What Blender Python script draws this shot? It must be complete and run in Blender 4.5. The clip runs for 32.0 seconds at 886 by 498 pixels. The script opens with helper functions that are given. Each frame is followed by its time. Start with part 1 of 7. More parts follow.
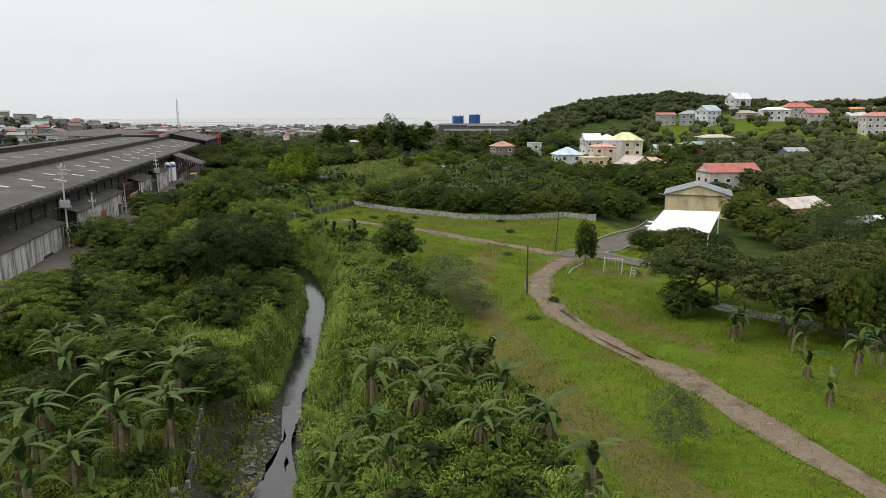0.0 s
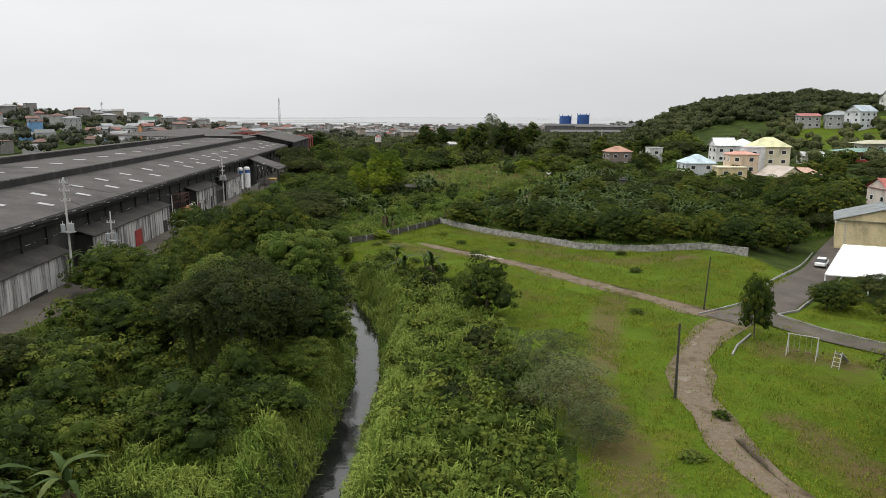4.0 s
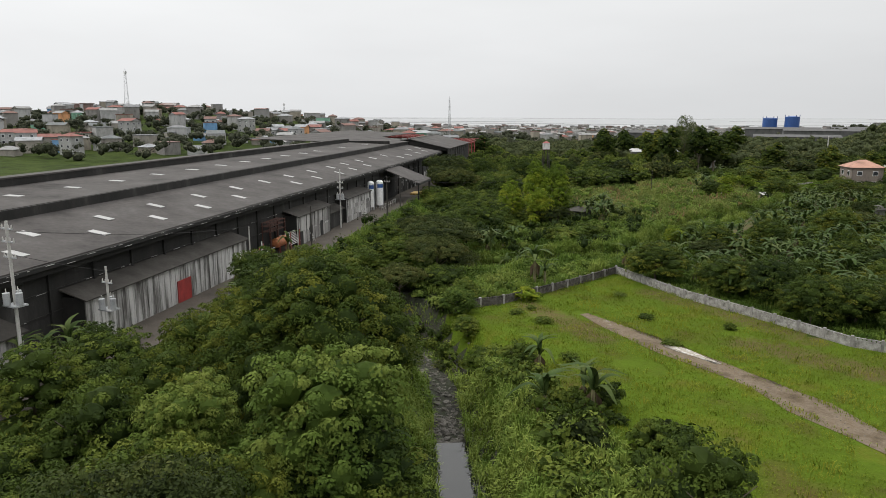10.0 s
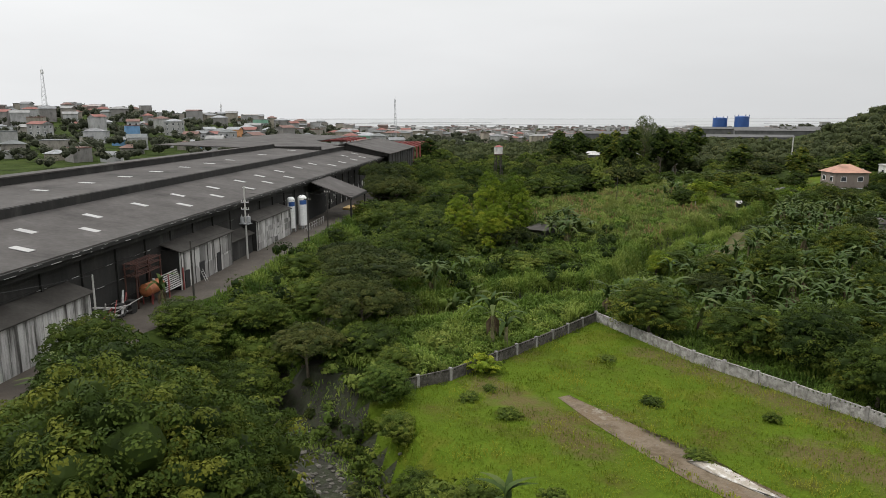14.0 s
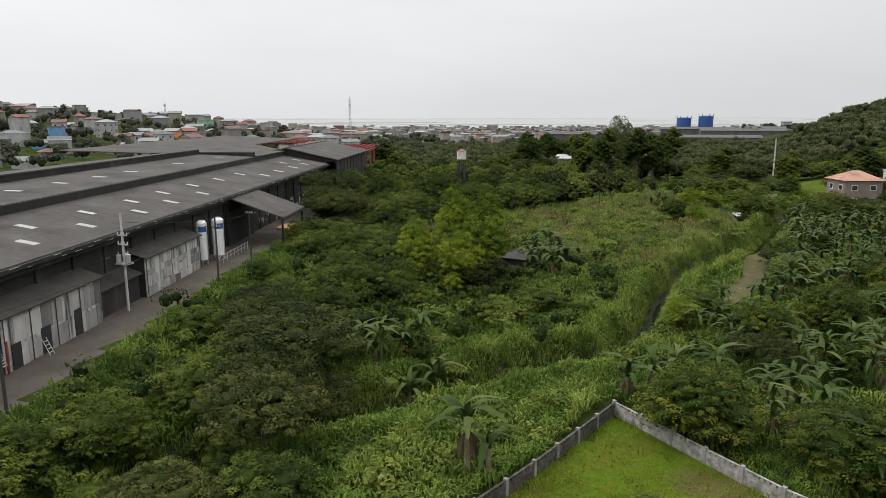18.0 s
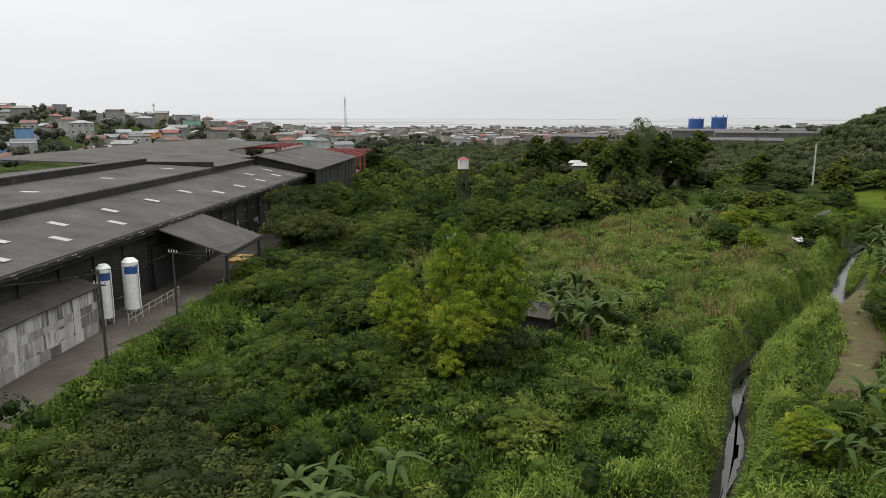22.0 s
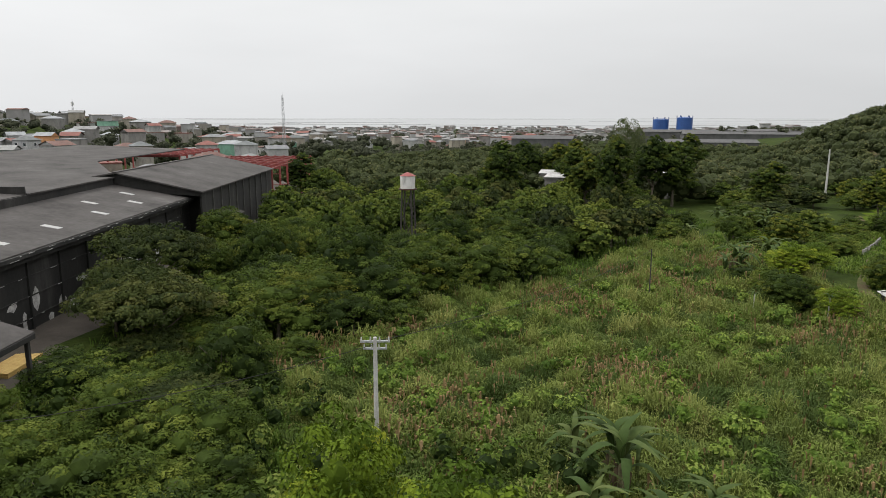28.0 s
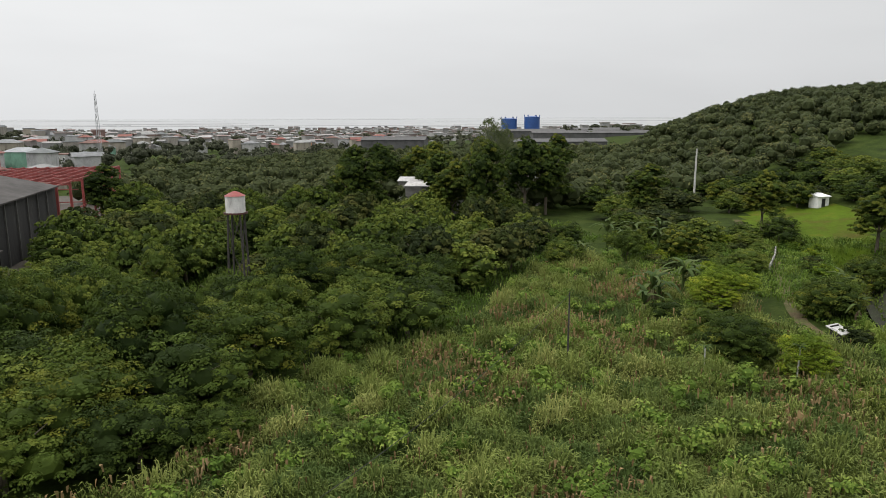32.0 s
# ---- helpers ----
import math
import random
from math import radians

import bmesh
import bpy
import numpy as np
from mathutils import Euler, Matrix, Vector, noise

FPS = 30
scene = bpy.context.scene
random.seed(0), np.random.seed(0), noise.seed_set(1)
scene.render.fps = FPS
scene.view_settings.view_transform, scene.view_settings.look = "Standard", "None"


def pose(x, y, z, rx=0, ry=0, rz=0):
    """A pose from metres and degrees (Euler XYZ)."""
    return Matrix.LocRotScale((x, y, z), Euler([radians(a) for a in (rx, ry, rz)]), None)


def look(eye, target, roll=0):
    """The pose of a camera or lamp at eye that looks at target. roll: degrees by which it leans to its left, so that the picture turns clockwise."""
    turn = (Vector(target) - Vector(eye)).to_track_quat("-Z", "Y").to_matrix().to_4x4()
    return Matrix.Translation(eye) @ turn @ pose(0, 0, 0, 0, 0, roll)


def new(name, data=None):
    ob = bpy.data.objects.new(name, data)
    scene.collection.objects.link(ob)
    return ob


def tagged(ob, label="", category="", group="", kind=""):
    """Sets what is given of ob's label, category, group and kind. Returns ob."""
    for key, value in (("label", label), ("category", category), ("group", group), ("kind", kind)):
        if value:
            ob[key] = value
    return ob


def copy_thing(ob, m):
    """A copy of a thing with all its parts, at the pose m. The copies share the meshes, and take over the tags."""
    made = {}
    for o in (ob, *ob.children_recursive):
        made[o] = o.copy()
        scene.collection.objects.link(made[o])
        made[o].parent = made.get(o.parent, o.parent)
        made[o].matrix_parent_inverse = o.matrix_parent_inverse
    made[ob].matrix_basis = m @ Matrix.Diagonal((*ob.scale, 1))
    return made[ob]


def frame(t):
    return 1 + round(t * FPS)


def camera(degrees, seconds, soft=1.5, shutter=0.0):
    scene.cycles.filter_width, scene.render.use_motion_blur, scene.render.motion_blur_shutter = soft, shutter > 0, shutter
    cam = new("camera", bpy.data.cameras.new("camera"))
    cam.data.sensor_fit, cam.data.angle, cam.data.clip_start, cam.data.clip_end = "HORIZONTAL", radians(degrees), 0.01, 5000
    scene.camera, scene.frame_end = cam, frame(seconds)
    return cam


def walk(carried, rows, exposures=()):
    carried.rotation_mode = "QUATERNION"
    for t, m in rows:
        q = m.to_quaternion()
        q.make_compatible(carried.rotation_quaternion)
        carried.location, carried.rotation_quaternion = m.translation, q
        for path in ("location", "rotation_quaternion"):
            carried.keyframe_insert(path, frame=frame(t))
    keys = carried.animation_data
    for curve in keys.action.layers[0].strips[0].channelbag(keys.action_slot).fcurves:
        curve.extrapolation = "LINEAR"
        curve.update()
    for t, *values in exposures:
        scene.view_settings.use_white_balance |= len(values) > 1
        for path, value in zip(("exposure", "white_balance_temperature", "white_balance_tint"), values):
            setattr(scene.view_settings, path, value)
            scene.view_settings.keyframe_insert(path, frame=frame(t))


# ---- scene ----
cam = camera(64.22, 32.0, soft=0.85)
# seconds, eye x, y, z, yaw, pitch, roll
ROWS = [
    (0.0, 0.03, -0.01, 22.48, 3.01, -10.93, -0.13),
    (0.5, -0.10, 3.70, 22.49, 3.01, -10.92, -0.12),
    (1.0, -0.23, 7.44, 22.52, 3.02, -10.90, -0.08),
    (1.5, -0.39, 11.23, 22.57, 4.27, -10.90, -0.08),
    (2.0, -0.58, 15.06, 22.63, 7.81, -10.90, -0.00),
    (2.5, -0.79, 18.83, 22.71, 10.47, -10.94, 0.03),
    (3.0, -1.04, 22.50, 22.81, 11.44, -10.98, 0.10),
    (3.5, -1.37, 26.10, 22.85, 11.40, -11.00, 0.06),
    (5.5, -3.22, 40.31, 22.83, 11.51, -10.90, -0.01),
    (6.0, -3.79, 43.79, 22.81, 14.10, -10.90, -0.02),
    (6.5, -4.35, 47.18, 22.86, 17.33, -10.93, 0.07),
    (7.0, -4.96, 50.47, 22.95, 20.65, -10.96, 0.17),
    (7.5, -5.57, 53.70, 23.04, 22.04, -10.99, 0.20),
    (8.0, -6.26, 56.89, 23.11, 22.04, -10.97, 0.20),
    (8.5, -7.05, 60.09, 23.16, 22.06, -10.95, 0.16),
    (9.0, -7.97, 63.34, 23.21, 22.05, -10.96, 0.10),
    (9.5, -9.06, 66.62, 23.25, 23.69, -10.96, 0.14),
    (10.0, -10.14, 69.89, 23.29, 25.64, -10.97, 0.15),
    (10.5, -11.21, 73.09, 23.33, 25.60, -10.96, 0.12),
    (11.0, -12.30, 76.24, 23.38, 25.60, -10.96, 0.05),
    (11.5, -13.35, 79.37, 23.38, 25.31, -10.96, 0.01),
    (12.0, -14.41, 82.40, 23.34, 23.15, -10.92, -0.05),
    (12.5, -15.49, 85.33, 23.29, 21.64, -10.92, -0.13),
    (13.0, -16.59, 88.23, 23.27, 21.64, -10.95, -0.09),
    (13.5, -17.69, 91.13, 23.30, 21.65, -10.95, -0.10),
    (14.0, -18.73, 94.01, 23.31, 21.63, -10.90, -0.07),
    (14.5, -19.74, 96.94, 23.28, 20.51, -10.91, -0.12),
    (16.5, -24.24, 109.18, 23.27, 18.35, -10.93, -0.17),
    (17.0, -25.33, 112.34, 23.30, 18.36, -10.93, -0.10),
    (17.5, -26.40, 115.56, 23.31, 18.38, -10.93, -0.11),
    (18.0, -27.42, 118.82, 23.31, 18.38, -10.92, -0.10),
    (18.5, -28.45, 122.11, 23.32, 18.41, -10.91, -0.08),
    (19.0, -29.49, 125.39, 23.34, 18.42, -10.90, -0.11),
    (19.5, -30.52, 128.68, 23.38, 18.43, -10.90, -0.09),
    (20.0, -31.50, 131.98, 23.45, 18.46, -10.88, -0.08),
    (20.5, -32.45, 135.36, 23.57, 18.45, -10.89, -0.01),
    (21.0, -33.45, 138.74, 23.64, 18.48, -10.91, -0.00),
    (21.5, -34.48, 142.21, 23.68, 18.48, -10.91, 0.05),
    (22.0, -35.50, 145.71, 23.66, 18.52, -10.91, 0.01),
    (22.5, -36.52, 149.16, 23.65, 16.35, -10.90, -0.07),
    (23.0, -37.53, 152.56, 23.68, 14.69, -10.91, -0.07),
    (23.5, -38.48, 155.96, 23.73, 14.70, -10.94, 0.00),
    (24.0, -39.41, 159.40, 23.75, 14.70, -10.93, 0.11),
    (24.5, -40.37, 162.85, 23.73, 14.73, -10.94, 0.08),
    (25.0, -41.30, 166.35, 23.72, 14.75, -10.94, 0.07),
    (25.5, -42.18, 169.86, 23.68, 14.76, -10.96, 0.07),
    (27.5, -45.47, 183.92, 23.61, 14.86, -10.92, 0.06),
    (28.0, -46.29, 187.40, 23.62, 14.89, -10.92, 0.05),
    (28.5, -47.09, 190.79, 23.61, 14.90, -10.93, 0.07),
    (29.0, -47.88, 194.05, 23.60, 14.89, -11.00, 0.08),
    (29.5, -48.64, 197.24, 23.59, 14.89, -10.98, 0.08),
    (30.0, -49.37, 200.42, 23.58, 14.90, -10.95, 0.00),
    (30.5, -50.08, 203.57, 23.59, 14.91, -10.96, -0.01),
    (31.0, -50.74, 206.67, 23.58, 14.50, -10.97, -0.01),
    (31.5, -51.39, 209.71, 23.54, 8.96, -10.95, -0.13),
    (32.0, -51.99, 212.67, 23.46, 2.68, -10.92, -0.21),
]
walk(cam, [(t, pose(x, y, z, 90 + pitch, 0, yaw) @ pose(0, 0, 0, 0, 0, roll)) for t, x, y, z, yaw, pitch, roll in ROWS])

# ---- sky and sun ----
world = bpy.data.worlds.new("overcast_sky")
scene.world = world
world.use_nodes = True
wn, wl = world.node_tree.nodes, world.node_tree.links
wn.clear()
w_out = wn.new("ShaderNodeOutputWorld")
w_sky = wn.new("ShaderNodeTexSky")
w_sky.sky_type, w_sky.sun_disc = "NISHITA", False
w_sky.sun_elevation, w_sky.sun_rotation, w_sky.dust_density = radians(54), radians(-100), 6.0
w_grey = wn.new("ShaderNodeHueSaturation")
w_grey.inputs["Saturation"].default_value = 0.12
w_bg1 = wn.new("ShaderNodeBackground")
w_bg1.inputs["Strength"].default_value = 0.008
w_geo = wn.new("ShaderNodeTexCoord")
w_sep = wn.new("ShaderNodeSeparateXYZ")
w_ramp = wn.new("ShaderNodeValToRGB")
for k, (place, value) in enumerate(((0.0, (0.76, 0.77, 0.78)), (0.10, (0.83, 0.84, 0.85)), (0.24, (0.91, 0.92, 0.92)), (0.75, (2.25, 2.26, 2.26)))):
    stop = w_ramp.color_ramp.elements[k] if k < 2 else w_ramp.color_ramp.elements.new(place)
    stop.position, stop.color = place, (*value, 1)
w_noise = wn.new("ShaderNodeTexNoise")
w_noise.inputs["Scale"].default_value, w_noise.inputs["Detail"].default_value = 2.2, 5
w_map = wn.new("ShaderNodeMapping")
w_map.inputs["Scale"].default_value = (1, 1, 4.5)
w_mul = wn.new("ShaderNodeMix")
w_mul.data_type, w_mul.blend_type = "RGBA", "MULTIPLY"
w_mul.inputs[0].default_value = 0.20
w_bg2 = wn.new("ShaderNodeBackground")
w_bg2.inputs["Strength"].default_value = 0.98
w_add = wn.new("ShaderNodeAddShader")
wl.new(w_sky.outputs[0], w_grey.inputs["Color"])
wl.new(w_grey.outputs[0], w_bg1.inputs["Color"])
wl.new(w_geo.outputs["Generated"], w_sep.inputs[0])
wl.new(w_sep.outputs["Z"], w_ramp.inputs[0])
wl.new(w_geo.outputs["Generated"], w_map.inputs[0])
wl.new(w_map.outputs[0], w_noise.inputs["Vector"])
wl.new(w_ramp.outputs[0], w_mul.inputs[6])
wl.new(w_noise.outputs[0], w_mul.inputs[7])
w_side = wn.new("ShaderNodeMapRange")
for k, value in enumerate((-0.9, 0.6, 1.20, 0.90)):
    w_side.inputs[k + 1].default_value = value
w_tint = wn.new("ShaderNodeVectorMath")
w_tint.operation = "MULTIPLY"
wl.new(w_sep.outputs["X"], w_side.inputs[0])
wl.new(w_mul.outputs[2], w_tint.inputs[0])
wl.new(w_side.outputs[0], w_tint.inputs[1])
wl.new(w_tint.outputs[0], w_bg2.inputs["Color"])
wl.new(w_bg1.outputs[0], w_add.inputs[0])
wl.new(w_bg2.outputs[0], w_add.inputs[1])
wl.new(w_add.outputs[0], w_out.inputs["Surface"])
sun = new("sun", bpy.data.lights.new("sun", "SUN"))
sun.data.energy, sun.data.angle, sun.data.color = 1.2, radians(22), (1.0, 0.95, 0.86)
sun.matrix_world = look((-400, -70, 560), (0, 0, 0))
scene.view_settings.exposure = 0.0


# ---- materials ----
def material(name, colours, scale=1.0, rough=0.8, metal=0.0, bump=0.0, bump_scale=None, island=0.0, per_object=0.0, streak=None, spec=None, detail=6.0):
    """A surface whose colour wanders between the given colours at two scales, with fine relief."""
    m = bpy.data.materials.new(name)
    m.use_nodes = True
    n, l = m.node_tree.nodes, m.node_tree.links
    bsdf = n["Principled BSDF"]
    bsdf.inputs["Roughness"].default_value, bsdf.inputs["Metallic"].default_value = rough, metal
    if spec is not None:
        bsdf.inputs["Specular IOR Level"].default_value = spec
    geo = n.new("ShaderNodeNewGeometry")
    info = n.new("ShaderNodeObjectInfo")
    coord = n.new("ShaderNodeMapping")
    coord.inputs["Scale"].default_value = streak or (1, 1, 1)
    l.new(geo.outputs["Position"], coord.inputs[0])
    big = n.new("ShaderNodeTexNoise")
    big.inputs["Scale"].default_value, big.inputs["Detail"].default_value, big.inputs["Roughness"].default_value = scale, detail, 0.65
    l.new(coord.outputs[0], big.inputs["Vector"])
    fac = big.outputs["Fac"]
    spread = n.new("ShaderNodeMapRange")
    spread.inputs[1].default_value, spread.inputs[2].default_value = 0.3, 0.7
    l.new(fac, spread.inputs[0])
    fac = spread.outputs[0]
    for source, amount in ((geo.outputs["Random Per Island"], island), (info.outputs["Random"], per_object)):
        if amount:
            mix = n.new("ShaderNodeMix")
            mix.inputs[0].default_value = amount
            l.new(fac, mix.inputs[2])
            l.new(source, mix.inputs[3])
            fac = mix.outputs[0]
    ramp = n.new("ShaderNodeValToRGB")
    while len(ramp.color_ramp.elements) < len(colours):
        ramp.color_ramp.elements.new(0.5)
    for k, c in enumerate(colours):
        ramp.color_ramp.elements[k].position = k / max(1, len(colours) - 1)
        ramp.color_ramp.elements[k].color = (*c, 1)
    l.new(fac, ramp.inputs[0])
    fine = n.new("ShaderNodeTexNoise")
    fine.inputs["Scale"].default_value, fine.inputs["Detail"].default_value = scale * 11, 4
    l.new(geo.outputs["Position"], fine.inputs["Vector"])
    light = n.new("ShaderNodeMapRange")
    light.inputs[3].default_value, light.inputs[4].default_value = 0.72, 1.28
    l.new(fine.outputs["Fac"], light.inputs[0])
    mul = n.new("ShaderNodeVectorMath")
    mul.operation = "MULTIPLY"
    l.new(ramp.outputs[0], mul.inputs[0])
    l.new(light.outputs[0], mul.inputs[1])
    l.new(mul.outputs[0], bsdf.inputs["Base Color"])
    if bump:
        relief = n.new("ShaderNodeTexNoise")
        relief.inputs["Scale"].default_value, relief.inputs["Detail"].default_value = bump_scale or scale * 8, 5
        l.new(geo.outputs["Position"], relief.inputs["Vector"])
        node = n.new("ShaderNodeBump")
        node.inputs["Strength"].default_value, node.inputs["Distance"].default_value = bump, 0.2
        l.new(relief.outputs["Fac"], node.inputs["Height"])
        l.new(node.outputs[0], bsdf.inputs["Normal"])
    return m


def leafy(name, dark, mid, bright, through_leaf=0.14):
    """Foliage: matt leaves that let some light through."""
    dark, mid, bright = [(c[0] * 0.84, c[1] * 0.72, c[2] * 0.80) for c in (dark, mid, bright)]
    m = material(name, (dark, mid, bright), 0.25, 0.75, island=0.26, per_object=0.50, spec=0.10)
    n, l = m.node_tree.nodes, m.node_tree.links
    bsdf = n["Principled BSDF"]
    ramp = n["Color Ramp"]
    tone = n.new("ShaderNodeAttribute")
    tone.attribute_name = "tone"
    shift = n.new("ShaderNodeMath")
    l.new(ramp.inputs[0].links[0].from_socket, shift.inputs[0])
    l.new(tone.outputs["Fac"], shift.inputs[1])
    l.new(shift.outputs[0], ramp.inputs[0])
    glow = n.new("ShaderNodeBsdfTranslucent")
    mix = n.new("ShaderNodeMixShader")
    mix.inputs[0].default_value = through_leaf
    l.new(bsdf.inputs["Base Color"].links[0].from_socket, glow.inputs["Color"])
    l.new(bsdf.outputs[0], mix.inputs[1])
    l.new(glow.outputs[0], mix.inputs[2])
    l.new(mix.outputs[0], n["Material Output"].inputs["Surface"])
    return m


M = {}
M["lawn"] = material("lawn", ((0.086, 0.062, 0.022), (0.066, 0.070, 0.013), (0.060, 0.090, 0.008), (0.064, 0.102, 0.008), (0.082, 0.098, 0.011), (0.096, 0.084, 0.024)), 0.10, 0.95, bump=0.8, bump_scale=4, spec=0.05, detail=8)
M["scrub"] = material("scrub_ground", ((0.014, 0.0196, 0.0056), (0.028, 0.0434, 0.0084), (0.0455, 0.0595, 0.014)), 0.15, 0.95, bump=0.7, bump_scale=2.5, spec=0.05)
M["yard"] = material("worn_yard_concrete", ((0.03182, 0.02514, 0.01884), (0.05728, 0.04634, 0.03623), (0.08486, 0.0707, 0.05616)), 0.22, 0.9, bump=0.2, bump_scale=6)
M["dirt"] = material("packed_dirt", ((0.050, 0.038, 0.024), (0.098, 0.075, 0.050), (0.140, 0.112, 0.082), (0.118, 0.088, 0.058), (0.200, 0.178, 0.148)), 0.35, 0.95, bump=0.4, bump_scale=6, spec=0.1)
M["bank"] = material("creek_bank_soil", ((0.006, 0.006, 0.004), (0.018, 0.017, 0.010), (0.018, 0.024, 0.007), (0.036, 0.029, 0.018)), 0.7, 0.95, bump=0.6, bump_scale=4)
M["water"] = material("murky_water", ((0.008, 0.009, 0.008), (0.018, 0.019, 0.016)), 0.3, 0.06, bump=0.05, bump_scale=1.6)
M["sea"] = material("hazy_sea", ((0.187, 0.1925, 0.198), (0.275, 0.2805, 0.286)), 0.003, 0.4, bump=0.02, streak=(1, 4, 1), spec=0.4)
M["roof"] = material("old_corrugated_roof", ((0.026, 0.024, 0.022), (0.048, 0.044, 0.042), (0.062, 0.057, 0.054), (0.072, 0.067, 0.064), (0.098, 0.092, 0.088)), 0.16, 0.9, bump=0.1, spec=0.2, detail=10)
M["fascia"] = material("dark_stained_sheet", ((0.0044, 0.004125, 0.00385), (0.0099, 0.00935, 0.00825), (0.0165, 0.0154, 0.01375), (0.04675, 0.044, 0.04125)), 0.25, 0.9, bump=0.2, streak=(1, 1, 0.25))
M["skylight"] = material("dusty_skylight", ((0.2448, 0.2448, 0.238), (0.34, 0.3332, 0.3264)), 0.8, 0.5, per_object=0.4)
M["shedwall"] = material("weathered_white_sheet", ((0.018, 0.017, 0.016), (0.085, 0.08, 0.074), (0.24, 0.235, 0.225), (0.42, 0.41, 0.40), (0.47, 0.46, 0.45), (0.30, 0.285, 0.265)), 0.75, 0.8, bump=0.1, streak=(1.5, 1.5, 0.14))
M["shedroof"] = material("grey_shed_roof", ((0.02635, 0.02419, 0.02133), (0.04479, 0.04117, 0.0367), (0.06324, 0.05866, 0.05307)), 0.3, 0.9, spec=0.2)
M["concrete"] = material("grey_concrete", ((0.112, 0.108, 0.1), (0.208, 0.2, 0.188), (0.304, 0.292, 0.276)), 0.6, 0.9, bump=0.25)
M["polecon"] = material("pale_pole_concrete", ((0.32, 0.31, 0.29), (0.45, 0.44, 0.42)), 0.8, 0.85)
M["polewood"] = material("dark_tarred_wood", ((0.02, 0.018, 0.015), (0.05, 0.045, 0.038)), 2.0, 0.9)
M["white"] = material("white_paint", ((0.62, 0.62, 0.61), (0.78, 0.78, 0.77)), 0.4, 0.5)
M["redsteel"] = material("red_oxide_steel", ((0.16, 0.03, 0.025), (0.26, 0.05, 0.045)), 0.6, 0.6)
M["reddoor"] = material("faded_red_sheet", ((0.20, 0.02, 0.018), (0.34, 0.04, 0.035)), 0.8, 0.7)
M["blue"] = material("blue_tank_paint", ((0.012, 0.048, 0.18), (0.024, 0.08, 0.255)), 0.1, 0.45)
M["steel"] = material("galvanised_steel", ((0.30, 0.31, 0.32), (0.45, 0.46, 0.47)), 1.0, 0.5, metal=0.4)
M["dark"] = material("dark_opening", ((0.01, 0.01, 0.01), (0.02, 0.02, 0.02)), 1.0, 0.9)
M["bark"] = material("tree_bark", ((0.06, 0.048, 0.035), (0.14, 0.115, 0.085)), 2.5, 0.95, bump=0.4)
M["leaf_mango"] = leafy("mango_leaves", (0.015, 0.033, 0.0048), (0.05, 0.09, 0.0115), (0.145, 0.18, 0.021))
M["leaf_broad"] = leafy("broad_leaves", (0.021, 0.042, 0.0065), (0.064, 0.112, 0.014), (0.14, 0.195, 0.028))
M["leaf_lime"] = leafy("lime_leaves", (0.05, 0.1, 0.007), (0.135, 0.225, 0.015), (0.27, 0.35, 0.028))
M["leaf_olive"] = leafy("olive_leaves", (0.017, 0.031, 0.007), (0.043, 0.069, 0.014), (0.098, 0.12, 0.028))
M["leaf_banana"] = leafy("banana_leaves", (0.022, 0.05, 0.011), (0.05, 0.095, 0.021), (0.135, 0.18, 0.052))
M["reed"] = leafy("reed_blades", (0.048, 0.104, 0.014), (0.104, 0.194, 0.025), (0.2, 0.3, 0.052))
M["fieldreed"] = leafy("field_reed_blades", (0.062, 0.112, 0.023), (0.168, 0.24, 0.05), (0.31, 0.37, 0.108))
M["tan"] = material("dry_tan_earth", ((0.050, 0.040, 0.022), (0.095, 0.074, 0.045), (0.070, 0.075, 0.028), (0.150, 0.120, 0.080)), 0.4, 0.95, bump=0.6, bump_scale=5, spec=0.05)
M["blockwall"] = material("weathered_block_wall", ((0.09, 0.0855, 0.0765), (0.189, 0.18, 0.1665), (0.297, 0.288, 0.27), (0.378, 0.369, 0.351)), 1.6, 0.9, bump=0.5, bump_scale=7)
M["rubble"] = material("grey_brown_rubble", ((0.02625, 0.024, 0.0195), (0.0825, 0.075, 0.06375), (0.165, 0.1537, 0.135)), 0.9, 0.9, bump=0.4, island=0.6)
M["plume"] = leafy("dry_plumes", (0.14, 0.108, 0.038), (0.225, 0.18, 0.076), (0.32, 0.265, 0.125))
M["grassblade"] = leafy("grass_blades", (0.094, 0.15, 0.011), (0.136, 0.216, 0.015), (0.215, 0.262, 0.026))
M["leaf_vine"] = leafy("vine_leaves", (0.036, 0.076, 0.011), (0.084, 0.15, 0.022), (0.175, 0.245, 0.045))
M["leaf_wispy"] = leafy("pale_small_leaves", (0.045, 0.072, 0.024), (0.082, 0.122, 0.04), (0.13, 0.175, 0.066))
# dull olive scrub green, with some distance haze put into the colour
M["hillwood"] = leafy("hill_woods", (0.033, 0.051, 0.017), (0.066, 0.094, 0.031), (0.122, 0.146, 0.049))
M["rust"] = material("dark_rusted_steel", ((0.035, 0.016, 0.012), (0.085, 0.032, 0.022)), 1.2, 0.85)
M["peel_dark"] = material("faded_dark_steel", ((0.03, 0.028, 0.026), (0.07, 0.066, 0.06)), 1.0, 0.8)
banana_gloss = M["leaf_banana"].node_tree.nodes["Principled BSDF"]
banana_gloss.inputs["Roughness"].default_value, banana_gloss.inputs["Specular IOR Level"].default_value = 0.65, 0.09


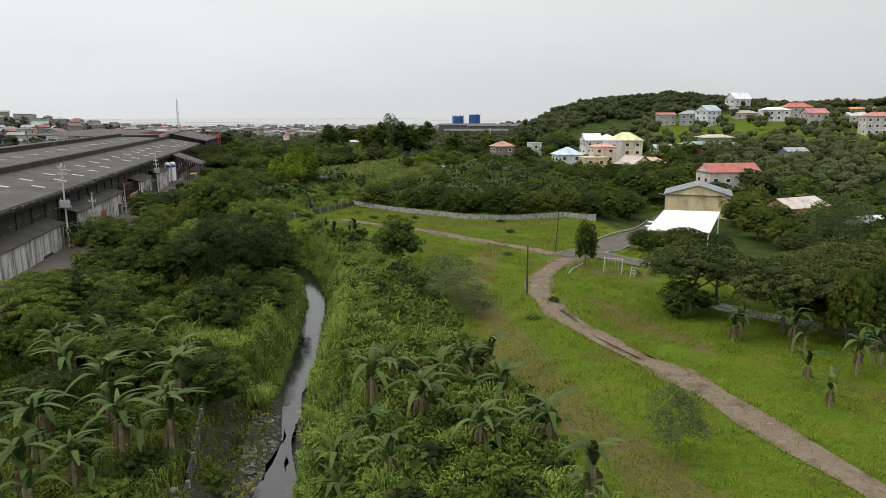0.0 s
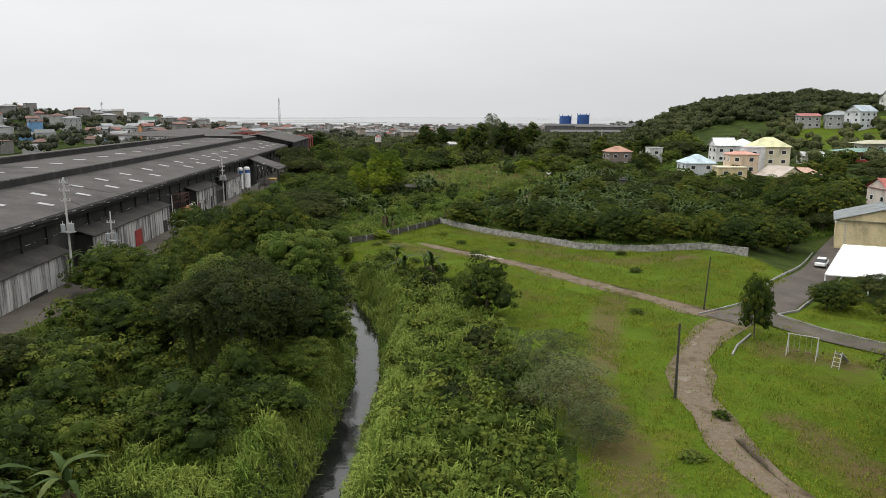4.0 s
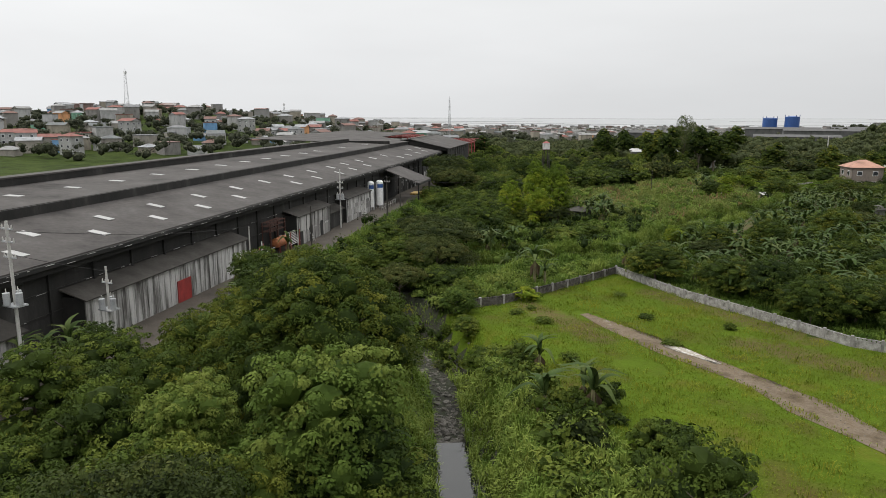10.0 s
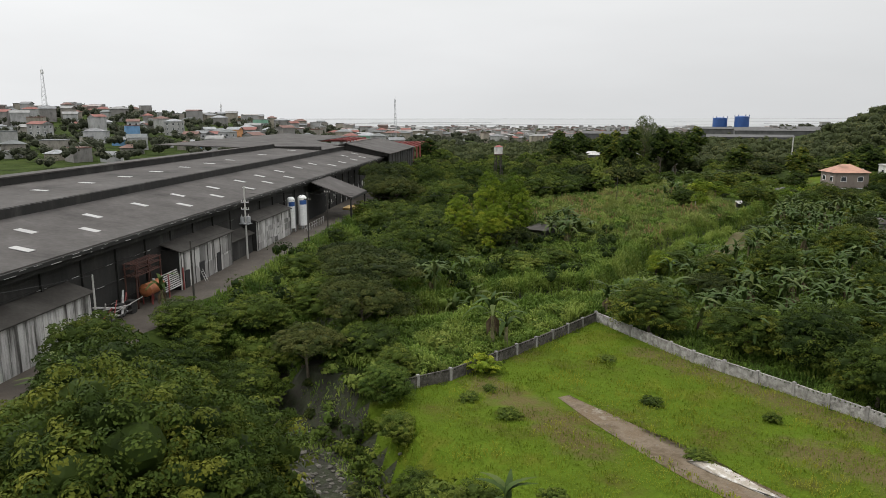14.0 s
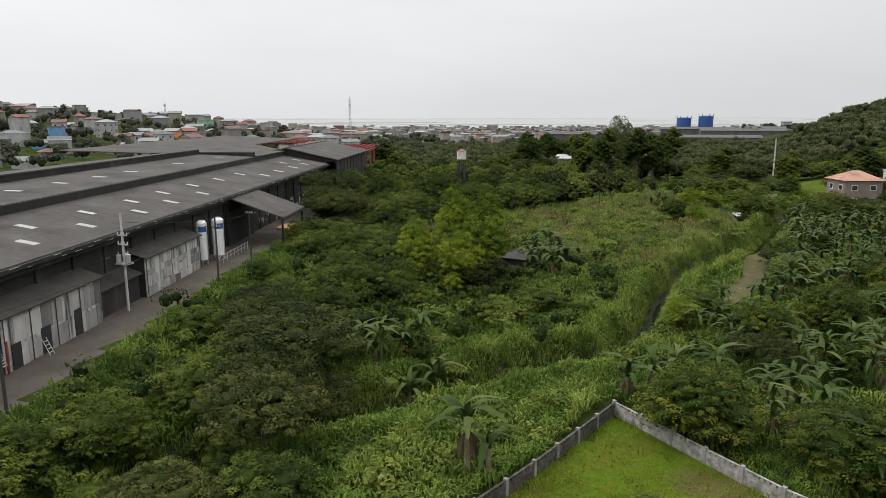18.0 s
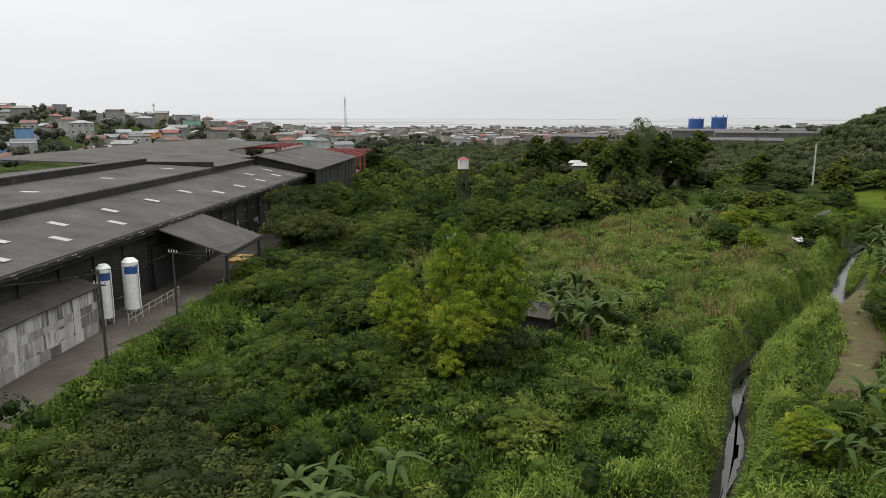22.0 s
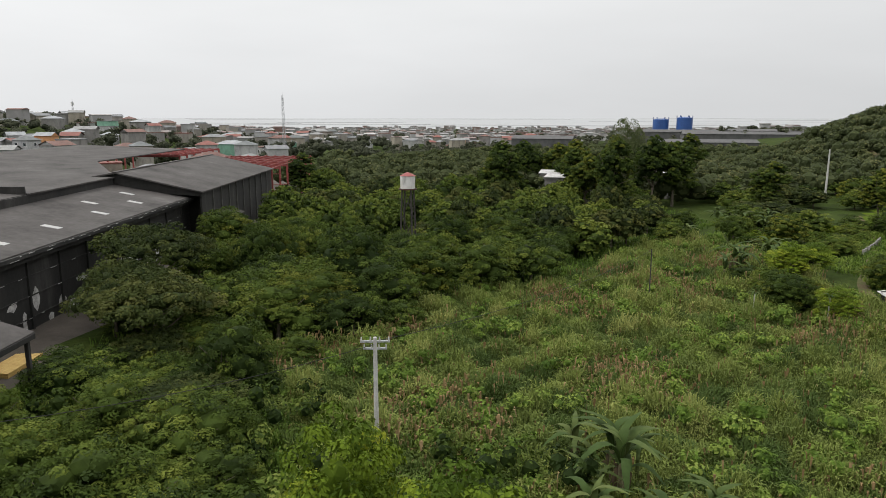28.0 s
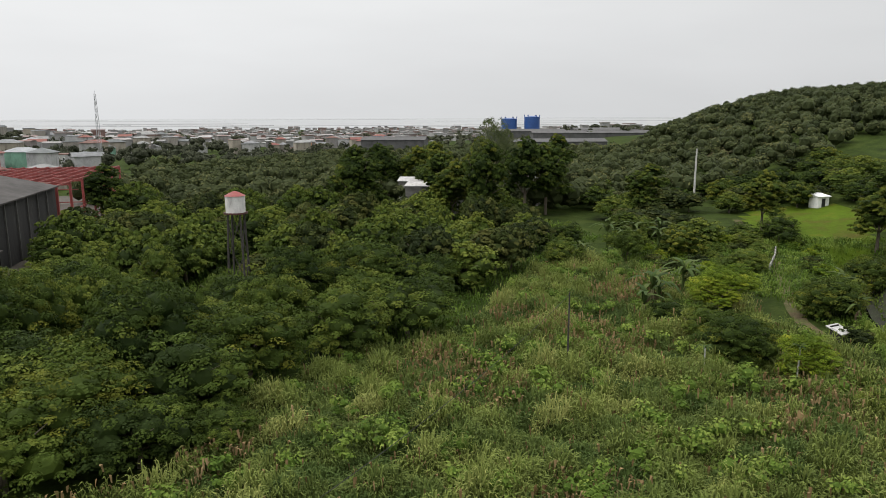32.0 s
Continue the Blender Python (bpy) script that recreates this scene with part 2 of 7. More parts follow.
def worn_lawn(m):
    """Brown worn grass where the ground carries wear, broken up by noise."""
    n, l = m.node_tree.nodes, m.node_tree.links
    bsdf = n["Principled BSDF"]
    wear = n.new("ShaderNodeAttribute")
    wear.attribute_name = "wear"
    geo = n.new("ShaderNodeNewGeometry")
    noise = n.new("ShaderNodeTexNoise")
    noise.inputs["Scale"].default_value, noise.inputs["Detail"].default_value = 1.0, 9
    l.new(geo.outputs["Position"], noise.inputs["Vector"])
    add = n.new("ShaderNodeMath")
    add.operation = "ADD"
    l.new(wear.outputs["Fac"], add.inputs[0])
    l.new(noise.outputs["Fac"], add.inputs[1])
    cut = n.new("ShaderNodeMapRange")
    cut.inputs[1].default_value, cut.inputs[2].default_value, cut.inputs[4].default_value = 0.86, 1.3, 0.8
    l.new(add.outputs[0], cut.inputs[0])
    mix = n.new("ShaderNodeMix")
    mix.data_type = "RGBA"
    l.new(cut.outputs[0], mix.inputs[0])
    l.new(bsdf.inputs["Base Color"].links[0].from_socket, mix.inputs[6])
    mix.inputs[7].default_value = (0.092, 0.066, 0.034, 1)
    l.new(mix.outputs[2], bsdf.inputs["Base Color"])


worn_lawn(M["lawn"])
M["tankwhite"] = material("weathered_tank_paint", ((0.28, 0.27, 0.255), (0.48, 0.47, 0.455), (0.58, 0.57, 0.555)), 1.2, 0.7, streak=(1, 1, 0.4))
M["wallpanel"] = material("patched_wall_panel", ((0.05, 0.048, 0.045), (0.14, 0.135, 0.13), (0.30, 0.29, 0.28), (0.50, 0.49, 0.47)), 0.9, 0.85, per_object=0.7, streak=(1, 1, 0.4))
M["mosswall"] = material("mossy_block_wall", ((0.018, 0.018, 0.012), (0.042, 0.038, 0.030), (0.075, 0.068, 0.058), (0.130, 0.122, 0.110)), 1.8, 0.95, bump=0.5, bump_scale=7)
# distance haze is mixed into these leaf colours: greyer and bluer
M["hazy_farwood"] = leafy("far_woods", (0.040, 0.054, 0.030), (0.066, 0.086, 0.046), (0.100, 0.122, 0.070))


# ---- mesh helpers ----
def mesh_np(name, verts, faces, mat, smooth=False, tone=None):
    """A mesh from arrays: verts n x 3, faces a list of k-sided index arrays; tone: a shift of leaf colour for each
    vert, lowered on crown cores to paint inner shade.
    """
    me = bpy.data.meshes.new(name)
    verts = np.asarray(verts, np.float32)
    loops = np.concatenate([np.asarray(f, np.int32).ravel() for f in faces])
    sizes = np.concatenate([np.full(len(f), np.asarray(f).shape[1], np.int32) for f in faces])
    me.vertices.add(len(verts))
    me.vertices.foreach_set("co", verts.ravel())
    me.loops.add(len(loops))
    me.loops.foreach_set("vertex_index", loops)
    me.polygons.add(len(sizes))
    me.polygons.foreach_set("loop_start", np.r_[0, np.cumsum(sizes)[:-1]].astype(np.int32))
    me.polygons.foreach_set("loop_total", sizes)
    me.polygons.foreach_set("use_smooth", np.full(len(sizes), smooth))
    me.update(calc_edges=True)
    me.validate()
    if tone is not None:
        me.attributes.new("tone", "FLOAT", "POINT").data.foreach_set("value", np.asarray(tone, np.float32))
    for m in mat if isinstance(mat, (list, tuple)) else [mat]:
        me.materials.append(m)
    return me


def part(name, bm, mat, parent=None, label=""):
    """Link a bmesh as one mesh object under a thing or a part."""
    if isinstance(bm, bmesh.types.BMesh):
        me = bpy.data.meshes.new(name)
        bm.to_mesh(me)
        bm.free()
        me.materials.append(mat)
    else:
        me = bm
    ob = new(name, me)
    if parent is not None:
        ob.parent = parent
    return tagged(ob, label=label)


def thing(name, m, label, category, group="", kind=""):
    ob = new(name)
    ob.empty_display_size = 0.5
    ob.matrix_world = m
    return tagged(ob, label, category, group, kind)


def box(bm, x0, x1, y0, y1, z0, z1, bevel=0.0, m=None):
    made = bmesh.ops.create_cube(bm, size=1, matrix=(m or Matrix()) @ Matrix.LocRotScale(((x0 + x1) / 2, (y0 + y1) / 2, (z0 + z1) / 2), None, (abs(x1 - x0), abs(y1 - y0), abs(z1 - z0))))
    if bevel:
        edges = list({e for v in made["verts"] for e in v.link_edges})
        bmesh.ops.bevel(bm, geom=edges, offset=bevel, segments=1, affect="EDGES")
    return bm


def boxed(x0, x1, y0, y1, z0, z1, bevel=0.0):
    return box(bmesh.new(), x0, x1, y0, y1, z0, z1, bevel)


def tube(bm, a, b, r0, r1=None, sides=8, caps=True):
    a, b = Vector(a), Vector(b)
    turn = (b - a).to_track_quat("Z", "Y").to_matrix().to_4x4()
    bmesh.ops.create_cone(bm, cap_ends=caps, segments=sides, radius1=r0, radius2=r0 if r1 is None else r1, depth=(b - a).length, matrix=Matrix.Translation((a + b) / 2) @ turn)
    return bm


def tubed(a, b, r0, r1=None, sides=8):
    return tube(bmesh.new(), a, b, r0, r1, sides)


def poly(bm, *points):
    return bm.faces.new([bm.verts.new(p) for p in points])


def slab(points, thick):
    """A plate with the given upper outline."""
    bm = bmesh.new()
    top = [bm.verts.new(p) for p in points]
    low = [bm.verts.new((p[0], p[1], p[2] - thick)) for p in points]
    bm.faces.new(top)
    bm.faces.new(low[::-1])
    for k in range(len(top)):
        bm.faces.new((top[k], low[k], low[k - 1], top[k - 1]))
    bmesh.ops.recalc_face_normals(bm, faces=bm.faces)
    return bm


# ---- lie of the land ----
CREEK = [(-9, 20), (-12.5, 36), (-14.7, 48.6), (-17.5, 62), (-19, 74), (-22.2, 93), (-26.5, 107), (-33, 119), (-39, 130), (-46, 137), (-55, 141), (-61, 147), (-57, 158), (-49, 170), (-40, 181), (-32.5, 189), (-30, 203), (-28.3, 222), (-22, 238), (-17.3, 248), (-12.5, 260), (-9, 276), (-2, 300), (10, 330)]
W_O, W_D, W_N = (-114.5, 287.5), (-0.2594, 0.9658), (-0.9658, -0.2594)


def yard(s, w, z=0.0):
    """A place in the works' own axes: s along its long eave, w inward from the eave."""
    return (W_O[0] + s * W_D[0] + w * W_N[0], W_O[1] + s * W_D[1] + w * W_N[1], z)


def smooth(a, b, v):
    t = np.clip((v - a) / (b - a), 0, 1)
    return t * t * (3 - 2 * t)


def line_distance(x, y, line):
    best = np.full(np.shape(x), 1e9)
    for (ax, ay), (bx, by) in zip(line, line[1:]):
        dx, dy = bx - ax, by - ay
        t = np.clip(((x - ax) * dx + (y - ay) * dy) / (dx * dx + dy * dy), 0, 1)
        best = np.minimum(best, np.hypot(x - ax - t * dx, y - ay - t * dy))
    return best


def bell(x, y, cx, cy, sx, sy):
    return np.exp(-((x - cx) / sx) ** 2 / 2 - ((y - cy) / sy) ** 2 / 2)


def land(x, y):
    """The height of the ground."""
    x, y = np.asarray(x, float), np.asarray(y, float)
    s = (x - W_O[0]) * W_D[0] + (y - W_O[1]) * W_D[1]
    w = (x - W_O[0]) * W_N[0] + (y - W_O[1]) * W_N[1]
    h = 2.2 * smooth(-12, -7.0, w) * (1 - smooth(150, 260, w))
    h = h + 0.10 * np.sin(x * 0.11 + 1) * np.sin(y * 0.09)* (1 - smooth(-12, -7.5, w))
    h = h + 5.0 * smooth(215, 290, y) * smooth(8, 45, x) + 2.5 * smooth(450, 900, y) - 2.8 * smooth(20, 38, x) * smooth(102, 132, y) * (1 - smooth(185, 215, y))
    h = h + 20.5 * np.where(x < 125, np.exp(-(np.abs(x - 125) / 79) ** 5), np.exp(-((x - 125) / 44) ** 2 / 2)) * np.exp(-((y - 540) / 75) ** 2 / 2)
    h = h + 21 * bell(x, y, 270, 470, 105, 90)
    h = h + 24 * bell(x, y, -490, 500, 125, 120) + 5 * smooth(260, 420, -x) - 6 * smooth(370, 600, np.hypot(x + 40, y - 60)) * smooth(60, 170, -x) - 4 * smooth(560, 760, y) * smooth(-10, 60, -x) * (1 - smooth(60, 170, -x))
    wide = 2.6 * (1 - smooth(54, 70, y)) + 2.6 * smooth(126, 133, y) * (1 - smooth(146, 152, y))
    wide = wide + 0.8 * smooth(96, 106, y) * (1 - smooth(122, 126, y))
    wide = wide - 0.9 * smooth(180, 190, y) * (1 - smooth(238, 246, y))
    h = h - 3.9 * (1 - smooth(1.5 + wide, 4.0 + wide, line_distance(x, y, CREEK)))
    far = np.hypot(x, y)
    return h * (1 - smooth(900, 1300, far)) - 13 * smooth(800, 1250, far) - 5 * smooth(1800, 2100, far)


def ground(x, y):
    return float(land(x, y))


def inside(x, y, ring):
    hit = np.zeros(np.shape(x), bool)
    for (ax, ay), (bx, by) in zip(ring, ring[1:] + ring[:1]):
        if ay != by:
            hit ^= ((ay > y) != (by > y)) & (x < (bx - ax) * (y - ay) / (by - ay) + ax)
    return hit


LOT = [(-41, 137), (-44.6, 143.2), (-39.7, 149.2), (-31, 172.6), (-11.9, 157), (-2.6, 149.6), (3, 148.6), (10, 149.4), (18, 153.6), (26, 150), (45, 118), (70, 90), (60, 20), (14, 15), (8, 38), (5, 50), (1, 62), (-3, 80), (-7, 100), (-16, 113), (-30, 127)]
axis = [np.r_[-9000, -4900, -3000, -1800, -1200, -900, -700, np.arange(-600, -160, 16), np.arange(-160, 110, 1.6), np.arange(110, 420, 12), 450, 520, 620, 800, 1000, 1400, 2200, 4900, 9000],
        np.r_[-600, -200, -60, np.arange(-20, 330, 1.6), np.arange(330, 520, 6), np.arange(520, 1000, 20), np.arange(1000, 1400, 50), 1600, 1800, 1900, 2000, 2100, 2600, 4900, 9000]]
gx, gy = np.meshgrid(axis[0], axis[1])
nx, ny = len(axis[0]), len(axis[1])
gz = land(gx, gy)
index = np.arange(nx * ny).reshape(ny, nx)
cells = np.stack([index[:-1, :-1], index[:-1, 1:], index[1:, 1:], index[1:, :-1]], -1).reshape(-1, 4)
me = mesh_np("ground", np.stack([gx, gy, gz], -1).reshape(-1, 3), [cells], [M["scrub"], M["lawn"], M["yard"], M["bank"]], True)
mx, my = (gx[:-1, :-1] + gx[1:, 1:]) / 2, (gy[:-1, :-1] + gy[1:, 1:]) / 2
ms = (mx - W_O[0]) * W_D[0] + (my - W_O[1]) * W_D[1]
mw = (mx - W_O[0]) * W_N[0] + (my - W_O[1]) * W_N[1]
kind = np.where(inside(mx, my, LOT), 1, 0)
kind = np.where((mw > -6.2 + 0.5 * np.sin(ms * 0.5)) & (mw < 75) & (ms < -58) & (ms > -320), 2, kind)
kind = np.where((mw > -5.2 - 0.6 * np.sin(ms * 0.4)) & (mw < 75) & (ms >= -58) & (ms < 110), 2, kind)
kind = np.where(inside(mx, my, [(-56, 136), (-44, 130), (-36, 124), (-33, 128), (-41, 138), (-48, 146), (-58, 152)]), 3, kind)
kind = np.where(line_distance(mx, my, CREEK) < 3.4 + 2.6 * (my < 60), 3, kind)
kind = np.where(inside(mx, my, [(-2, 333), (10, 328), (24, 345), (28, 372), (12, 378), (2, 360)]), 1, kind)
kind = np.where(inside(mx, my, [(95, 330), (130, 330), (190, 420), (120, 440), (90, 400)]), 1, kind)
kind = np.where(inside(mx, my, [(150, 270), (300, 230), (340, 360), (260, 440), (170, 450), (140, 400)]), 1, kind)
wear = 0.1 * inside(gx, gy, LOT)
for line, wide in (([(-1.5, 90), (-0.7, 84), (2.5, 70), (4.8, 60), (7.7, 50.6), (11.5, 41), (14, 34)], 3.4), ([(2.2, 118), (1.4, 112), (0.2, 93)], 2.4), ([(-25, 163.5), (-19, 160), (-13, 155.5), (-6, 150)], 2.6), ([(-37, 150), (-31, 145.5), (-26, 141)], 2.6), ([(16.5, 101.5), (19.5, 99.5), (23, 98)], 3.0), ([(-12, 146), (4, 140), (14, 146)], 3.2), ([(14, 84), (17, 76), (22, 66)], 2.0)):
    wear = np.maximum(wear, 0.78 * (1 - smooth(0.3 * wide, 1.5 * wide, line_distance(gx, gy, line))))
me.attributes.new("wear", "FLOAT", "POINT").data.foreach_set("value", wear.ravel().astype(np.float32))
me.polygons.foreach_set("material_index", kind.ravel().astype(np.int32))
tagged(new("ground", me), "uneven green ground with lawn, scrub and yard", "ground", kind="structure")


def ribbon(name, line, width, mat, lift, label, category, wobble=0.0, z=None):
    """A strip laid along a line, following the ground."""
    points = []
    for (ax, ay), (bx, by) in zip(line, line[1:]):
        steps = max(1, int(math.hypot(bx - ax, by - ay) / 1.5))
        points += [(ax + (bx - ax) * k / steps, ay + (by - ay) * k / steps) for k in range(steps)]
    points.append(line[-1])
    p = np.array(points, float)
    for _ in range(6):
        p[1:-1] = (p[:-2] + 2 * p[1:-1] + p[2:]) / 4
    side = np.gradient(p, axis=0)
    side = np.stack([side[:, 1], -side[:, 0]], -1) / np.linalg.norm(side, axis=1)[:, None]
    rng = np.random.default_rng(len(p))
    rows = []
    half = width / 2 if np.isscalar(width) else np.interp(np.linspace(0, 1, len(p)), np.linspace(0, 1, len(width)), width) / 2
    for k in np.linspace(-1, 1, 7):
        jit = wobble * np.interp(np.arange(len(p)), np.arange(0, len(p) + 3, 3), rng.normal(size=len(np.arange(0, len(p) + 3, 3)))) * (abs(k) > 0.6)
        q = p + side * (k * half + jit)[:, None]
        zz = (land(q[:, 0], q[:, 1]) + lift) if z is None else np.full(len(q), z)
        rows.append(np.c_[q, zz])
    v = np.stack(rows, 1)
    idx = np.arange(v.shape[0] * 7).reshape(-1, 7)
    f = np.stack([idx[:-1, :-1], idx[:-1, 1:], idx[1:, 1:], idx[1:, :-1]], -1).reshape(-1, 4)
    ob = new(name, mesh_np(name, v.reshape(-1, 3), [f], mat, True))
    return tagged(ob, label, category, kind="structure")


ribbon("water", CREEK[:8], [4.6, 4.2, 3.4, 1.3, 1.8, 2.9, 3.1, 3.0, 3.6, 4.2, 4.0], M["water"], 0, "dark murky creek water", "water", 0.3, z=-3.5)
ribbon("water", CREEK[13:], [0.8, 0.8, 0.8, 0.9, 3.7, 1.8, 0.9, 0.9], M["water"], 0, "dark murky creek water", "water", 0.3, z=-3.5)
ribbon("dirt_track", [(-30, 149.5), (-26, 146), (-17, 139.5), (-10, 134.5), (-3, 127.5), (4, 121.5), (12, 113.5), (17, 110.5)], [2.4, 3.3, 3.4, 3.5, 3.9, 4.6], M["dirt"], 0.035, "pale dirt and gravel track across the lot", "dirt track", 0.4)
ribbon("dirt_path", [(15, 111), (11, 103), (8.4, 95), (7.6, 86), (9.2, 77), (12.5, 69), (16.5, 61), (19.8, 53), (22.3, 45), (24.5, 39), (28, 28)], [4.2, 3.8, 3.2, 2.6, 2.3, 2.2], M["dirt"], 0.05, "curving worn dirt path with two ruts", "dirt path", 0.4)
ribbon("road", [(14, 110), (20, 116), (26.5, 130), (36, 151), (43, 168), (52, 188)], 5.2, M["yard"], 0.12, "grey concrete village road", "road")
ribbon("side_road", [(18, 113), (22, 107), (27, 103), (34, 99), (48, 92)], 3.6, M["yard"], 0.14, "grey concrete side road", "road")
ribbon("lane", [(27.5, 83), (30, 80), (35, 75.5), (41, 70), (52, 60)], 3.2, M["concrete"], 0.05, "pale concrete lane under the trees", "lane")
bm = bmesh.new()
poly(bm, (-8900, 1300, -14), (8900, 1300, -14), (8900, 8990, -14), (-8900, 8990, -14))
tagged(part("sea", bm, M["sea"]), "pale hazy sea on the horizon", "sea", kind="structure")


# ---- the works: long warehouse ----
W_M = Matrix.Translation((W_O[0], W_O[1], 0)) @ Matrix.Rotation(math.atan2(W_D[1], W_D[0]), 4, "Z")
works = thing("warehouse", W_M, "long dark industrial warehouse with grey corrugated stepped roofs", "warehouse")
S0, S1 = -262.0, 0.0
EAVE, STEP1, STEP2 = 10.5, 11.3, 24.5
part("front_wall", boxed(S0, S1, 1.2, 1.5, 0.9, 10.7), M["fascia"], works, "near-black sheet wall")
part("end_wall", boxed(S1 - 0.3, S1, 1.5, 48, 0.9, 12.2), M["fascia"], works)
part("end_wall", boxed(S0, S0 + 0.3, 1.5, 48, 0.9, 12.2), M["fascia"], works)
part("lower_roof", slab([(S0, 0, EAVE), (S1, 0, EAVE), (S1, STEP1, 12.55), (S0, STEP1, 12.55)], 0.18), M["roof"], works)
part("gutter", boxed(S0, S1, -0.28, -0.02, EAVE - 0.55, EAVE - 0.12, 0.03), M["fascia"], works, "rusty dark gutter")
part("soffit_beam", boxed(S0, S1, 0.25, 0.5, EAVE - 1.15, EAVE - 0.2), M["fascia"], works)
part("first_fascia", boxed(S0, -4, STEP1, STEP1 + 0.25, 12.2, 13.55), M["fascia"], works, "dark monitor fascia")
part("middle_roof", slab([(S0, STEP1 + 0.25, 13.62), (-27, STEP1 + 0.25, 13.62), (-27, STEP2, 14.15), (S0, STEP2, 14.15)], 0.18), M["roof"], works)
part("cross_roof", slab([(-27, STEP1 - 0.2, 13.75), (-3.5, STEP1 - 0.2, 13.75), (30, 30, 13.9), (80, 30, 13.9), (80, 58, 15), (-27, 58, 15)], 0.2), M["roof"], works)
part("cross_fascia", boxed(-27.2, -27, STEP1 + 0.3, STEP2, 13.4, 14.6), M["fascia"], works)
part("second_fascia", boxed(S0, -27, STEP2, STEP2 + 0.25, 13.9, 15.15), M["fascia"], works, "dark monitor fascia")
part("rear_roof", slab([(S0, STEP2 - 0.1, 15.25), (-27.3, STEP2 - 0.1, 15.25), (-27.3, 50, 12.6), (S0, 50, 12.6)], 0.2), M["roof"], works)
part("rear_wall", boxed(S0, S1, 49, 49.3, 0.9, 12.5), M["fascia"], works)
sky_lower = bmesh.new()
box(sky_lower, -0.5, 0.5, -1.0, 1.0, -0.02, 0.03)
sky_mesh = bpy.data.meshes.new("skylight")
sky_lower.to_mesh(sky_mesh)
sky_lower.free()
sky_mesh.materials.append(M["skylight"])
rng = np.random.default_rng(4)
slope1, slope2 = math.atan2(2.05, STEP1), math.atan2(0.53, STEP2 - STEP1)
for w, z, step, first, turn in ((3.4, EAVE + 3.4 * 2.05 / STEP1, 10.6, -4.5, slope1), (6.9, EAVE + 6.9 * 2.05 / STEP1, 10.6, -9.5, slope1), (17.8, 13.62 + 6.4 * 0.53 / 13.2, 9.6, -34, slope2)):
    s = first
    while s > S0 + 4:
        if rng.random() < 0.93:
            o = part("skylight", sky_mesh, None, works)
            o.matrix_local = Matrix.Translation((s + rng.normal() * 0.25, w + rng.normal() * 0.2, z + 0.02)) @ Matrix.Rotation(turn, 4, "X")
        s -= step
for s in np.arange(S0 + 6, S1, 6.0):
    part("column", boxed(s - 0.13, s + 0.13, 0.98, 1.2, 0.9, 10.3), M["fascia"], works)

annex = thing("warehouse_annex", W_M, "flat grey-roofed warehouse section with dark walls", "warehouse")
part("roof", slab([(-4.5, -2.7, 11.5), (43, -2.7, 11.5), (43, 10.8, 14.5), (-4.5, 10.8, 14.5)], 0.22), M["roof"], annex)
part("rear_roof", slab([(-4.5, 10.85, 14.5), (43, 10.85, 14.5), (43, 25, 12.0), (-4.5, 25, 12.0)], 0.22), M["roof"], annex)
part("ridge_cap", slab([(-4.6, 10.5, 14.6), (43.1, 10.5, 14.6), (43.1, 11.2, 14.6), (-4.6, 11.2, 14.6)], 0.12), M["roof"], annex)
for name, s in (("near_wall", -3.9), ("far_wall", 42.2)):
    bm = bmesh.new()
    low = 10.72 if s < 0 else 0.9
    rings = [[bm.verts.new(p) for p in ((u, -2.2, low), (u, 24.5, low + (2.0 if s < 0 else 0)), (u, 24.5, 11.85), (u, 10.8, 14.25), (u, -2.2, 11.35))] for u in (s, s + 0.3)]
    bm.faces.new(rings[0])
    bm.faces.new(rings[1][::-1])
    for k in range(5):
        bm.faces.new((rings[0][k], rings[0][k - 1], rings[1][k - 1], rings[1][k]))
    part(name, bm, M["fascia"], annex)
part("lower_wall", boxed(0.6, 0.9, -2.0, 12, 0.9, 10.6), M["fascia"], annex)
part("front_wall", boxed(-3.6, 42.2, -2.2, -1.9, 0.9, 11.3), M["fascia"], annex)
for s in np.arange(1.5, 42, 4.5):
    part("column", boxed(s - 0.12, s + 0.12, -2.42, -2.21, 0.9, 11.2), M["peel_dark"], annex)
part("lean_to_roof", slab([(1, -5.4, 6.6), (9, -5.4, 6.6), (9, -2.45, 7.4), (1, -2.45, 7.4)], 0.2), M["shedroof"], annex)
for s in (1.5, 5, 8.5):
    part("post", boxed(s - 0.12, s + 0.12, -5.2, -4.96, 0.0, 6.5), M["fascia"], annex)

loading = thing("loading_canopy", W_M, "grey sloping loading canopy on the warehouse eave", "canopy")
part("roof", slab([(-76, -0.3, 9.95), (-62.5, -0.3, 9.95), (-61.5, -8.2, 6.85), (-75, -8.2, 6.85)], 0.18), M["roof"], loading)
part("edge_beam", boxed(-75, -61.6, -8.3, -8.1, 6.35, 6.75), M["fascia"], loading)
part("doorway", boxed(-75.5, -62.8, 0.7, 0.98, 0.9, 7.6), M["dark"], loading, "deep black doorway")
for s in (-74.6, -62.2):
    part("post", boxed(s - 0.15, s + 0.15, -8.1, -7.8, 0.9, 6.5), M["fascia"], loading)


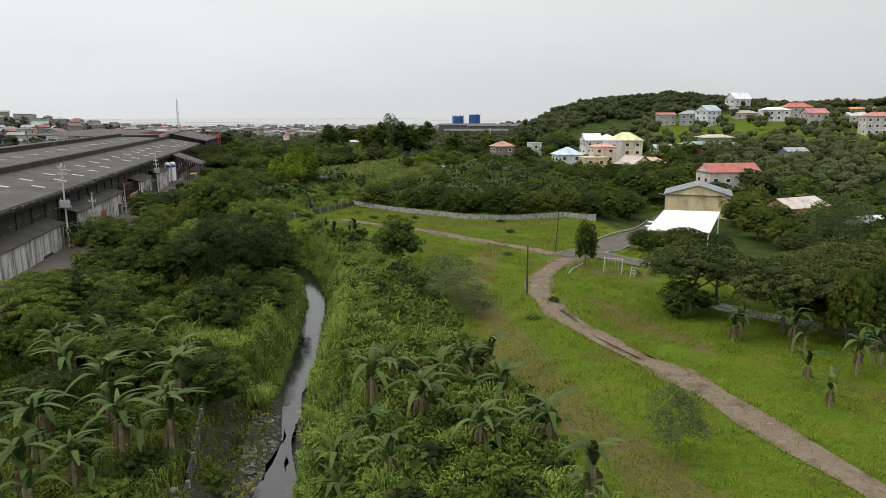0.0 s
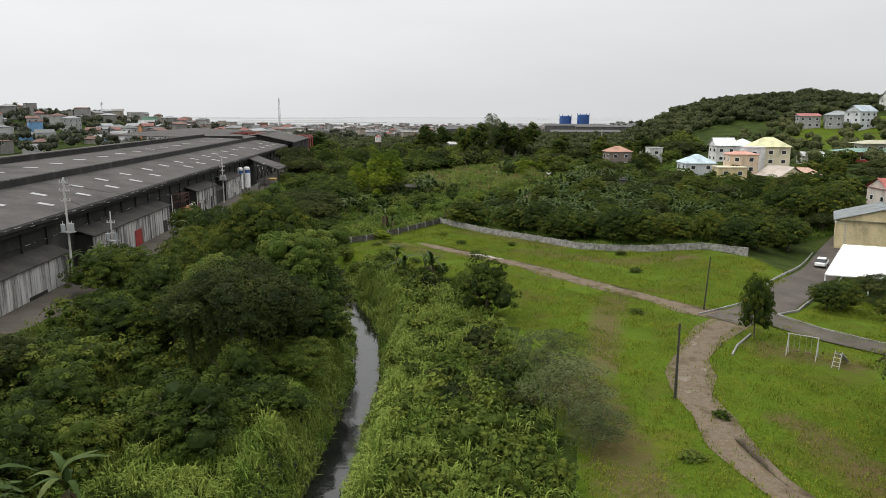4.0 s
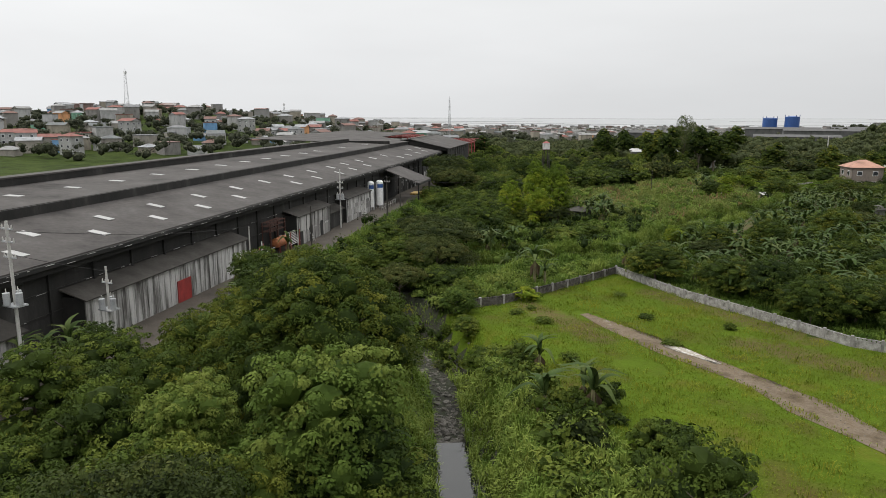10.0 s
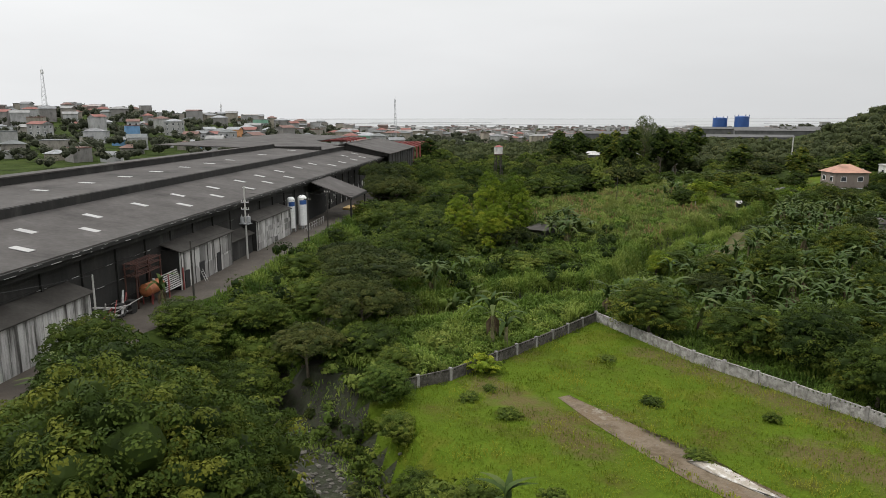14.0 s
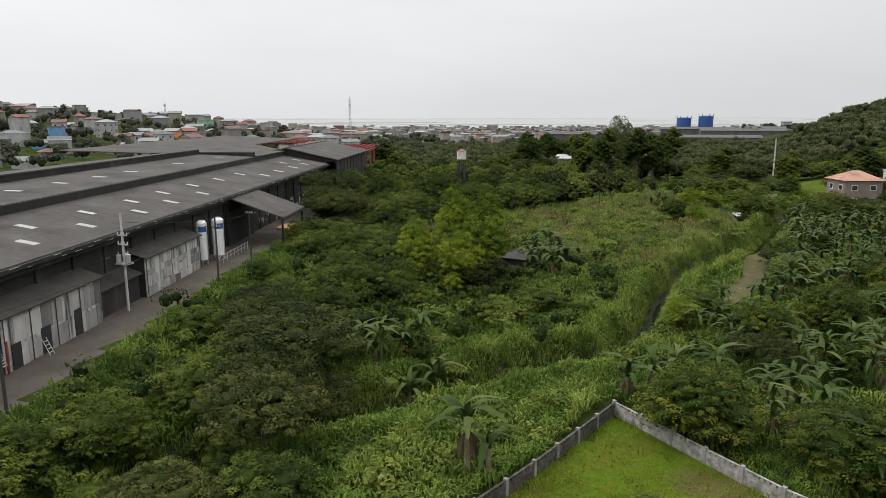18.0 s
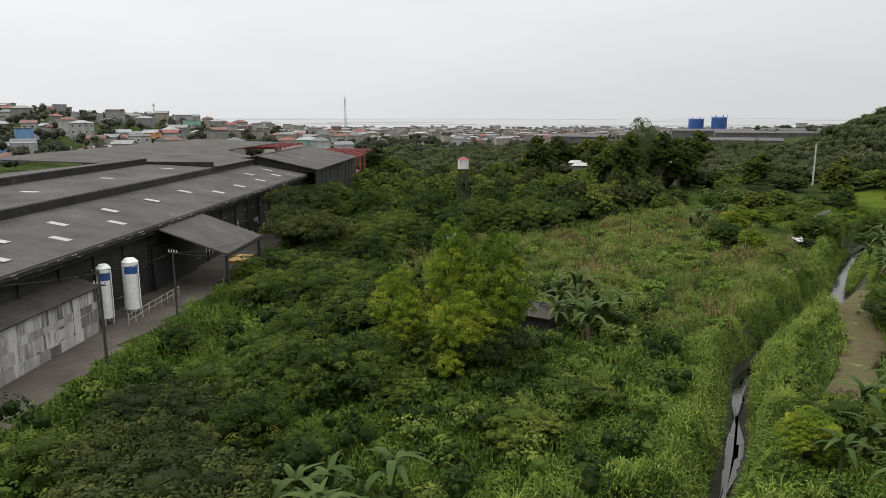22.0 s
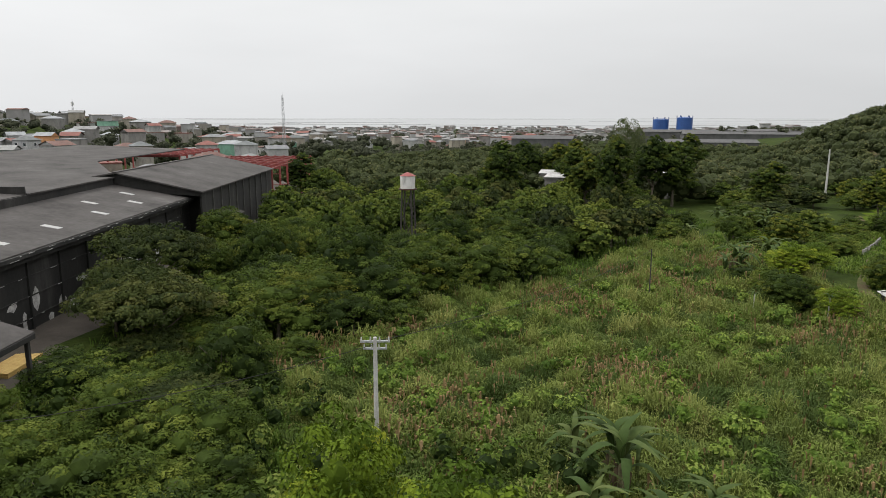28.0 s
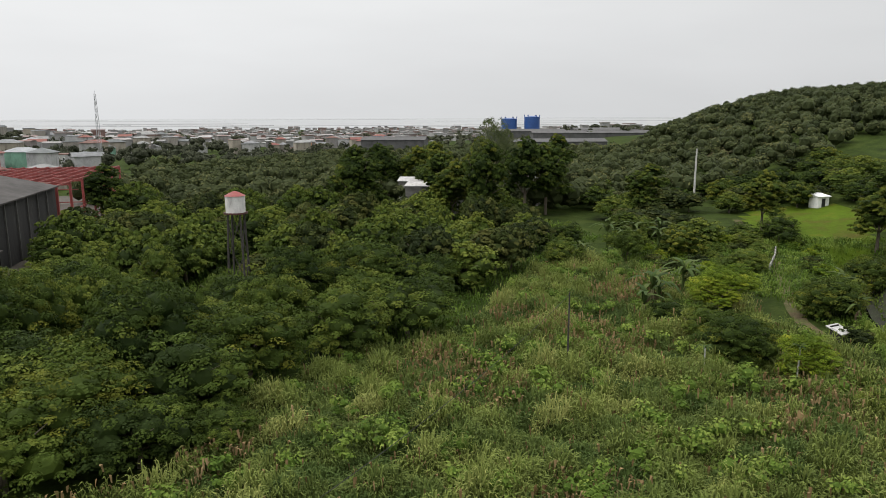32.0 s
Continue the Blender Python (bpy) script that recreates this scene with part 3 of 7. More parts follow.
def steel_frame(s0, s1, w0, w1, z, label):
    t = thing("unfinished_hall", W_M, label, "building frame")
    for s in np.linspace(s0, s1, 7):
        for w in (w0, w1):
            part("column", boxed(s - 0.2, s + 0.2, w - 0.2, w + 0.2, 0.5, z), M["redsteel"], t)
        part("rafter", boxed(s - 0.15, s + 0.15, w0, w1, z - 0.6, z), M["redsteel"], t)
    for w in np.linspace(w0, w1, 12):
        part("purlin", boxed(s0, s1, w - 0.08, w + 0.08, z, z + 0.2), M["redsteel"], t)
    for s in (s0, s1):
        for zz in (3.0, 6.0):
            part("girt", boxed(s - 0.08, s + 0.08, w0, w1, zz, zz + 0.2), M["redsteel"], t)
    for zz in (3.0, 6.0):
        part("girt", boxed(s0, s1, w0 - 0.1, w0 + 0.06, zz, zz + 0.2), M["redsteel"], t)


steel_frame(44, 92, -2.0, 26, 11.3, "bare red oxide steel building frame without roof")
steel_frame(81, 116, 32, 60, 12.2, "bare red steel roof frame behind the annex")


# ---- sheds along the yard ----
def shed(s0, s1, front, top, label, cat="shed", roof_over=0.35, panels=0, doors=(), wall="shedwall"):
    t = thing("shed", W_M, label, cat)
    part("front_wall", boxed(s0, s1, front, front + 0.12, 0.9, top - 0.15), M[wall], t)
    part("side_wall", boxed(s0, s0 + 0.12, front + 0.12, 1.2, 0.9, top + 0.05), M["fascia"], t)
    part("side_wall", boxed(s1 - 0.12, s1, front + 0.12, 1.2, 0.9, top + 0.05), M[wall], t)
    part("roof", slab([(s0 - 0.3, front - roof_over, top - 0.05), (s1 + 0.3, front - roof_over, top - 0.05), (s1 + 0.3, 1.2, top + 0.85), (s0 - 0.3, 1.2, top + 0.85)], 0.12), M["shedroof"], t)
    if panels:
        for s in np.arange(s0 + 1.0, s1 - 0.4, panels):
            part("batten", boxed(s - 0.04, s + 0.04, front - 0.06, front - 0.005, 0.9, top - 0.2), M["shedwall"], t)
    for (a, b, z1, mat) in doors:
        part("door", boxed(a, b, front - 0.09, front - 0.01, 0.95, z1), M[mat], t, "red sheet door" if mat == "reddoor" else "dark door")
    return t


shed(-182.5, -150.5, -1.2, 6.6, "long weathered corrugated shed with a red door", panels=1.05, doors=((-167.6, -164.8, 4.7, "reddoor"), (-154, -152.2, 4.2, "dark")))
shed(-132.5, -117.4, -1.2, 7.0, "stained white shed with a patched wall", panels=4.0, doors=((-131.6, -130.4, 4.4, "dark"), (-127.6, -126.2, 4.6, "dark"), (-122.4, -121.2, 4.8, "dark")))
shed(-107.6, -91.9, -1.2, 6.9, "stained white block shed beside the yard", panels=2.6)
# open front: the dark wall sheet stands in for the shade inside
shed(-116.8, -108.2, -0.6, 5.2, "low open shed between two white sheds, its shaded front a dark sheet", panels=0, wall="fascia")
shed(-262, -190, -1.2, 6.0, "low weathered white shed with grey roof", panels=2.2, doors=((-200, -196, 2.6, "dark"),))


# patched panels on the two white sheds
rng = np.random.default_rng(19)
patched = [o for o in bpy.data.objects if o.name.startswith("shed") and o.parent is None]
for t, s0, s1, rows in ((patched[1], -132.2, -117.7, ((2.2, 4.3), (4.36, 6.7))), (patched[2], -107.3, -92.2, ((2.25, 3.4), (3.45, 4.6), (4.65, 5.5)))):
    for z0, z1 in rows:
        s = s0
        while s < s1 - 0.6:
            e = min(s + rng.uniform(0.9, 2.3), s1)
            if rng.random() < 0.72:
                part("wall_panel", boxed(s + 0.02, e - 0.02, -1.235 - 0.03 * rng.random(), -1.202, z0, z1 - 0.25 * rng.random()), M["wallpanel"], t)
            s = e
for t, ss in ((patched[1], (-132.4, -128.9, -125.2, -121.3, -117.5)), (patched[2], (-107.5, -92.0))):
    for s in ss:
        part("downpipe", tubed((s, -1.3, 2.1), (s, -1.3, 6.8), 0.05, None, 6), M["peel_dark"], t)
t = thing("step_ladder", Matrix.Translation(yard(-127.6, -1.75, 2.2)) @ Matrix.Rotation(math.atan2(W_D[1], W_D[0]), 4, "Z"), "small pale wooden step ladder against the shed", "ladder")
for u in (-0.3, 0.3):
    part("rail", tubed((u, -0.35, 0), (u, 0.3, 1.5), 0.04, None, 6), M["polecon"], t)
for k in range(4):
    part("rung", boxed(-0.3, 0.3, -0.30 + 0.15 * k, -0.22 + 0.15 * k, 0.25 + 0.32 * k, 0.29 + 0.32 * k), M["polecon"], t)


# ---- liquid tanks ----
def gas_tank(s, w, r, top, label):
    """A standing tank with a domed head, a painted patch, legs and a pipe."""
    t = thing("storage_tank", Matrix.Translation(yard(s, w, 2.2)), label, "tank", "storage tanks")
    bm = tubed((0, 0, 0.7), (0, 0, top - 0.35), r, r, 24)
    tube(bm, (0, 0, top - 0.35), (0, 0, top), r, r * 0.55, 24)
    part("vessel", bm, M["white"], t)
    bm = bmesh.new()
    arc = [-0.9 + 0.2 * k - 0.7 for k in range(10)]
    for a, b in zip(arc, arc[1:]):
        poly(bm, *[((r + 0.015) * math.cos(u), (r + 0.015) * math.sin(u), top - v) for u, v in ((a, 1.6), (b, 1.6), (b, 0.8), (a, 0.8))])
    part("painted_patch", bm, M["blue"], t, "blue painted patch")
    for k in range(4):
        a = k * math.pi / 2 + 0.4
        part("leg", tubed((r * 0.8 * math.cos(a), r * 0.8 * math.sin(a), 0), (r * 0.8 * math.cos(a), r * 0.8 * math.sin(a), 0.75), 0.09), M["steel"], t)
    part("pipe", tubed((r + 0.12, 0, 0.2), (r + 0.12, 0, top - 0.6), 0.06), M["steel"], t)
    return t


gas_tank(-89.3, -0.6, 0.72, 6.3, "tall white cylindrical tank with a blue patch")
gas_tank(-85.6, -1.5, 0.85, 6.2, "wider white cylindrical tank with a blue patch")


# ---- poles ----
def pole(x, y, height, mat, label, r=0.16, arms=(), transformers=0, group="", turn=0.0, insulators=True, lean=0.0):
    t = thing("utility_pole", Matrix.Translation((x, y, ground(x, y) - 0.05)) @ Matrix.Rotation(turn, 4, "Z") @ Matrix.Rotation(lean, 4, "Y"), label, "utility pole", group)
    part("shaft", tubed((0, 0, 0), (0, 0, height), r, r * 0.65, 10), M[mat], t)
    for z, length in arms:
        part("crossarm", boxed(-length / 2, length / 2, -0.06, 0.06, z - 0.06, z + 0.06), M["steel" if mat == "polecon" else "polewood"], t)
        if insulators:
            for u in np.linspace(-0.46, 0.46, 4):
                part("insulator", tubed((u * length, 0, z + 0.06), (u * length, 0, z + 0.32), 0.07, 0.04, 8), M["polecon"], t)
    for k in range(transformers):
        a = k * 2.1
        can = part("transformer", tubed((0.55 * math.cos(a), 0.55 * math.sin(a), height * 0.5), (0.55 * math.cos(a), 0.55 * math.sin(a), height * 0.5 + 0.95), 0.26, 0.26, 14), M["steel"], t, "grey transformer can")
        part("bushing", tubed((0.55 * math.cos(a), 0.55 * math.sin(a), height * 0.5 + 1.0), (0.55 * math.cos(a), 0.55 * math.sin(a), height * 0.5 + 1.3), 0.06, 0.04, 6), M["polecon"], can)
    if transformers:
        part("platform", boxed(-0.75, 0.75, -0.55, 0.55, height * 0.5 - 0.14, height * 0.5 - 0.02), M["steel"], t)
    return t


pole(*yard(-191.5, -2.2)[:2], 13.0, "polecon", "tall concrete pole with transformers beside the sheds", arms=((10.2, 1.4), (11.4, 1.4), (12.4, 1.2)), transformers=3)
pole(*yard(-182.8, -3.8)[:2], 7.7, "polecon", "short concrete pole with transformers", arms=((6.2, 1.2),), transformers=3, r=0.14)
pole(*yard(-113.5, -1.9)[:2], 10.8, "polecon", "concrete pole with transformers between sheds", arms=((7.4, 1.3), (8.4, 1.3)), transformers=3)
pole(*yard(-140, -6.4)[:2], 7.6, "polewood", "slim dark wooden pole beside the yard", r=0.13)
pole(*yard(-102.8, -7.9)[:2], 9.0, "polewood", "dark wooden pole with crossarm beside the yard", r=0.14, arms=((7.8, 1.2),))
pole(*yard(-85.1, -6.1)[:2], 6.8, "polewood", "dark wooden pole beside the yard road", r=0.13, arms=((6.8, 1.1),))
pole(-62.4, 230.2, 8.8, "polecon", "pale concrete pole with crossarms standing in reeds", r=0.2, arms=((8.5, 2.0), (8.0, 1.6)), turn=0.3)
pole(-43.4, 275.5, 7.4, "polewood", "thin grey wooden pole in the reed field", r=0.1)
pole(5.5, 401, 13.5, "polecon", "pale bare concrete pole above the trees", r=0.3)
pole(6.0, 86.0, 6.4, "polewood", "thin wooden pole on the lawn beside the path", r=0.12)
pole(12.5, 114.5, 6.5, "polewood", "thin leaning pole at the road junction", r=0.1, lean=0.05)


# ---- perimeter wall ----
def wall_run(points, height, label, base=0.0, mat="blockwall"):
    t = thing("perimeter_wall", Matrix.Translation((points[0][0], points[0][1], 0)), label, "wall", kind="structure")
    ox, oy = points[0]
    for (ax, ay), (bx, by) in zip(points, points[1:]):
        length = math.hypot(bx - ax, by - ay)
        bays = max(1, round(length / 3.0))
        for k in range(bays):
            p, q = k / bays, (k + 1) / bays
            px, py = ax + (bx - ax) * p - ox, ay + (by - ay) * p - oy
            z = ground(px + ox, py + oy) + base
            m = Matrix.Translation((px, py, z)) @ Matrix.Rotation(math.atan2(by - ay, bx - ax), 4, "Z")
            step = length / bays
            bm = box(bmesh.new(), 0.12, step - 0.12, -0.07, 0.07, -0.6, height - 0.24, 0.0, m)
            for u in np.arange(0.14, step - 0.3, 0.4):
                box(bm, u, min(u + 0.27, step - 0.13), -0.065, 0.065, height - 0.24, height - 0.06, 0.0, m)
            box(bm, 0.12, step - 0.12, -0.08, 0.08, height - 0.06, height, 0.0, m)
            part("panel", bm, M[mat], t)
            part("pillar", box(bmesh.new(), -0.13, 0.13, -0.13, 0.13, -0.6, height + 0.12, 0.0, m), M["concrete"], t)
    return t


wall_run([(-46, 141.5), (-40, 149.4), (-35.2, 161), (-31.1, 172.4)], 1.05, "weathered grey concrete block wall with pillars", mat="mosswall")
wall_run([(-31.1, 172.4), (-20.2, 162.4), (-12, 156.8), (-2.4, 149.4), (2.8, 148.3), (9.5, 149.2), (18, 153.6), (25, 151)], 1.1, "pale concrete block wall round the grassy lot")
wall_run([(-42, 138), (-40, 135.8), (-33.6, 130.5), (-26.5, 124), (-22, 118)], 0.9, "low mossy concrete wall along the creek", -0.4, "mosswall")
wall_run([(-25, 64), (-24, 60.3), (-21.2, 49.8), (-19, 41.7), (-18, 34)], 1.0, "old dark concrete retaining wall beside the creek", -0.6, "mosswall")


# ---- water tower, masts, far tanks ----
tower = thing("water_tower", Matrix.Translation((-82.5, 300.5, ground(-82.5, 300.5))), "rusty steel water tower with a white tank", "water tower")
for k in range(4):
    a = math.pi / 4 + k * math.pi / 2
    part("leg", tubed((1.6 * math.cos(a), 1.6 * math.sin(a), 0), (1.1 * math.cos(a), 1.1 * math.sin(a), 11), 0.14), M["polewood"], tower)
    b = a + math.pi / 2
    for z0, z1 in ((0.5, 5.5), (5.5, 10.5)):
        r0, r1 = 1.6 - z0 / 22, 1.6 - z1 / 22
        part("brace", tubed((r0 * math.cos(a), r0 * math.sin(a), z0), (r1 * math.cos(b), r1 * math.sin(b), z1), 0.06, None, 6), M["polewood"], tower)
part("tank", tubed((0, 0, 11.2), (0, 0, 13.3), 1.22, 1.25, 24), M["tankwhite"], tower, "white painted tank")
part("platform", tubed((0, 0, 11.0), (0, 0, 11.2), 1.5, 1.5, 24), M["rust"], tower)
part("lid", tubed((0, 0, 13.3), (0, 0, 13.85), 1.35, 0.25, 24), M["redsteel"], tower, "rusty conical lid")


def mast(x, y, z0, top, w, label, arms=True):
    t = thing("radio_mast", Matrix.Translation((x, y, z0)), label, "radio mast")
    h = top - z0
    for k in range(3):
        a = k * 2.094
        part("leg", tubed((w * math.cos(a), w * math.sin(a), 0), (w * 0.3 * math.cos(a), w * 0.3 * math.sin(a), h), 0.16, 0.1, 5), M["steel"], t)
        for j in range(int(h / 3.0)):
            za, zb = j * 3.0, j * 3.0 + 3.0
            ra, rb, b = w * (1 - 0.7 * za / h), w * (1 - 0.7 * zb / h), a + 2.094
            part("lattice", tubed((ra * math.cos(a), ra * math.sin(a), za), (rb * math.cos(b), rb * math.sin(b), zb), 0.07, None, 4), M["steel"], t)
    if arms:
        for a in (0.4, 2.5, 4.6):
            part("antenna", boxed(0.9 * math.cos(a) - 0.25, 0.9 * math.cos(a) + 0.25, 0.9 * math.sin(a) - 0.25, 0.9 * math.sin(a) + 0.25, h - 3, h - 0.5), M["white"], t)
    part("tip", tubed((0, 0, h - 0.5), (0, 0, h + 2), 0.08, 0.04, 5), M["steel"], t)


mast(-245, 570, -9, 33.5, 1.6, "tall grey lattice radio mast over the town", False)
mast(-486, 479, 20, 55, 2.6, "grey lattice telecom tower on the town hill")
mast(-470, 656, -2, 32, 1.4, "small grey lattice mast in the town")


def silo(x, y, label):
    z = ground(x, y)
    t = thing("blue_silo", Matrix.Translation((x, y, z)), label, "silo", "blue silos")
    part("shell", tubed((0, 0, 0), (0, 0, 18.3), 6.3, 6.3, 28), M["blue"], t)
    part("lid", tubed((0, 0, 18.3), (0, 0, 19.0), 6.3, 2.0, 28), M["blue"], t)
    for k in range(6):
        a = k * math.pi / 3
        part("post", tubed((6.1 * math.cos(a), 6.1 * math.sin(a), 18.3), (6.1 * math.cos(a), 6.1 * math.sin(a), 20), 0.3, None, 6), M["blue"], t)


silo(-25, 800, "round blue steel silo near the shore")
silo(-6.5, 800, "second round blue steel silo beside the first")


# ---- houses ----
HOUSE_MATS = {}


def paint(rgb, name="painted_render"):
    key = (name, rgb)
    if key not in HOUSE_MATS:
        HOUSE_MATS[key] = material(name, (tuple(c * 0.45 for c in rgb), tuple(c * 0.75 for c in rgb), tuple(c * 0.92 for c in rgb), rgb), 0.45, 0.85, streak=(1, 1, 0.5))
    return HOUSE_MATS[key]


M["glass"] = material("dark_window_glass", ((0.02, 0.025, 0.03), (0.04, 0.045, 0.05)), 0.5, 0.15)


def house(x, y, turn, width, depth, storeys, wall, roof, label, kind="hip", z=None, storey=2.8, rise=1.6, over=0.5, windows=True, group=""):
    """A house: walls, storeys, windows with frames, a door and a pitched or flat roof."""
    z = ground(x, y) - 0.3 if z is None else z
    t = thing("house", Matrix.Translation((x, y, z)) @ Matrix.Rotation(radians(turn), 4, "Z"), label, "house", group)
    h, a, b = storeys * storey + 0.3, width / 2, depth / 2
    part("wall", boxed(-a, a, -b, b, -1.5, h), paint(wall), t)
    rm = paint(roof, "roof_sheet")
    if kind == "flat":
        part("roof", boxed(-a - 0.2, a + 0.2, -b - 0.2, b + 0.2, h, h + 0.35), rm, t)
    else:
        bm = bmesh.new()
        a2, b2 = a + over, b + over
        ridge = a2 if kind == "gable" else max(0.3, a2 - b2 * 0.9)
        e = [bm.verts.new(p) for p in ((-a2, -b2, h), (a2, -b2, h), (a2, b2, h), (-a2, b2, h))]
        r = [bm.verts.new(p) for p in ((-ridge, 0, h + rise), (ridge, 0, h + rise))]
        for f in ((e[0], e[1], r[1], r[0]), (e[2], e[3], r[0], r[1]), (e[1], e[2], r[1]), (e[3], e[0], r[0]), (e[3], e[2], e[1], e[0])):
            if kind == "hip" or len(f) == 4:
                bm.faces.new(f)
        part("roof", bm, rm, t)
        if kind == "gable":
            for sx in (-a, a):
                bm = bmesh.new()
                poly(bm, (sx * 1.002, -b, h), (sx * 1.002, b, h), (sx * 1.002, 0, h + rise * b / b2))
                part("gable", bm, paint(wall), t)
    if windows:
        glass, frame_m = M["glass"], M["white"]
        for s in range(storeys):
            zc = s * storey + 1.5
            for face in range(4):
                run = width if face % 2 == 0 else depth
                n = max(1, int(run / 3.2))
                for k in range(n):
                    u = (k + 0.5) / n * run - run / 2
                    c = ((u, -b), (a, u), (-u, b), (-a, -u))[face]
                    m = Matrix.Translation((*c, zc)) @ Matrix.Rotation(face * math.pi / 2, 4, "Z")
                    win = part("window", box(bmesh.new(), -0.68, 0.68, -0.05, 0.04, -0.62, 0.62, 0.0, m), frame_m, t)
                    part("pane", box(bmesh.new(), -0.58, 0.58, -0.07, -0.04, -0.52, 0.52, 0.0, m), glass, win)
    return t


house(54.5, 179, 73, 13, 15, 1, (0.62, 0.52, 0.31), (0.17, 0.19, 0.19), "cream gabled house with a grey sheet roof", "gable", storey=5.6, rise=2.4, windows=False)
carport = thing("carport", Matrix.Translation((40, 144, ground(40, 144))), "open carport with a bright white sheet roof", "carport")
base_z = ground(40, 144)
part("roof", slab([(32.6 - 40, 138 - 144, -0.1 - base_z), (44 - 40, 135.5 - 144, -0.1 - base_z), (50.5 - 40, 150 - 144, 1.9 - base_z), (39.5 - 40, 152.5 - 144, 1.9 - base_z)], 0.14), M["white"], carport)
for u, v, h in ((-7.2, -5.8, -0.3), (3.8, -8.2, -0.3), (10.2, 5.8, 1.6), (-0.6, 8.2, 1.6), (-1.8, -7.0, -0.3)):
    part("post", boxed(u - 0.08, u + 0.08, v - 0.08, v + 0.08, -0.5, h - base_z), M["white"], carport)
house(73, 213, 8, 15, 9, 1, (0.50, 0.45, 0.40), (0.36, 0.11, 0.09), "low house with a long salmon-red roof", "gable", rise=2.4, z=1.5, storey=3.6)
house(70, 160, 30, 12, 8, 1, (0.45, 0.25, 0.18), (0.46, 0.40, 0.36), "brick-red house with a pale sheet roof", "gable", rise=1.8, z=-1.0)
house(72, 130, 20, 10, 8, 1, (0.50, 0.48, 0.45), (0.62, 0.62, 0.62), "house with a white corrugated roof", "gable", rise=1.6, z=-0.5)
# the cluster of houses at the hill's foot
house(31.7, 261, 10, 9, 9, 2, (0.50, 0.53, 0.55), (0.42, 0.52, 0.57), "house with a pale blue hipped roof", "hip", storey=2.5, rise=2.6)
house(39, 247, 8, 8, 6, 2, (0.62, 0.50, 0.28), (0.60, 0.54, 0.40), "cream terrace house with open balconies", "flat", storey=2.6)
house(43, 253, 5, 8, 7, 3, (0.64, 0.50, 0.36), (0.50, 0.26, 0.20), "pink and cream three-storey house with a low red roof", "hip", storey=2.7, rise=0.9)
house(48, 262, 0, 6, 6, 3, (0.66, 0.66, 0.66), (0.60, 0.60, 0.60), "narrow white house with stacked balconies", "flat", storey=2.9)
house(53.5, 267, 0, 11, 9, 3, (0.60, 0.56, 0.40), (0.58, 0.57, 0.34), "house with a broad pale yellow roof", "hip", rise=2.8, storey=2.8)
house(53, 247, -62, 9, 9, 1, (0.66, 0.58, 0.38), (0.44, 0.38, 0.33), "cream house with a grey-brown gabled roof", "gable", rise=2.8, storey=3.0)
house(60, 252, -10, 9, 7, 1, (0.60, 0.50, 0.30), (0.46, 0.30, 0.22), "ochre house with a tiled roof", "hip", rise=1.8)
house(46.5, 303, 10, 7, 8, 2, (0.62, 0.62, 0.60), (0.66, 0.68, 0.68), "house with a steep white roof", "gable", rise=2.8)
house(53, 303, 60, 8, 8, 2, (0.62, 0.62, 0.60), (0.62, 0.66, 0.68), "house with a broad white hipped roof", "hip", rise=2.4)
house(73, 291, 10, 7, 6, 1, (0.45, 0.42, 0.38), (0.42, 0.44, 0.42), "small house with a pale grey roof", "gable", rise=1.4)
house(9, 292, 20, 8, 7, 3, (0.20, 0.165, 0.14), (0.38, 0.21, 0.15), "house with an orange tile roof among trees", "hip", rise=1.9, z=0.5, storey=2.75)
house(24, 318, 15, 5, 5, 2, (0.55, 0.55, 0.52), (0.40, 0.40, 0.38), "slim pale concrete house", "flat", z=3.2)
house(97, 306, 6, 20, 9, 1, (0.40, 0.07, 0.06), (0.16, 0.26, 0.22), "long red house under a wide green roof", "hip", rise=1.2, over=2.2, storey=3.2)
house(100, 311, 6, 12, 7, 2, (0.42, 0.38, 0.30), (0.40, 0.38, 0.28), "upper storey with a tan hipped roof", "hip", rise=1.2, over=1.4)
# houses on the village hill
house(105.3, 417, 5, 10, 9, 2, (0.34, 0.33, 0.32), (0.34, 0.12, 0.11), "grey block house with a red roof", "gable", rise=1.2, group="hillside houses")
house(118.2, 413, -8, 11, 9, 2, (0.34, 0.34, 0.34), (0.25, 0.27, 0.28), "grey house with a dark hipped roof", "hip", rise=2.2, group="hillside houses")
house(126, 406, 30, 10, 9, 3, (0.52, 0.54, 0.56), (0.36, 0.42, 0.46), "pale house with a blue-grey gabled roof", "gable", rise=3, storey=2.6, group="hillside houses")
house(158.3, 453, 20, 12, 9, 2, (0.60, 0.60, 0.58), (0.62, 0.64, 0.66), "white house with steep white gables", "gable", rise=4.0, group="hillside houses")
house(163, 409, -10, 15, 9, 2, (0.62, 0.62, 0.62), (0.50, 0.54, 0.54), "broad white house with verandas", "hip", rise=1.6, group="hillside houses")
house(151, 420, 0, 12, 8, 1, (0.44, 0.40, 0.36), (0.36, 0.32, 0.27), "low house with a brown roof", "hip", rise=1.4, group="hillside houses")
house(178, 416, 0, 15, 9, 2, (0.42, 0.38, 0.36), (0.40, 0.12, 0.10), "house with a wide red roof", "hip", rise=2.6, group="hillside houses")
house(177.3, 392, 10, 11, 8, 2, (0.46, 0.40, 0.38), (0.42, 0.18, 0.18), "grey house with a pink gabled roof", "gable", rise=2.6, group="hillside houses")
house(215, 418, 0, 18, 9, 1, (0.48, 0.46, 0.44), (0.55, 0.22, 0.07), "long house with a bright orange roof", "gable", rise=1.2, group="hillside houses")
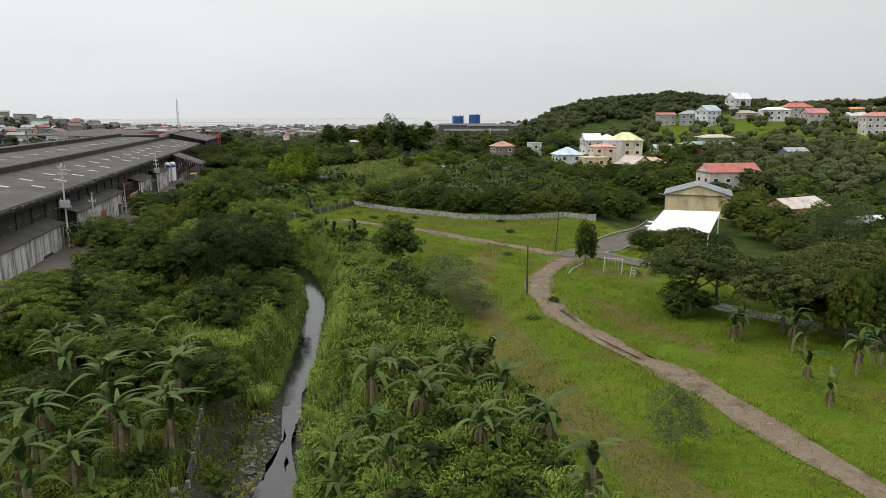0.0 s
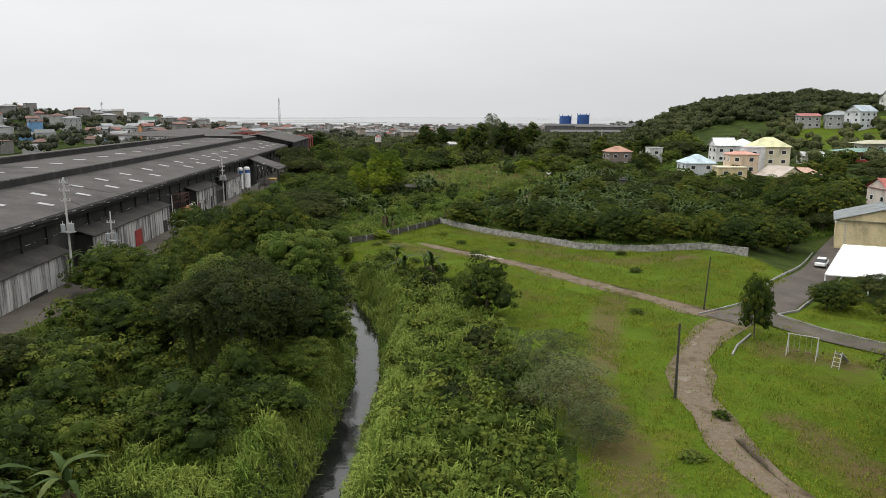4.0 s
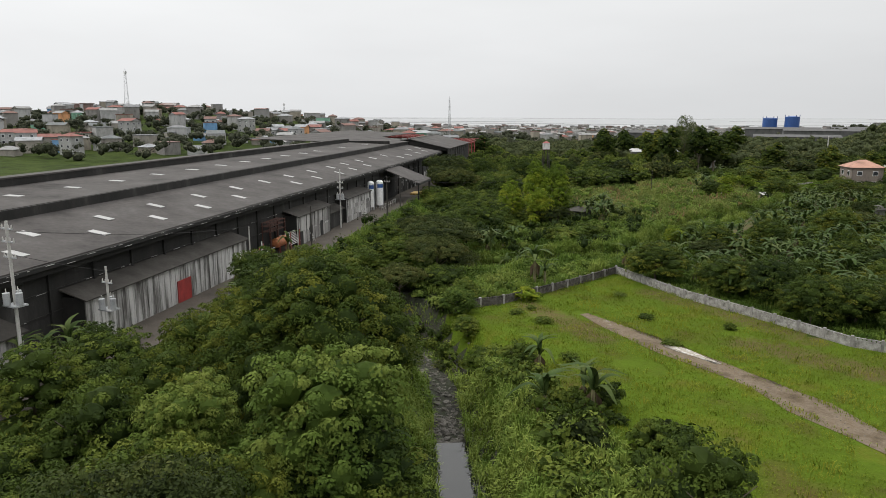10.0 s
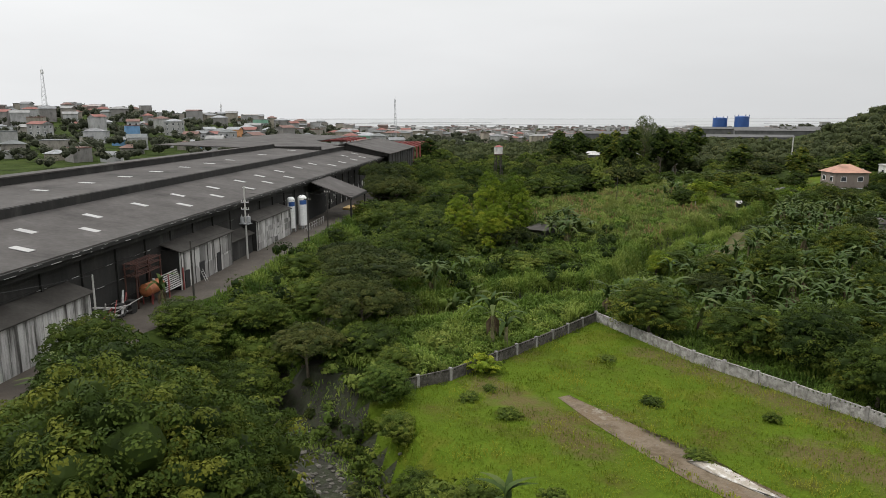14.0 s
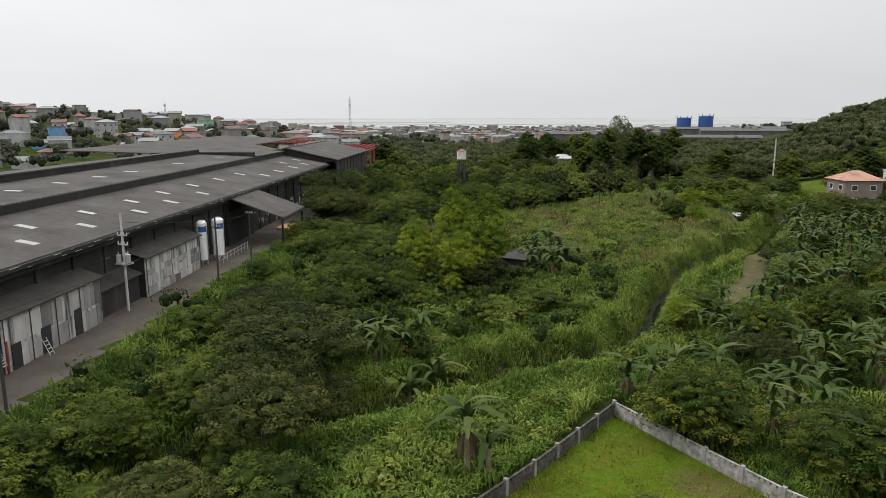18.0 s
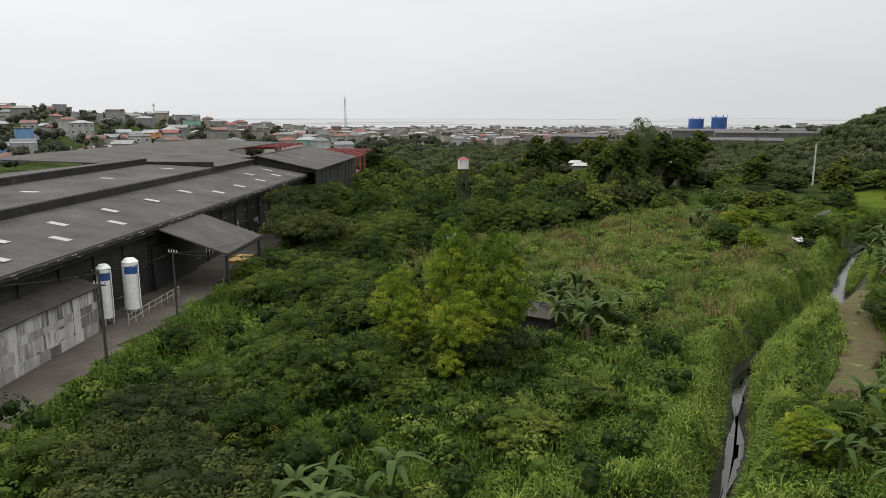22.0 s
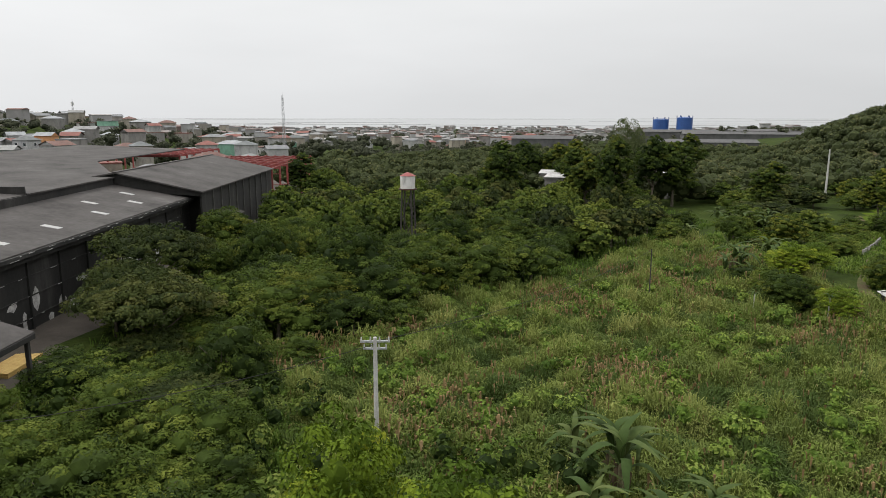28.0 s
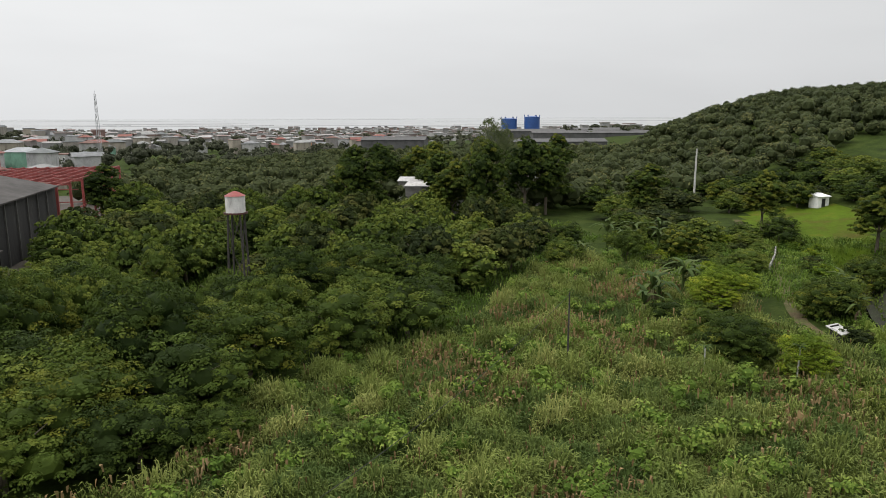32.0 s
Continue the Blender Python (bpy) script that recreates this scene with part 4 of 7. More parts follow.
house(189, 352.5, -5, 13, 9, 3, (0.48, 0.46, 0.44), (0.42, 0.16, 0.14), "three-storey grey house with a red roof", "hip", rise=2.0, group="hillside houses")
house(200, 395, 0, 9, 8, 1, (0.50, 0.48, 0.44), (0.46, 0.46, 0.46), "small white-walled hillside house", "gable", rise=1.8, group="hillside houses")
house(118, 275, 10, 8, 6, 1, (0.20, 0.28, 0.29), (0.26, 0.29, 0.30), "small teal house under trees", "gable", rise=1.4)
tones = [(0.34, 0.34, 0.33), (0.27, 0.25, 0.22), (0.38, 0.38, 0.38), (0.22, 0.21, 0.20), (0.30, 0.27, 0.22)]
roofs = [(0.20, 0.075, 0.06), (0.18, 0.185, 0.19), (0.28, 0.29, 0.30), (0.15, 0.08, 0.065), (0.24, 0.24, 0.235), (0.13, 0.14, 0.14)]
rng = np.random.default_rng(11)

# the town on the far side of the works
for k in range(520):
    a, dist = rng.uniform(-56, 1), 400 + 420 * rng.random() ** 0.8
    x, y = dist * math.sin(radians(a)), dist * math.cos(radians(a))
    if (x > -0.42 * y and dist < 700) or (x > -110 and dist < 820) or y < 250:
        continue
    n = int(rng.integers(1, 4))
    tone = tones[int(rng.integers(5))] if rng.random() < 0.9 else [(0.15, 0.30, 0.50), (0.60, 0.30, 0.14), (0.20, 0.38, 0.28)][int(rng.integers(3))]
    house(x, y, rng.uniform(0, 90), rng.uniform(6, 10.5), rng.uniform(5, 8.5), n, tone, roofs[int(rng.integers(6))], "small concrete town house with a sheet roof", ("flat", "hip", "gable")[int(rng.integers(3))], rise=1.5, windows=dist < 560 and n > 1 and rng.random() < 0.2, group="town houses")

# the far quarters of the town, too many and too small to tell apart
M["farhouse"] = material("far_town_walls", ((0.12, 0.115, 0.11), (0.26, 0.255, 0.25), (0.18, 0.175, 0.17), (0.34, 0.34, 0.335), (0.15, 0.085, 0.07), (0.22, 0.22, 0.22), (0.29, 0.275, 0.25)), 0.02, 0.85, island=0.85)
vs, fs, n = [], [], 0
CUBE_F = np.array([(0, 1, 3, 2), (4, 6, 7, 5), (0, 4, 5, 1), (2, 3, 7, 6), (0, 2, 6, 4), (1, 5, 7, 3)])
for k in range(2300):
    a, dist = rng.uniform(-50, 8), 640 + 1150 * rng.random() ** 0.75
    x, y = dist * math.sin(radians(a)), dist * math.cos(radians(a))
    if (x > -0.36 * y and dist < 760) or (x > -130 and dist < 900):
        continue
    wide, deep, high, turn = rng.uniform(5, 12), rng.uniform(5, 9), rng.choice([3.2, 3.2, 6, 6, 8.5]), rng.uniform(0, 1.57)
    for w, d, z0, z1 in ((wide, deep, -1, high), (wide + 0.9, deep + 0.9, high, high + rng.uniform(0.3, 1.1))):
        box_v = np.array([(sx * w / 2, sy * d / 2, z) for sx in (-1, 1) for sy in (-1, 1) for z in (z0, z1)])
        if z0 > 0 and k % 3:
            box_v[1::2, 1] *= 0.15
        vs.append(np.stack([box_v[:, 0] * math.cos(turn) - box_v[:, 1] * math.sin(turn) + x, box_v[:, 0] * math.sin(turn) + box_v[:, 1] * math.cos(turn) + y, box_v[:, 2] + ground(x, y)], -1))
        fs.append(CUBE_F + n)
        n += 8
tagged(new("far_town", mesh_np("far_town", np.concatenate(vs), [np.concatenate(fs)], M["farhouse"])), "dense far town of small grey and rusty roofed houses", "town", kind="stuff")

# far works by the shore
for x, y, w, d, h, z in ((-4, 640, 56, 18, 5.2, 1.2), (28, 722, 82, 20, 7.5, 1.6), (-96, 600, 34, 18, 8, 1.0), (60, 790, 70, 22, 8, 1.6), (-14, 772, 60, 16, 7.5, 1.6)):
    house(x, y, rng.uniform(-5, 5), w, d, 1, (0.09, 0.09, 0.09), (0.075, 0.073, 0.073), "long low dark grey industrial shed", "gable", storey=h, rise=1.6, windows=False, z=z)


# ---- plants ----
def ico(bm_sub=1):
    bm = bmesh.new()
    bmesh.ops.create_icosphere(bm, subdivisions=bm_sub, radius=1)
    bm.verts.ensure_lookup_table()
    v = np.array([p.co for p in bm.verts])
    f = np.array([[p.index for p in q.verts] for q in bm.faces])
    bm.free()
    return v, f


BIT_V, BIT_F = ico(1)


def unit(v):
    return v / np.linalg.norm(v, axis=-1, keepdims=True)


def sprays(rng, centres, radii, each, size, slim=0.42, up=0.45, squash=0.85):
    """Leaf sprays over the outer side of many clumps: verts and quads."""
    centres, radii = np.repeat(np.asarray(centres, float), each, 0), np.repeat(np.asarray(radii, float), each)
    n = len(radii)
    d = rng.normal(size=(n, 3))
    d[:, 2] = np.where(d[:, 2] < -0.2, -d[:, 2], d[:, 2]) + 0.12
    d = unit(d)
    c = centres + d * (radii * rng.uniform(0.84, 1.08, n))[:, None] * (1, 1, squash)
    nrm = unit(d * 1.0 + rng.normal(size=(n, 3)) * 0.26 + (0, 0, up * 0.35))
    out = unit(np.cross(nrm, rng.normal(size=(n, 3))))
    side = np.cross(nrm, out)
    s = (size * rng.uniform(0.6, 1.35, n))[:, None]
    v = np.stack([c - out * s * 0.6, c + side * s * slim, c + out * s * 0.75 - nrm * s * 0.2, c - side * s * slim], 1)
    return v.reshape(-1, 3), np.arange(n * 4).reshape(-1, 4)


LOBE_V, LOBE_F = ico(2)


def crown_mesh(seed, lobes, spread, z0, z1, each, size, mat, lobe=0.42, knob=0.36, per_lobe=17, core=0.62, squash=0.85, ragged=0.2, flat=0.0, slim=0.42, up=0.45, drape=0.0):
    """A crown of rounded boughs with gaps between them, each bough knobbly with clumps of leaves."""
    rng = np.random.default_rng(seed)
    tall = z1 - z0
    k = np.arange(lobes) + 0.5
    zz = 1 - 1.35 * k / lobes
    a = k * 2.39996 + rng.normal(size=lobes) * 0.3
    ring = np.sqrt(np.maximum(0, 1 - zz * zz)) * (1 - lobe) * (1 + ragged * rng.normal(size=lobes) * 0.6)
    r = spread * lobe * rng.uniform(0.72, 1.2, lobes)
    mid = z0 + tall * (0.38 + 0.3 * flat)
    high = np.where(zz > 0, z1 - mid, (mid - z0) * (1 - 0.6 * flat)) * np.clip(1 + ragged * rng.normal(size=lobes) * 0.5, 0.6, 1.25)
    c = np.stack([np.cos(a) * ring * spread, np.sin(a) * ring * spread, mid + zz * (high - r * squash * 0.85 * np.sign(zz))], -1)
    knobs, sizes, shades = [], [], []
    for j in range(lobes):
        n = per_lobe
        i = np.arange(n) + 0.5
        dz = 1 - 1.6 * i / n
        b = i * 2.39996 + rng.uniform(0, 6.28)
        rr = np.sqrt(np.maximum(0, 1 - dz * dz))
        d = np.stack([rr * np.cos(b), rr * np.sin(b), dz * squash], -1)
        p = c[j] + d * r[j] * rng.uniform(0.82, 1.08, n)[:, None]
        apart = np.linalg.norm((p[:, None] - c[None]) / (1, 1, squash), axis=-1) / r[None]
        apart[:, j] = 9
        p = p[apart.min(1) > 0.80]
        knobs.append(p)
        sizes.append(r[j] * knob * rng.uniform(0.75, 1.3, len(p)))
        shades.append(rng.normal() * 0.13 + rng.normal(size=len(p)) * 0.17)
    knobs, sizes = np.concatenate(knobs), np.concatenate(sizes)
    v, q = sprays(rng, knobs, sizes, each, size, slim, up)
    vs, fs, base = [v], [], len(v)
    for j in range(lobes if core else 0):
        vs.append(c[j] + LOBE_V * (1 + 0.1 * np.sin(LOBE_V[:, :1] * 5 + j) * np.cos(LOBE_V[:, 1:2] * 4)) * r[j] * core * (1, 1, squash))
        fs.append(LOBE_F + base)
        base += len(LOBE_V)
    if drape:
        n = int(drape * spread * 10)
        b = rng.uniform(0, 6.283, n)
        top = np.stack([np.cos(b) * spread * 0.8, np.sin(b) * spread * 0.8, np.full(n, mid)], -1)
        drop = (top[:, None] * 1.0 - np.linspace(0, 1, 26)[None, :, None] * np.stack([top[:, 0] * 0.12, top[:, 1] * 0.12, (mid - 0.3) * rng.uniform(0.4, 1, n)], -1)[:, None]).reshape(-1, 3)
        lv, lq = sprays(rng, drop, np.full(len(drop), 0.22), 7, size * 0.9, slim, 0.1)
        vs.append(lv)
        fs_quads = lq + base
        q = np.concatenate([q, fs_quads])
    every = np.concatenate(vs)
    crown = every[: len(v)]
    lift = (z1 - np.percentile(crown[:, 2], 99.7)) / max(0.1, np.percentile(crown[:, 2], 99.7) - z0)
    every[:, 2] += np.maximum(0, every[:, 2] - z0) * lift
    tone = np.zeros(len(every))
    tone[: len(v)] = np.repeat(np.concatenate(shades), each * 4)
    # bough cores take a darker leaf colour: painted shade in the gaps
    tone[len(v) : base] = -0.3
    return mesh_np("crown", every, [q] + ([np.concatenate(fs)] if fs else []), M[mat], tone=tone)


def trunk_mesh(seed, height, spread, r, limbs=7):
    rng = np.random.default_rng(seed)
    bm = bmesh.new()
    mid = (rng.normal() * 0.2, rng.normal() * 0.2, height * 0.45)
    tube(bm, (0, 0, -0.6), mid, r, r * 0.75, 8)
    top = (mid[0] + rng.normal() * 0.3, mid[1] + rng.normal() * 0.3, height)
    tube(bm, mid, top, r * 0.75, r * 0.35, 7)
    for k in range(limbs):
        a = k * 2.4 + rng.uniform(-0.3, 0.3)
        low = mid if k % 2 else tuple((p + q) / 2 for p, q in zip(mid, top))
        knee = (low[0] + spread * 0.3 * math.cos(a), low[1] + spread * 0.3 * math.sin(a), low[2] + height * 0.2)
        tube(bm, low, knee, r * 0.42, r * 0.26, 5)
        tube(bm, knee, (spread * 0.72 * math.cos(a + 0.2), spread * 0.72 * math.sin(a + 0.2), knee[2] + height * rng.uniform(0.1, 0.4)), r * 0.26, r * 0.08, 5)
    me = bpy.data.meshes.new("trunk")
    bm.to_mesh(me)
    bm.free()
    me.materials.append(M["bark"])
    return me


def tree_kind(name, seed, label, mat, spread, z0, z1, lobes, each, size, r=0.22, category="tree", **more):
    """One standard plant; the copies are turned and scaled."""
    t = tagged(new(name), label, category)
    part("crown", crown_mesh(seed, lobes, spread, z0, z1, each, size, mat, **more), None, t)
    part("trunk", trunk_mesh(seed + 50, z0 + (z1 - z0) * 0.55, spread, r), None, t)
    return t


KINDS = {
    "mango": tree_kind("mango_tree", 1, "dense dark green mango tree", "leaf_mango", 4.5, 0.7, 8.0, 20, 84, 0.165, lobe=0.36, per_lobe=17, ragged=0.14, up=0.25),
    "mango2": tree_kind("mango_tree", 2, "rounded dark mango tree with yellowish shoots", "leaf_mango", 4.0, 0.6, 7.5, 16, 84, 0.165, lobe=0.40, per_lobe=15, ragged=0.16, up=0.25),
    "dome": tree_kind("mango_tree", 13, "huge rounded dark green mango tree", "leaf_mango", 8.4, 0.4, 12.2, 62, 110, 0.145, r=0.45, lobe=0.21, knob=0.37, per_lobe=17, core=0.62, ragged=0.10, up=0.25),
    "tallwood": tree_kind("tall_tree", 17, "tall dark green tree above the woods", "leaf_mango", 5.0, 3.0, 16.0, 16, 50, 0.42, r=0.35, lobe=0.36, per_lobe=12, core=0.7, ragged=0.35),
    "vine": tree_kind("vine_covered_tree", 14, "bright green tree draped with broad-leaved vines", "leaf_vine", 5.2, 0.2, 9.6, 22, 100, 0.165, lobe=0.34, per_lobe=17, ragged=0.26, slim=0.5, up=0.3, drape=0.6),
    "broad": tree_kind("leafy_tree", 3, "bushy mid-green leafy tree", "leaf_broad", 3.6, 0.5, 6.4, 12, 84, 0.165, lobe=0.42, per_lobe=14, ragged=0.26),
    "broad2": tree_kind("leafy_tree", 4, "spreading mid-green leafy tree", "leaf_broad", 4.2, 0.6, 6.0, 15, 84, 0.165, lobe=0.38, per_lobe=14, ragged=0.24, flat=0.3),
    "lime": tree_kind("feathery_tree", 5, "tall yellow-green feathery tree with an open crown", "leaf_lime", 3.6, 1.2, 12.6, 11, 120, 0.145, lobe=0.36, knob=0.45, per_lobe=18, core=0.4, ragged=0.5, squash=1.3, r=0.3),
    "olive": tree_kind("rain_tree", 6, "spreading olive-brown umbrella tree", "leaf_olive", 4.8, 1.6, 6.6, 17, 80, 0.17, lobe=0.34, per_lobe=16, core=0.5, squash=0.55, ragged=0.2, flat=0.8),
    "spread": tree_kind("spreading_tree", 18, "big spreading olive-green tree hung with vines", "leaf_olive", 8.0, 2.6, 11.8, 34, 84, 0.165, r=0.4, lobe=0.25, knob=0.46, per_lobe=16, core=0.55, squash=0.65, ragged=0.22, flat=0.55, drape=0.7),
    "shrub": tree_kind("leafy_shrub", 7, "low dense green shrub", "leaf_broad", 1.6, 0.0, 2.2, 6, 30, 0.22, r=0.07, category="shrub", lobe=0.5, per_lobe=10, ragged=0.3),
    "shrub2": tree_kind("leafy_shrub", 8, "low olive green shrub", "leaf_olive", 1.7, 0.0, 2.1, 6, 30, 0.22, r=0.07, category="shrub", lobe=0.5, per_lobe=10, ragged=0.3),
    "shrub3": tree_kind("lime_shrub", 15, "bright lime green bush", "leaf_lime", 1.7, 0.0, 2.3, 6, 36, 0.20, r=0.07, category="shrub", lobe=0.5, per_lobe=10, ragged=0.3),
    "wispy": tree_kind("wispy_tree", 16, "thin half-bare tree with sparse pale leaves", "leaf_wispy", 2.8, 1.0, 6.5, 14, 60, 0.10, r=0.09, lobe=0.36, knob=0.55, per_lobe=13, core=0, ragged=0.3),
    "far": tree_kind("woodland_tree", 9, "mid-green tree in the woods", "leaf_broad", 3.8, 0.4, 6.6, 10, 34, 0.36, lobe=0.44, per_lobe=12, ragged=0.24),
    "far2": tree_kind("woodland_tree", 10, "dull olive tree in the woods", "leaf_olive", 4.0, 0.6, 6.4, 10, 34, 0.36, lobe=0.42, per_lobe=12, ragged=0.24, flat=0.3),
    "far3": tree_kind("woodland_tree", 12, "dark green tree in the woods", "leaf_mango", 4.0, 0.4, 7.0, 11, 34, 0.36, lobe=0.42, per_lobe=12, ragged=0.2),
}
USED = {}


def plant(kind, x, y, scale=1.0, tall=None, rng=random):
    m = Matrix.Translation((x, y, ground(x, y) - 0.1)) @ Matrix.Rotation(rng.uniform(0, 6.28), 4, "Z") @ Matrix.Diagonal((scale, scale, tall or scale, 1))
    src = KINDS[kind]
    made = src if kind not in USED else copy_thing(src, Matrix())
    USED[kind] = True
    made.matrix_basis = m
    return made


def scatter(ring, spacing, seed, keep=None):
    """Uneven places inside a ring, about spacing apart."""
    rng = np.random.default_rng(seed)
    xs, ys = [p[0] for p in ring], [p[1] for p in ring]
    x, y = np.meshgrid(np.arange(min(xs), max(xs), spacing), np.arange(min(ys), max(ys), spacing))
    x = x.ravel() + rng.uniform(-0.45, 0.45, x.size) * spacing
    y = y.ravel() + rng.uniform(-0.45, 0.45, y.size) * spacing
    ok = inside(x, y, list(ring))
    if keep is not None:
        ok &= keep(x, y)
    return list(zip(x[ok], y[ok]))


def off_yard(x, y, w=-7.6):
    return (x - W_O[0]) * W_N[0] + (y - W_O[1]) * W_N[1] < w


BANK = [(-23.5, 205), (-19, 216), (-16, 226), (-15.2, 236), (-13.6, 246), (-11.5, 256), (-9.6, 263)]


def off_creek(d):
    return lambda x, y: (line_distance(x, y, CREEK) > d) & off_yard(x, y) & (line_distance(x, y, BANK) > 1.0 + 0.45 * d)


rng = random.Random(5)


def group_of(rows):
    for kind, x, y, scale, tall in rows:
        plant(kind, x, y, scale, tall, rng)


# big trees between the works and the creek
group_of([("dome", -42.5, 114.5, 1.0, 1.02), ("mango2", -57, 128, 1.25, 1.15), ("mango", -50, 124.5, 1.15, 1.1), ("vine", -32.5, 101.5, 1.0, 1.06), ("mango2", -65, 134, 0.9, 0.75), ("mango", -61, 139, 0.75, 0.7), ("mango2", -45, 126, 1.0, 0.95)])
group_of([("spread", -30.5, 84.5, 0.82, 0.88), ("broad", -28, 78, 0.8, 0.85), ("broad2", -38.5, 94, 0.95, 1.15), ("broad", -48, 98, 1.0, 1.1), ("vine", -42, 100.5, 0.7, 0.75), ("mango2", -41, 90, 0.8, 0.8), ("broad2", -53, 102, 0.9, 0.85), ("broad", -46, 89, 0.9, 0.85), ("broad2", -50.5, 93, 0.8, 0.75), ("broad", -54, 110, 0.8, 0.8), ("mango2", -33, 94, 0.75, 0.95)])
group_of([("broad2", -44, 78, 1.0, 0.8), ("broad", -39.5, 72, 0.9, 0.75), ("broad2", -47, 70, 1.0, 0.8), ("olive", -33, 50, 0.5, 0.5), ("broad", -41, 63, 0.8, 0.65), ("broad", -37, 46, 0.7, 0.5), ("broad", -44, 56, 0.8, 0.6)])
# single trees on and round the lot
group_of([("broad", -12.3, 106, 0.92, 1.12), ("mango2", 15.9, 104.3, 0.42, 0.9), ("olive", 24.8, 80.5, 1.2, 1.22), ("olive", 31.5, 72, 1.2, 1.2), ("broad", 23, 77.5, 0.8, 0.75), ("olive", 28.5, 83.5, 1.0, 1.05), ("mango2", 36.5, 73.5, 0.9, 0.9), ("broad2", 42, 67, 0.9, 0.9), ("mango2", 35.8, 67.8, 0.5, 1.08), ("mango", 40.6, 70.5, 0.55, 1.05), ("olive", 38.5, 79, 1.15, 1.15), ("mango2", 45.5, 73, 0.6, 1.05), ("olive", 46, 88, 1.2, 1.1), ("wispy", -2.2, 80.5, 1.25, 0.75), ("wispy", -4.2, 86, 1.1, 0.8), ("wispy", -0.5, 76, 0.8, 0.5), ("wispy", 13, 43.6, 0.7, 0.8)])
group_of([("mango", 58.5, 158, 1.1, 1.0), ("mango2", 66, 170, 1.0, 0.9), ("wispy", 58, 118, 1.5, 1.7), ("wispy", 66, 126, 1.3, 1.5), ("mango", 42, 197, 1.3, 1.1), ("mango2", 31, 182, 1.3, 1.0), ("mango", 51, 198, 1.2, 1.15), ("mango2", 36, 170, 1.0, 0.9), ("mango", 29, 163, 0.9, 0.8), ("olive", 38, 132, 0.75, 0.65), ("broad", 31, 124, 0.6, 0.6)])
# thicket by the yard
group_of([("lime", -58.5, 203, 0.8, 0.82), ("lime", -55, 207.5, 0.9, 1.1), ("lime", -50, 206, 0.95, 1.08), ("lime", -52.5, 201.5, 0.8, 0.72), ("olive", -51, 204, 0.9, 0.9), ("broad2", -55.5, 203, 0.9, 0.8), ("olive", -59, 171, 1.3, 1.0), ("olive", -53, 157, 0.9, 0.95), ("olive", -64, 176, 0.9, 0.95), ("olive", -57, 164, 0.9, 0.95), ("broad", -57.5, 142, 0.75, 0.6), ("broad", -68, 148, 0.9, 0.6), ("broad", -63, 155, 0.8, 0.6), ("broad", -65, 195, 1.1, 0.9), ("broad2", -60.5, 196.5, 1.0, 0.95), ("mango2", -62, 184, 0.8, 0.72), ("broad", -70, 203, 1.0, 0.9), ("broad2", -67, 212, 1.1, 0.95), ("broad", -75, 217, 1.1, 0.95), ("broad", -81, 226, 1.0, 0.9), ("broad2", -74, 226, 1.0, 0.9), ("olive", -70, 184, 0.9, 0.7), ("broad", -45, 192, 0.9, 0.6), ("broad2", -42, 200, 0.8, 0.5)])
group_of([("olive", -98.5, 255, 1.35, 1.4), ("olive", -89.5, 243, 1.25, 1.35), ("olive", -95, 247, 1.0, 1.1), ("broad", -77, 236, 1.0, 1.2), ("broad", -89.5, 253, 1.1, 0.85), ("broad2", -81, 235, 0.9, 0.6), ("broad", -83.5, 221, 1.0, 0.65), ("broad", -70, 222, 0.9, 0.6), ("broad2", -89, 232, 1.0, 0.7), ("broad", -24.2, 199, 0.9, 0.7), ("lime", -26.5, 195.5, 0.6, 0.34), ("shrub3", -23.5, 203, 1.2, 1.2), ("shrub", -39, 182.5, 1.2, 1.0)])
# overgrown margin between reeds and works
group_of([("broad", -73.5, 263, 1.3, 1.15), ("mango2", -79.5, 257.5, 1.25, 0.9), ("broad2", -85, 262, 1.4, 1.15), ("broad", -81.5, 252, 1.2, 1.0), ("broad2", -88, 254, 1.3, 1.1), ("mango2", -71.5, 270.5, 1.2, 1.0), ("broad", -65, 278, 1.3, 1.15), ("broad2", -59, 284, 1.3, 1.1), ("broad", -93, 246, 1.2, 1.0), ("broad", -76, 245.5, 0.7, 0.5), ("mango2", -84, 243, 0.8, 0.6), ("broad2", -74.5, 255.5, 1.0, 0.85), ("broad", -69.5, 258, 0.7, 0.6)])
group_of([("broad", -38.5, 317, 0.95, 0.85), ("broad2", -27.5, 326, 0.9, 0.85), ("mango2", -27.6, 276.5, 0.9, 0.7), ("lime", -23, 272, 0.7, 0.38), ("mango2", -11.4, 293, 0.9, 0.65), ("lime", -24.5, 292, 0.9, 0.5), ("broad", -29, 282.5, 0.8, 0.7), ("broad", -21, 264, 0.6, 0.5)])
group_of([("broad", -66, 148, 0.95, 0.75), ("broad2", -64.5, 154.5, 0.9, 0.75), ("broad", -62.5, 161.5, 0.9, 0.7), ("broad", -55.4, 149.5, 0.7, 0.65), ("olive", -54.5, 166.5, 0.8, 0.75), ("broad", -53, 154, 0.6, 0.6)])
group_of([("mango", 56, 143, 0.9, 0.85), ("mango2", 57.5, 134, 0.9, 0.8), ("mango", 64, 132, 0.9, 0.8), ("mango2", 69, 124, 1.0, 0.9), ("mango", 60.5, 165, 0.8, 0.7), ("broad2", 52, 207, 0.9, 0.8), ("olive", 51, 112, 0.8, 0.7)])
group_of([("mango", 4, 284.5, 0.95, 0.85), ("broad2", 10, 283.5, 1.0, 0.95), ("mango2", 15.5, 287, 0.9, 0.85), ("mango2", 6.5, 288, 0.7, 0.75)])
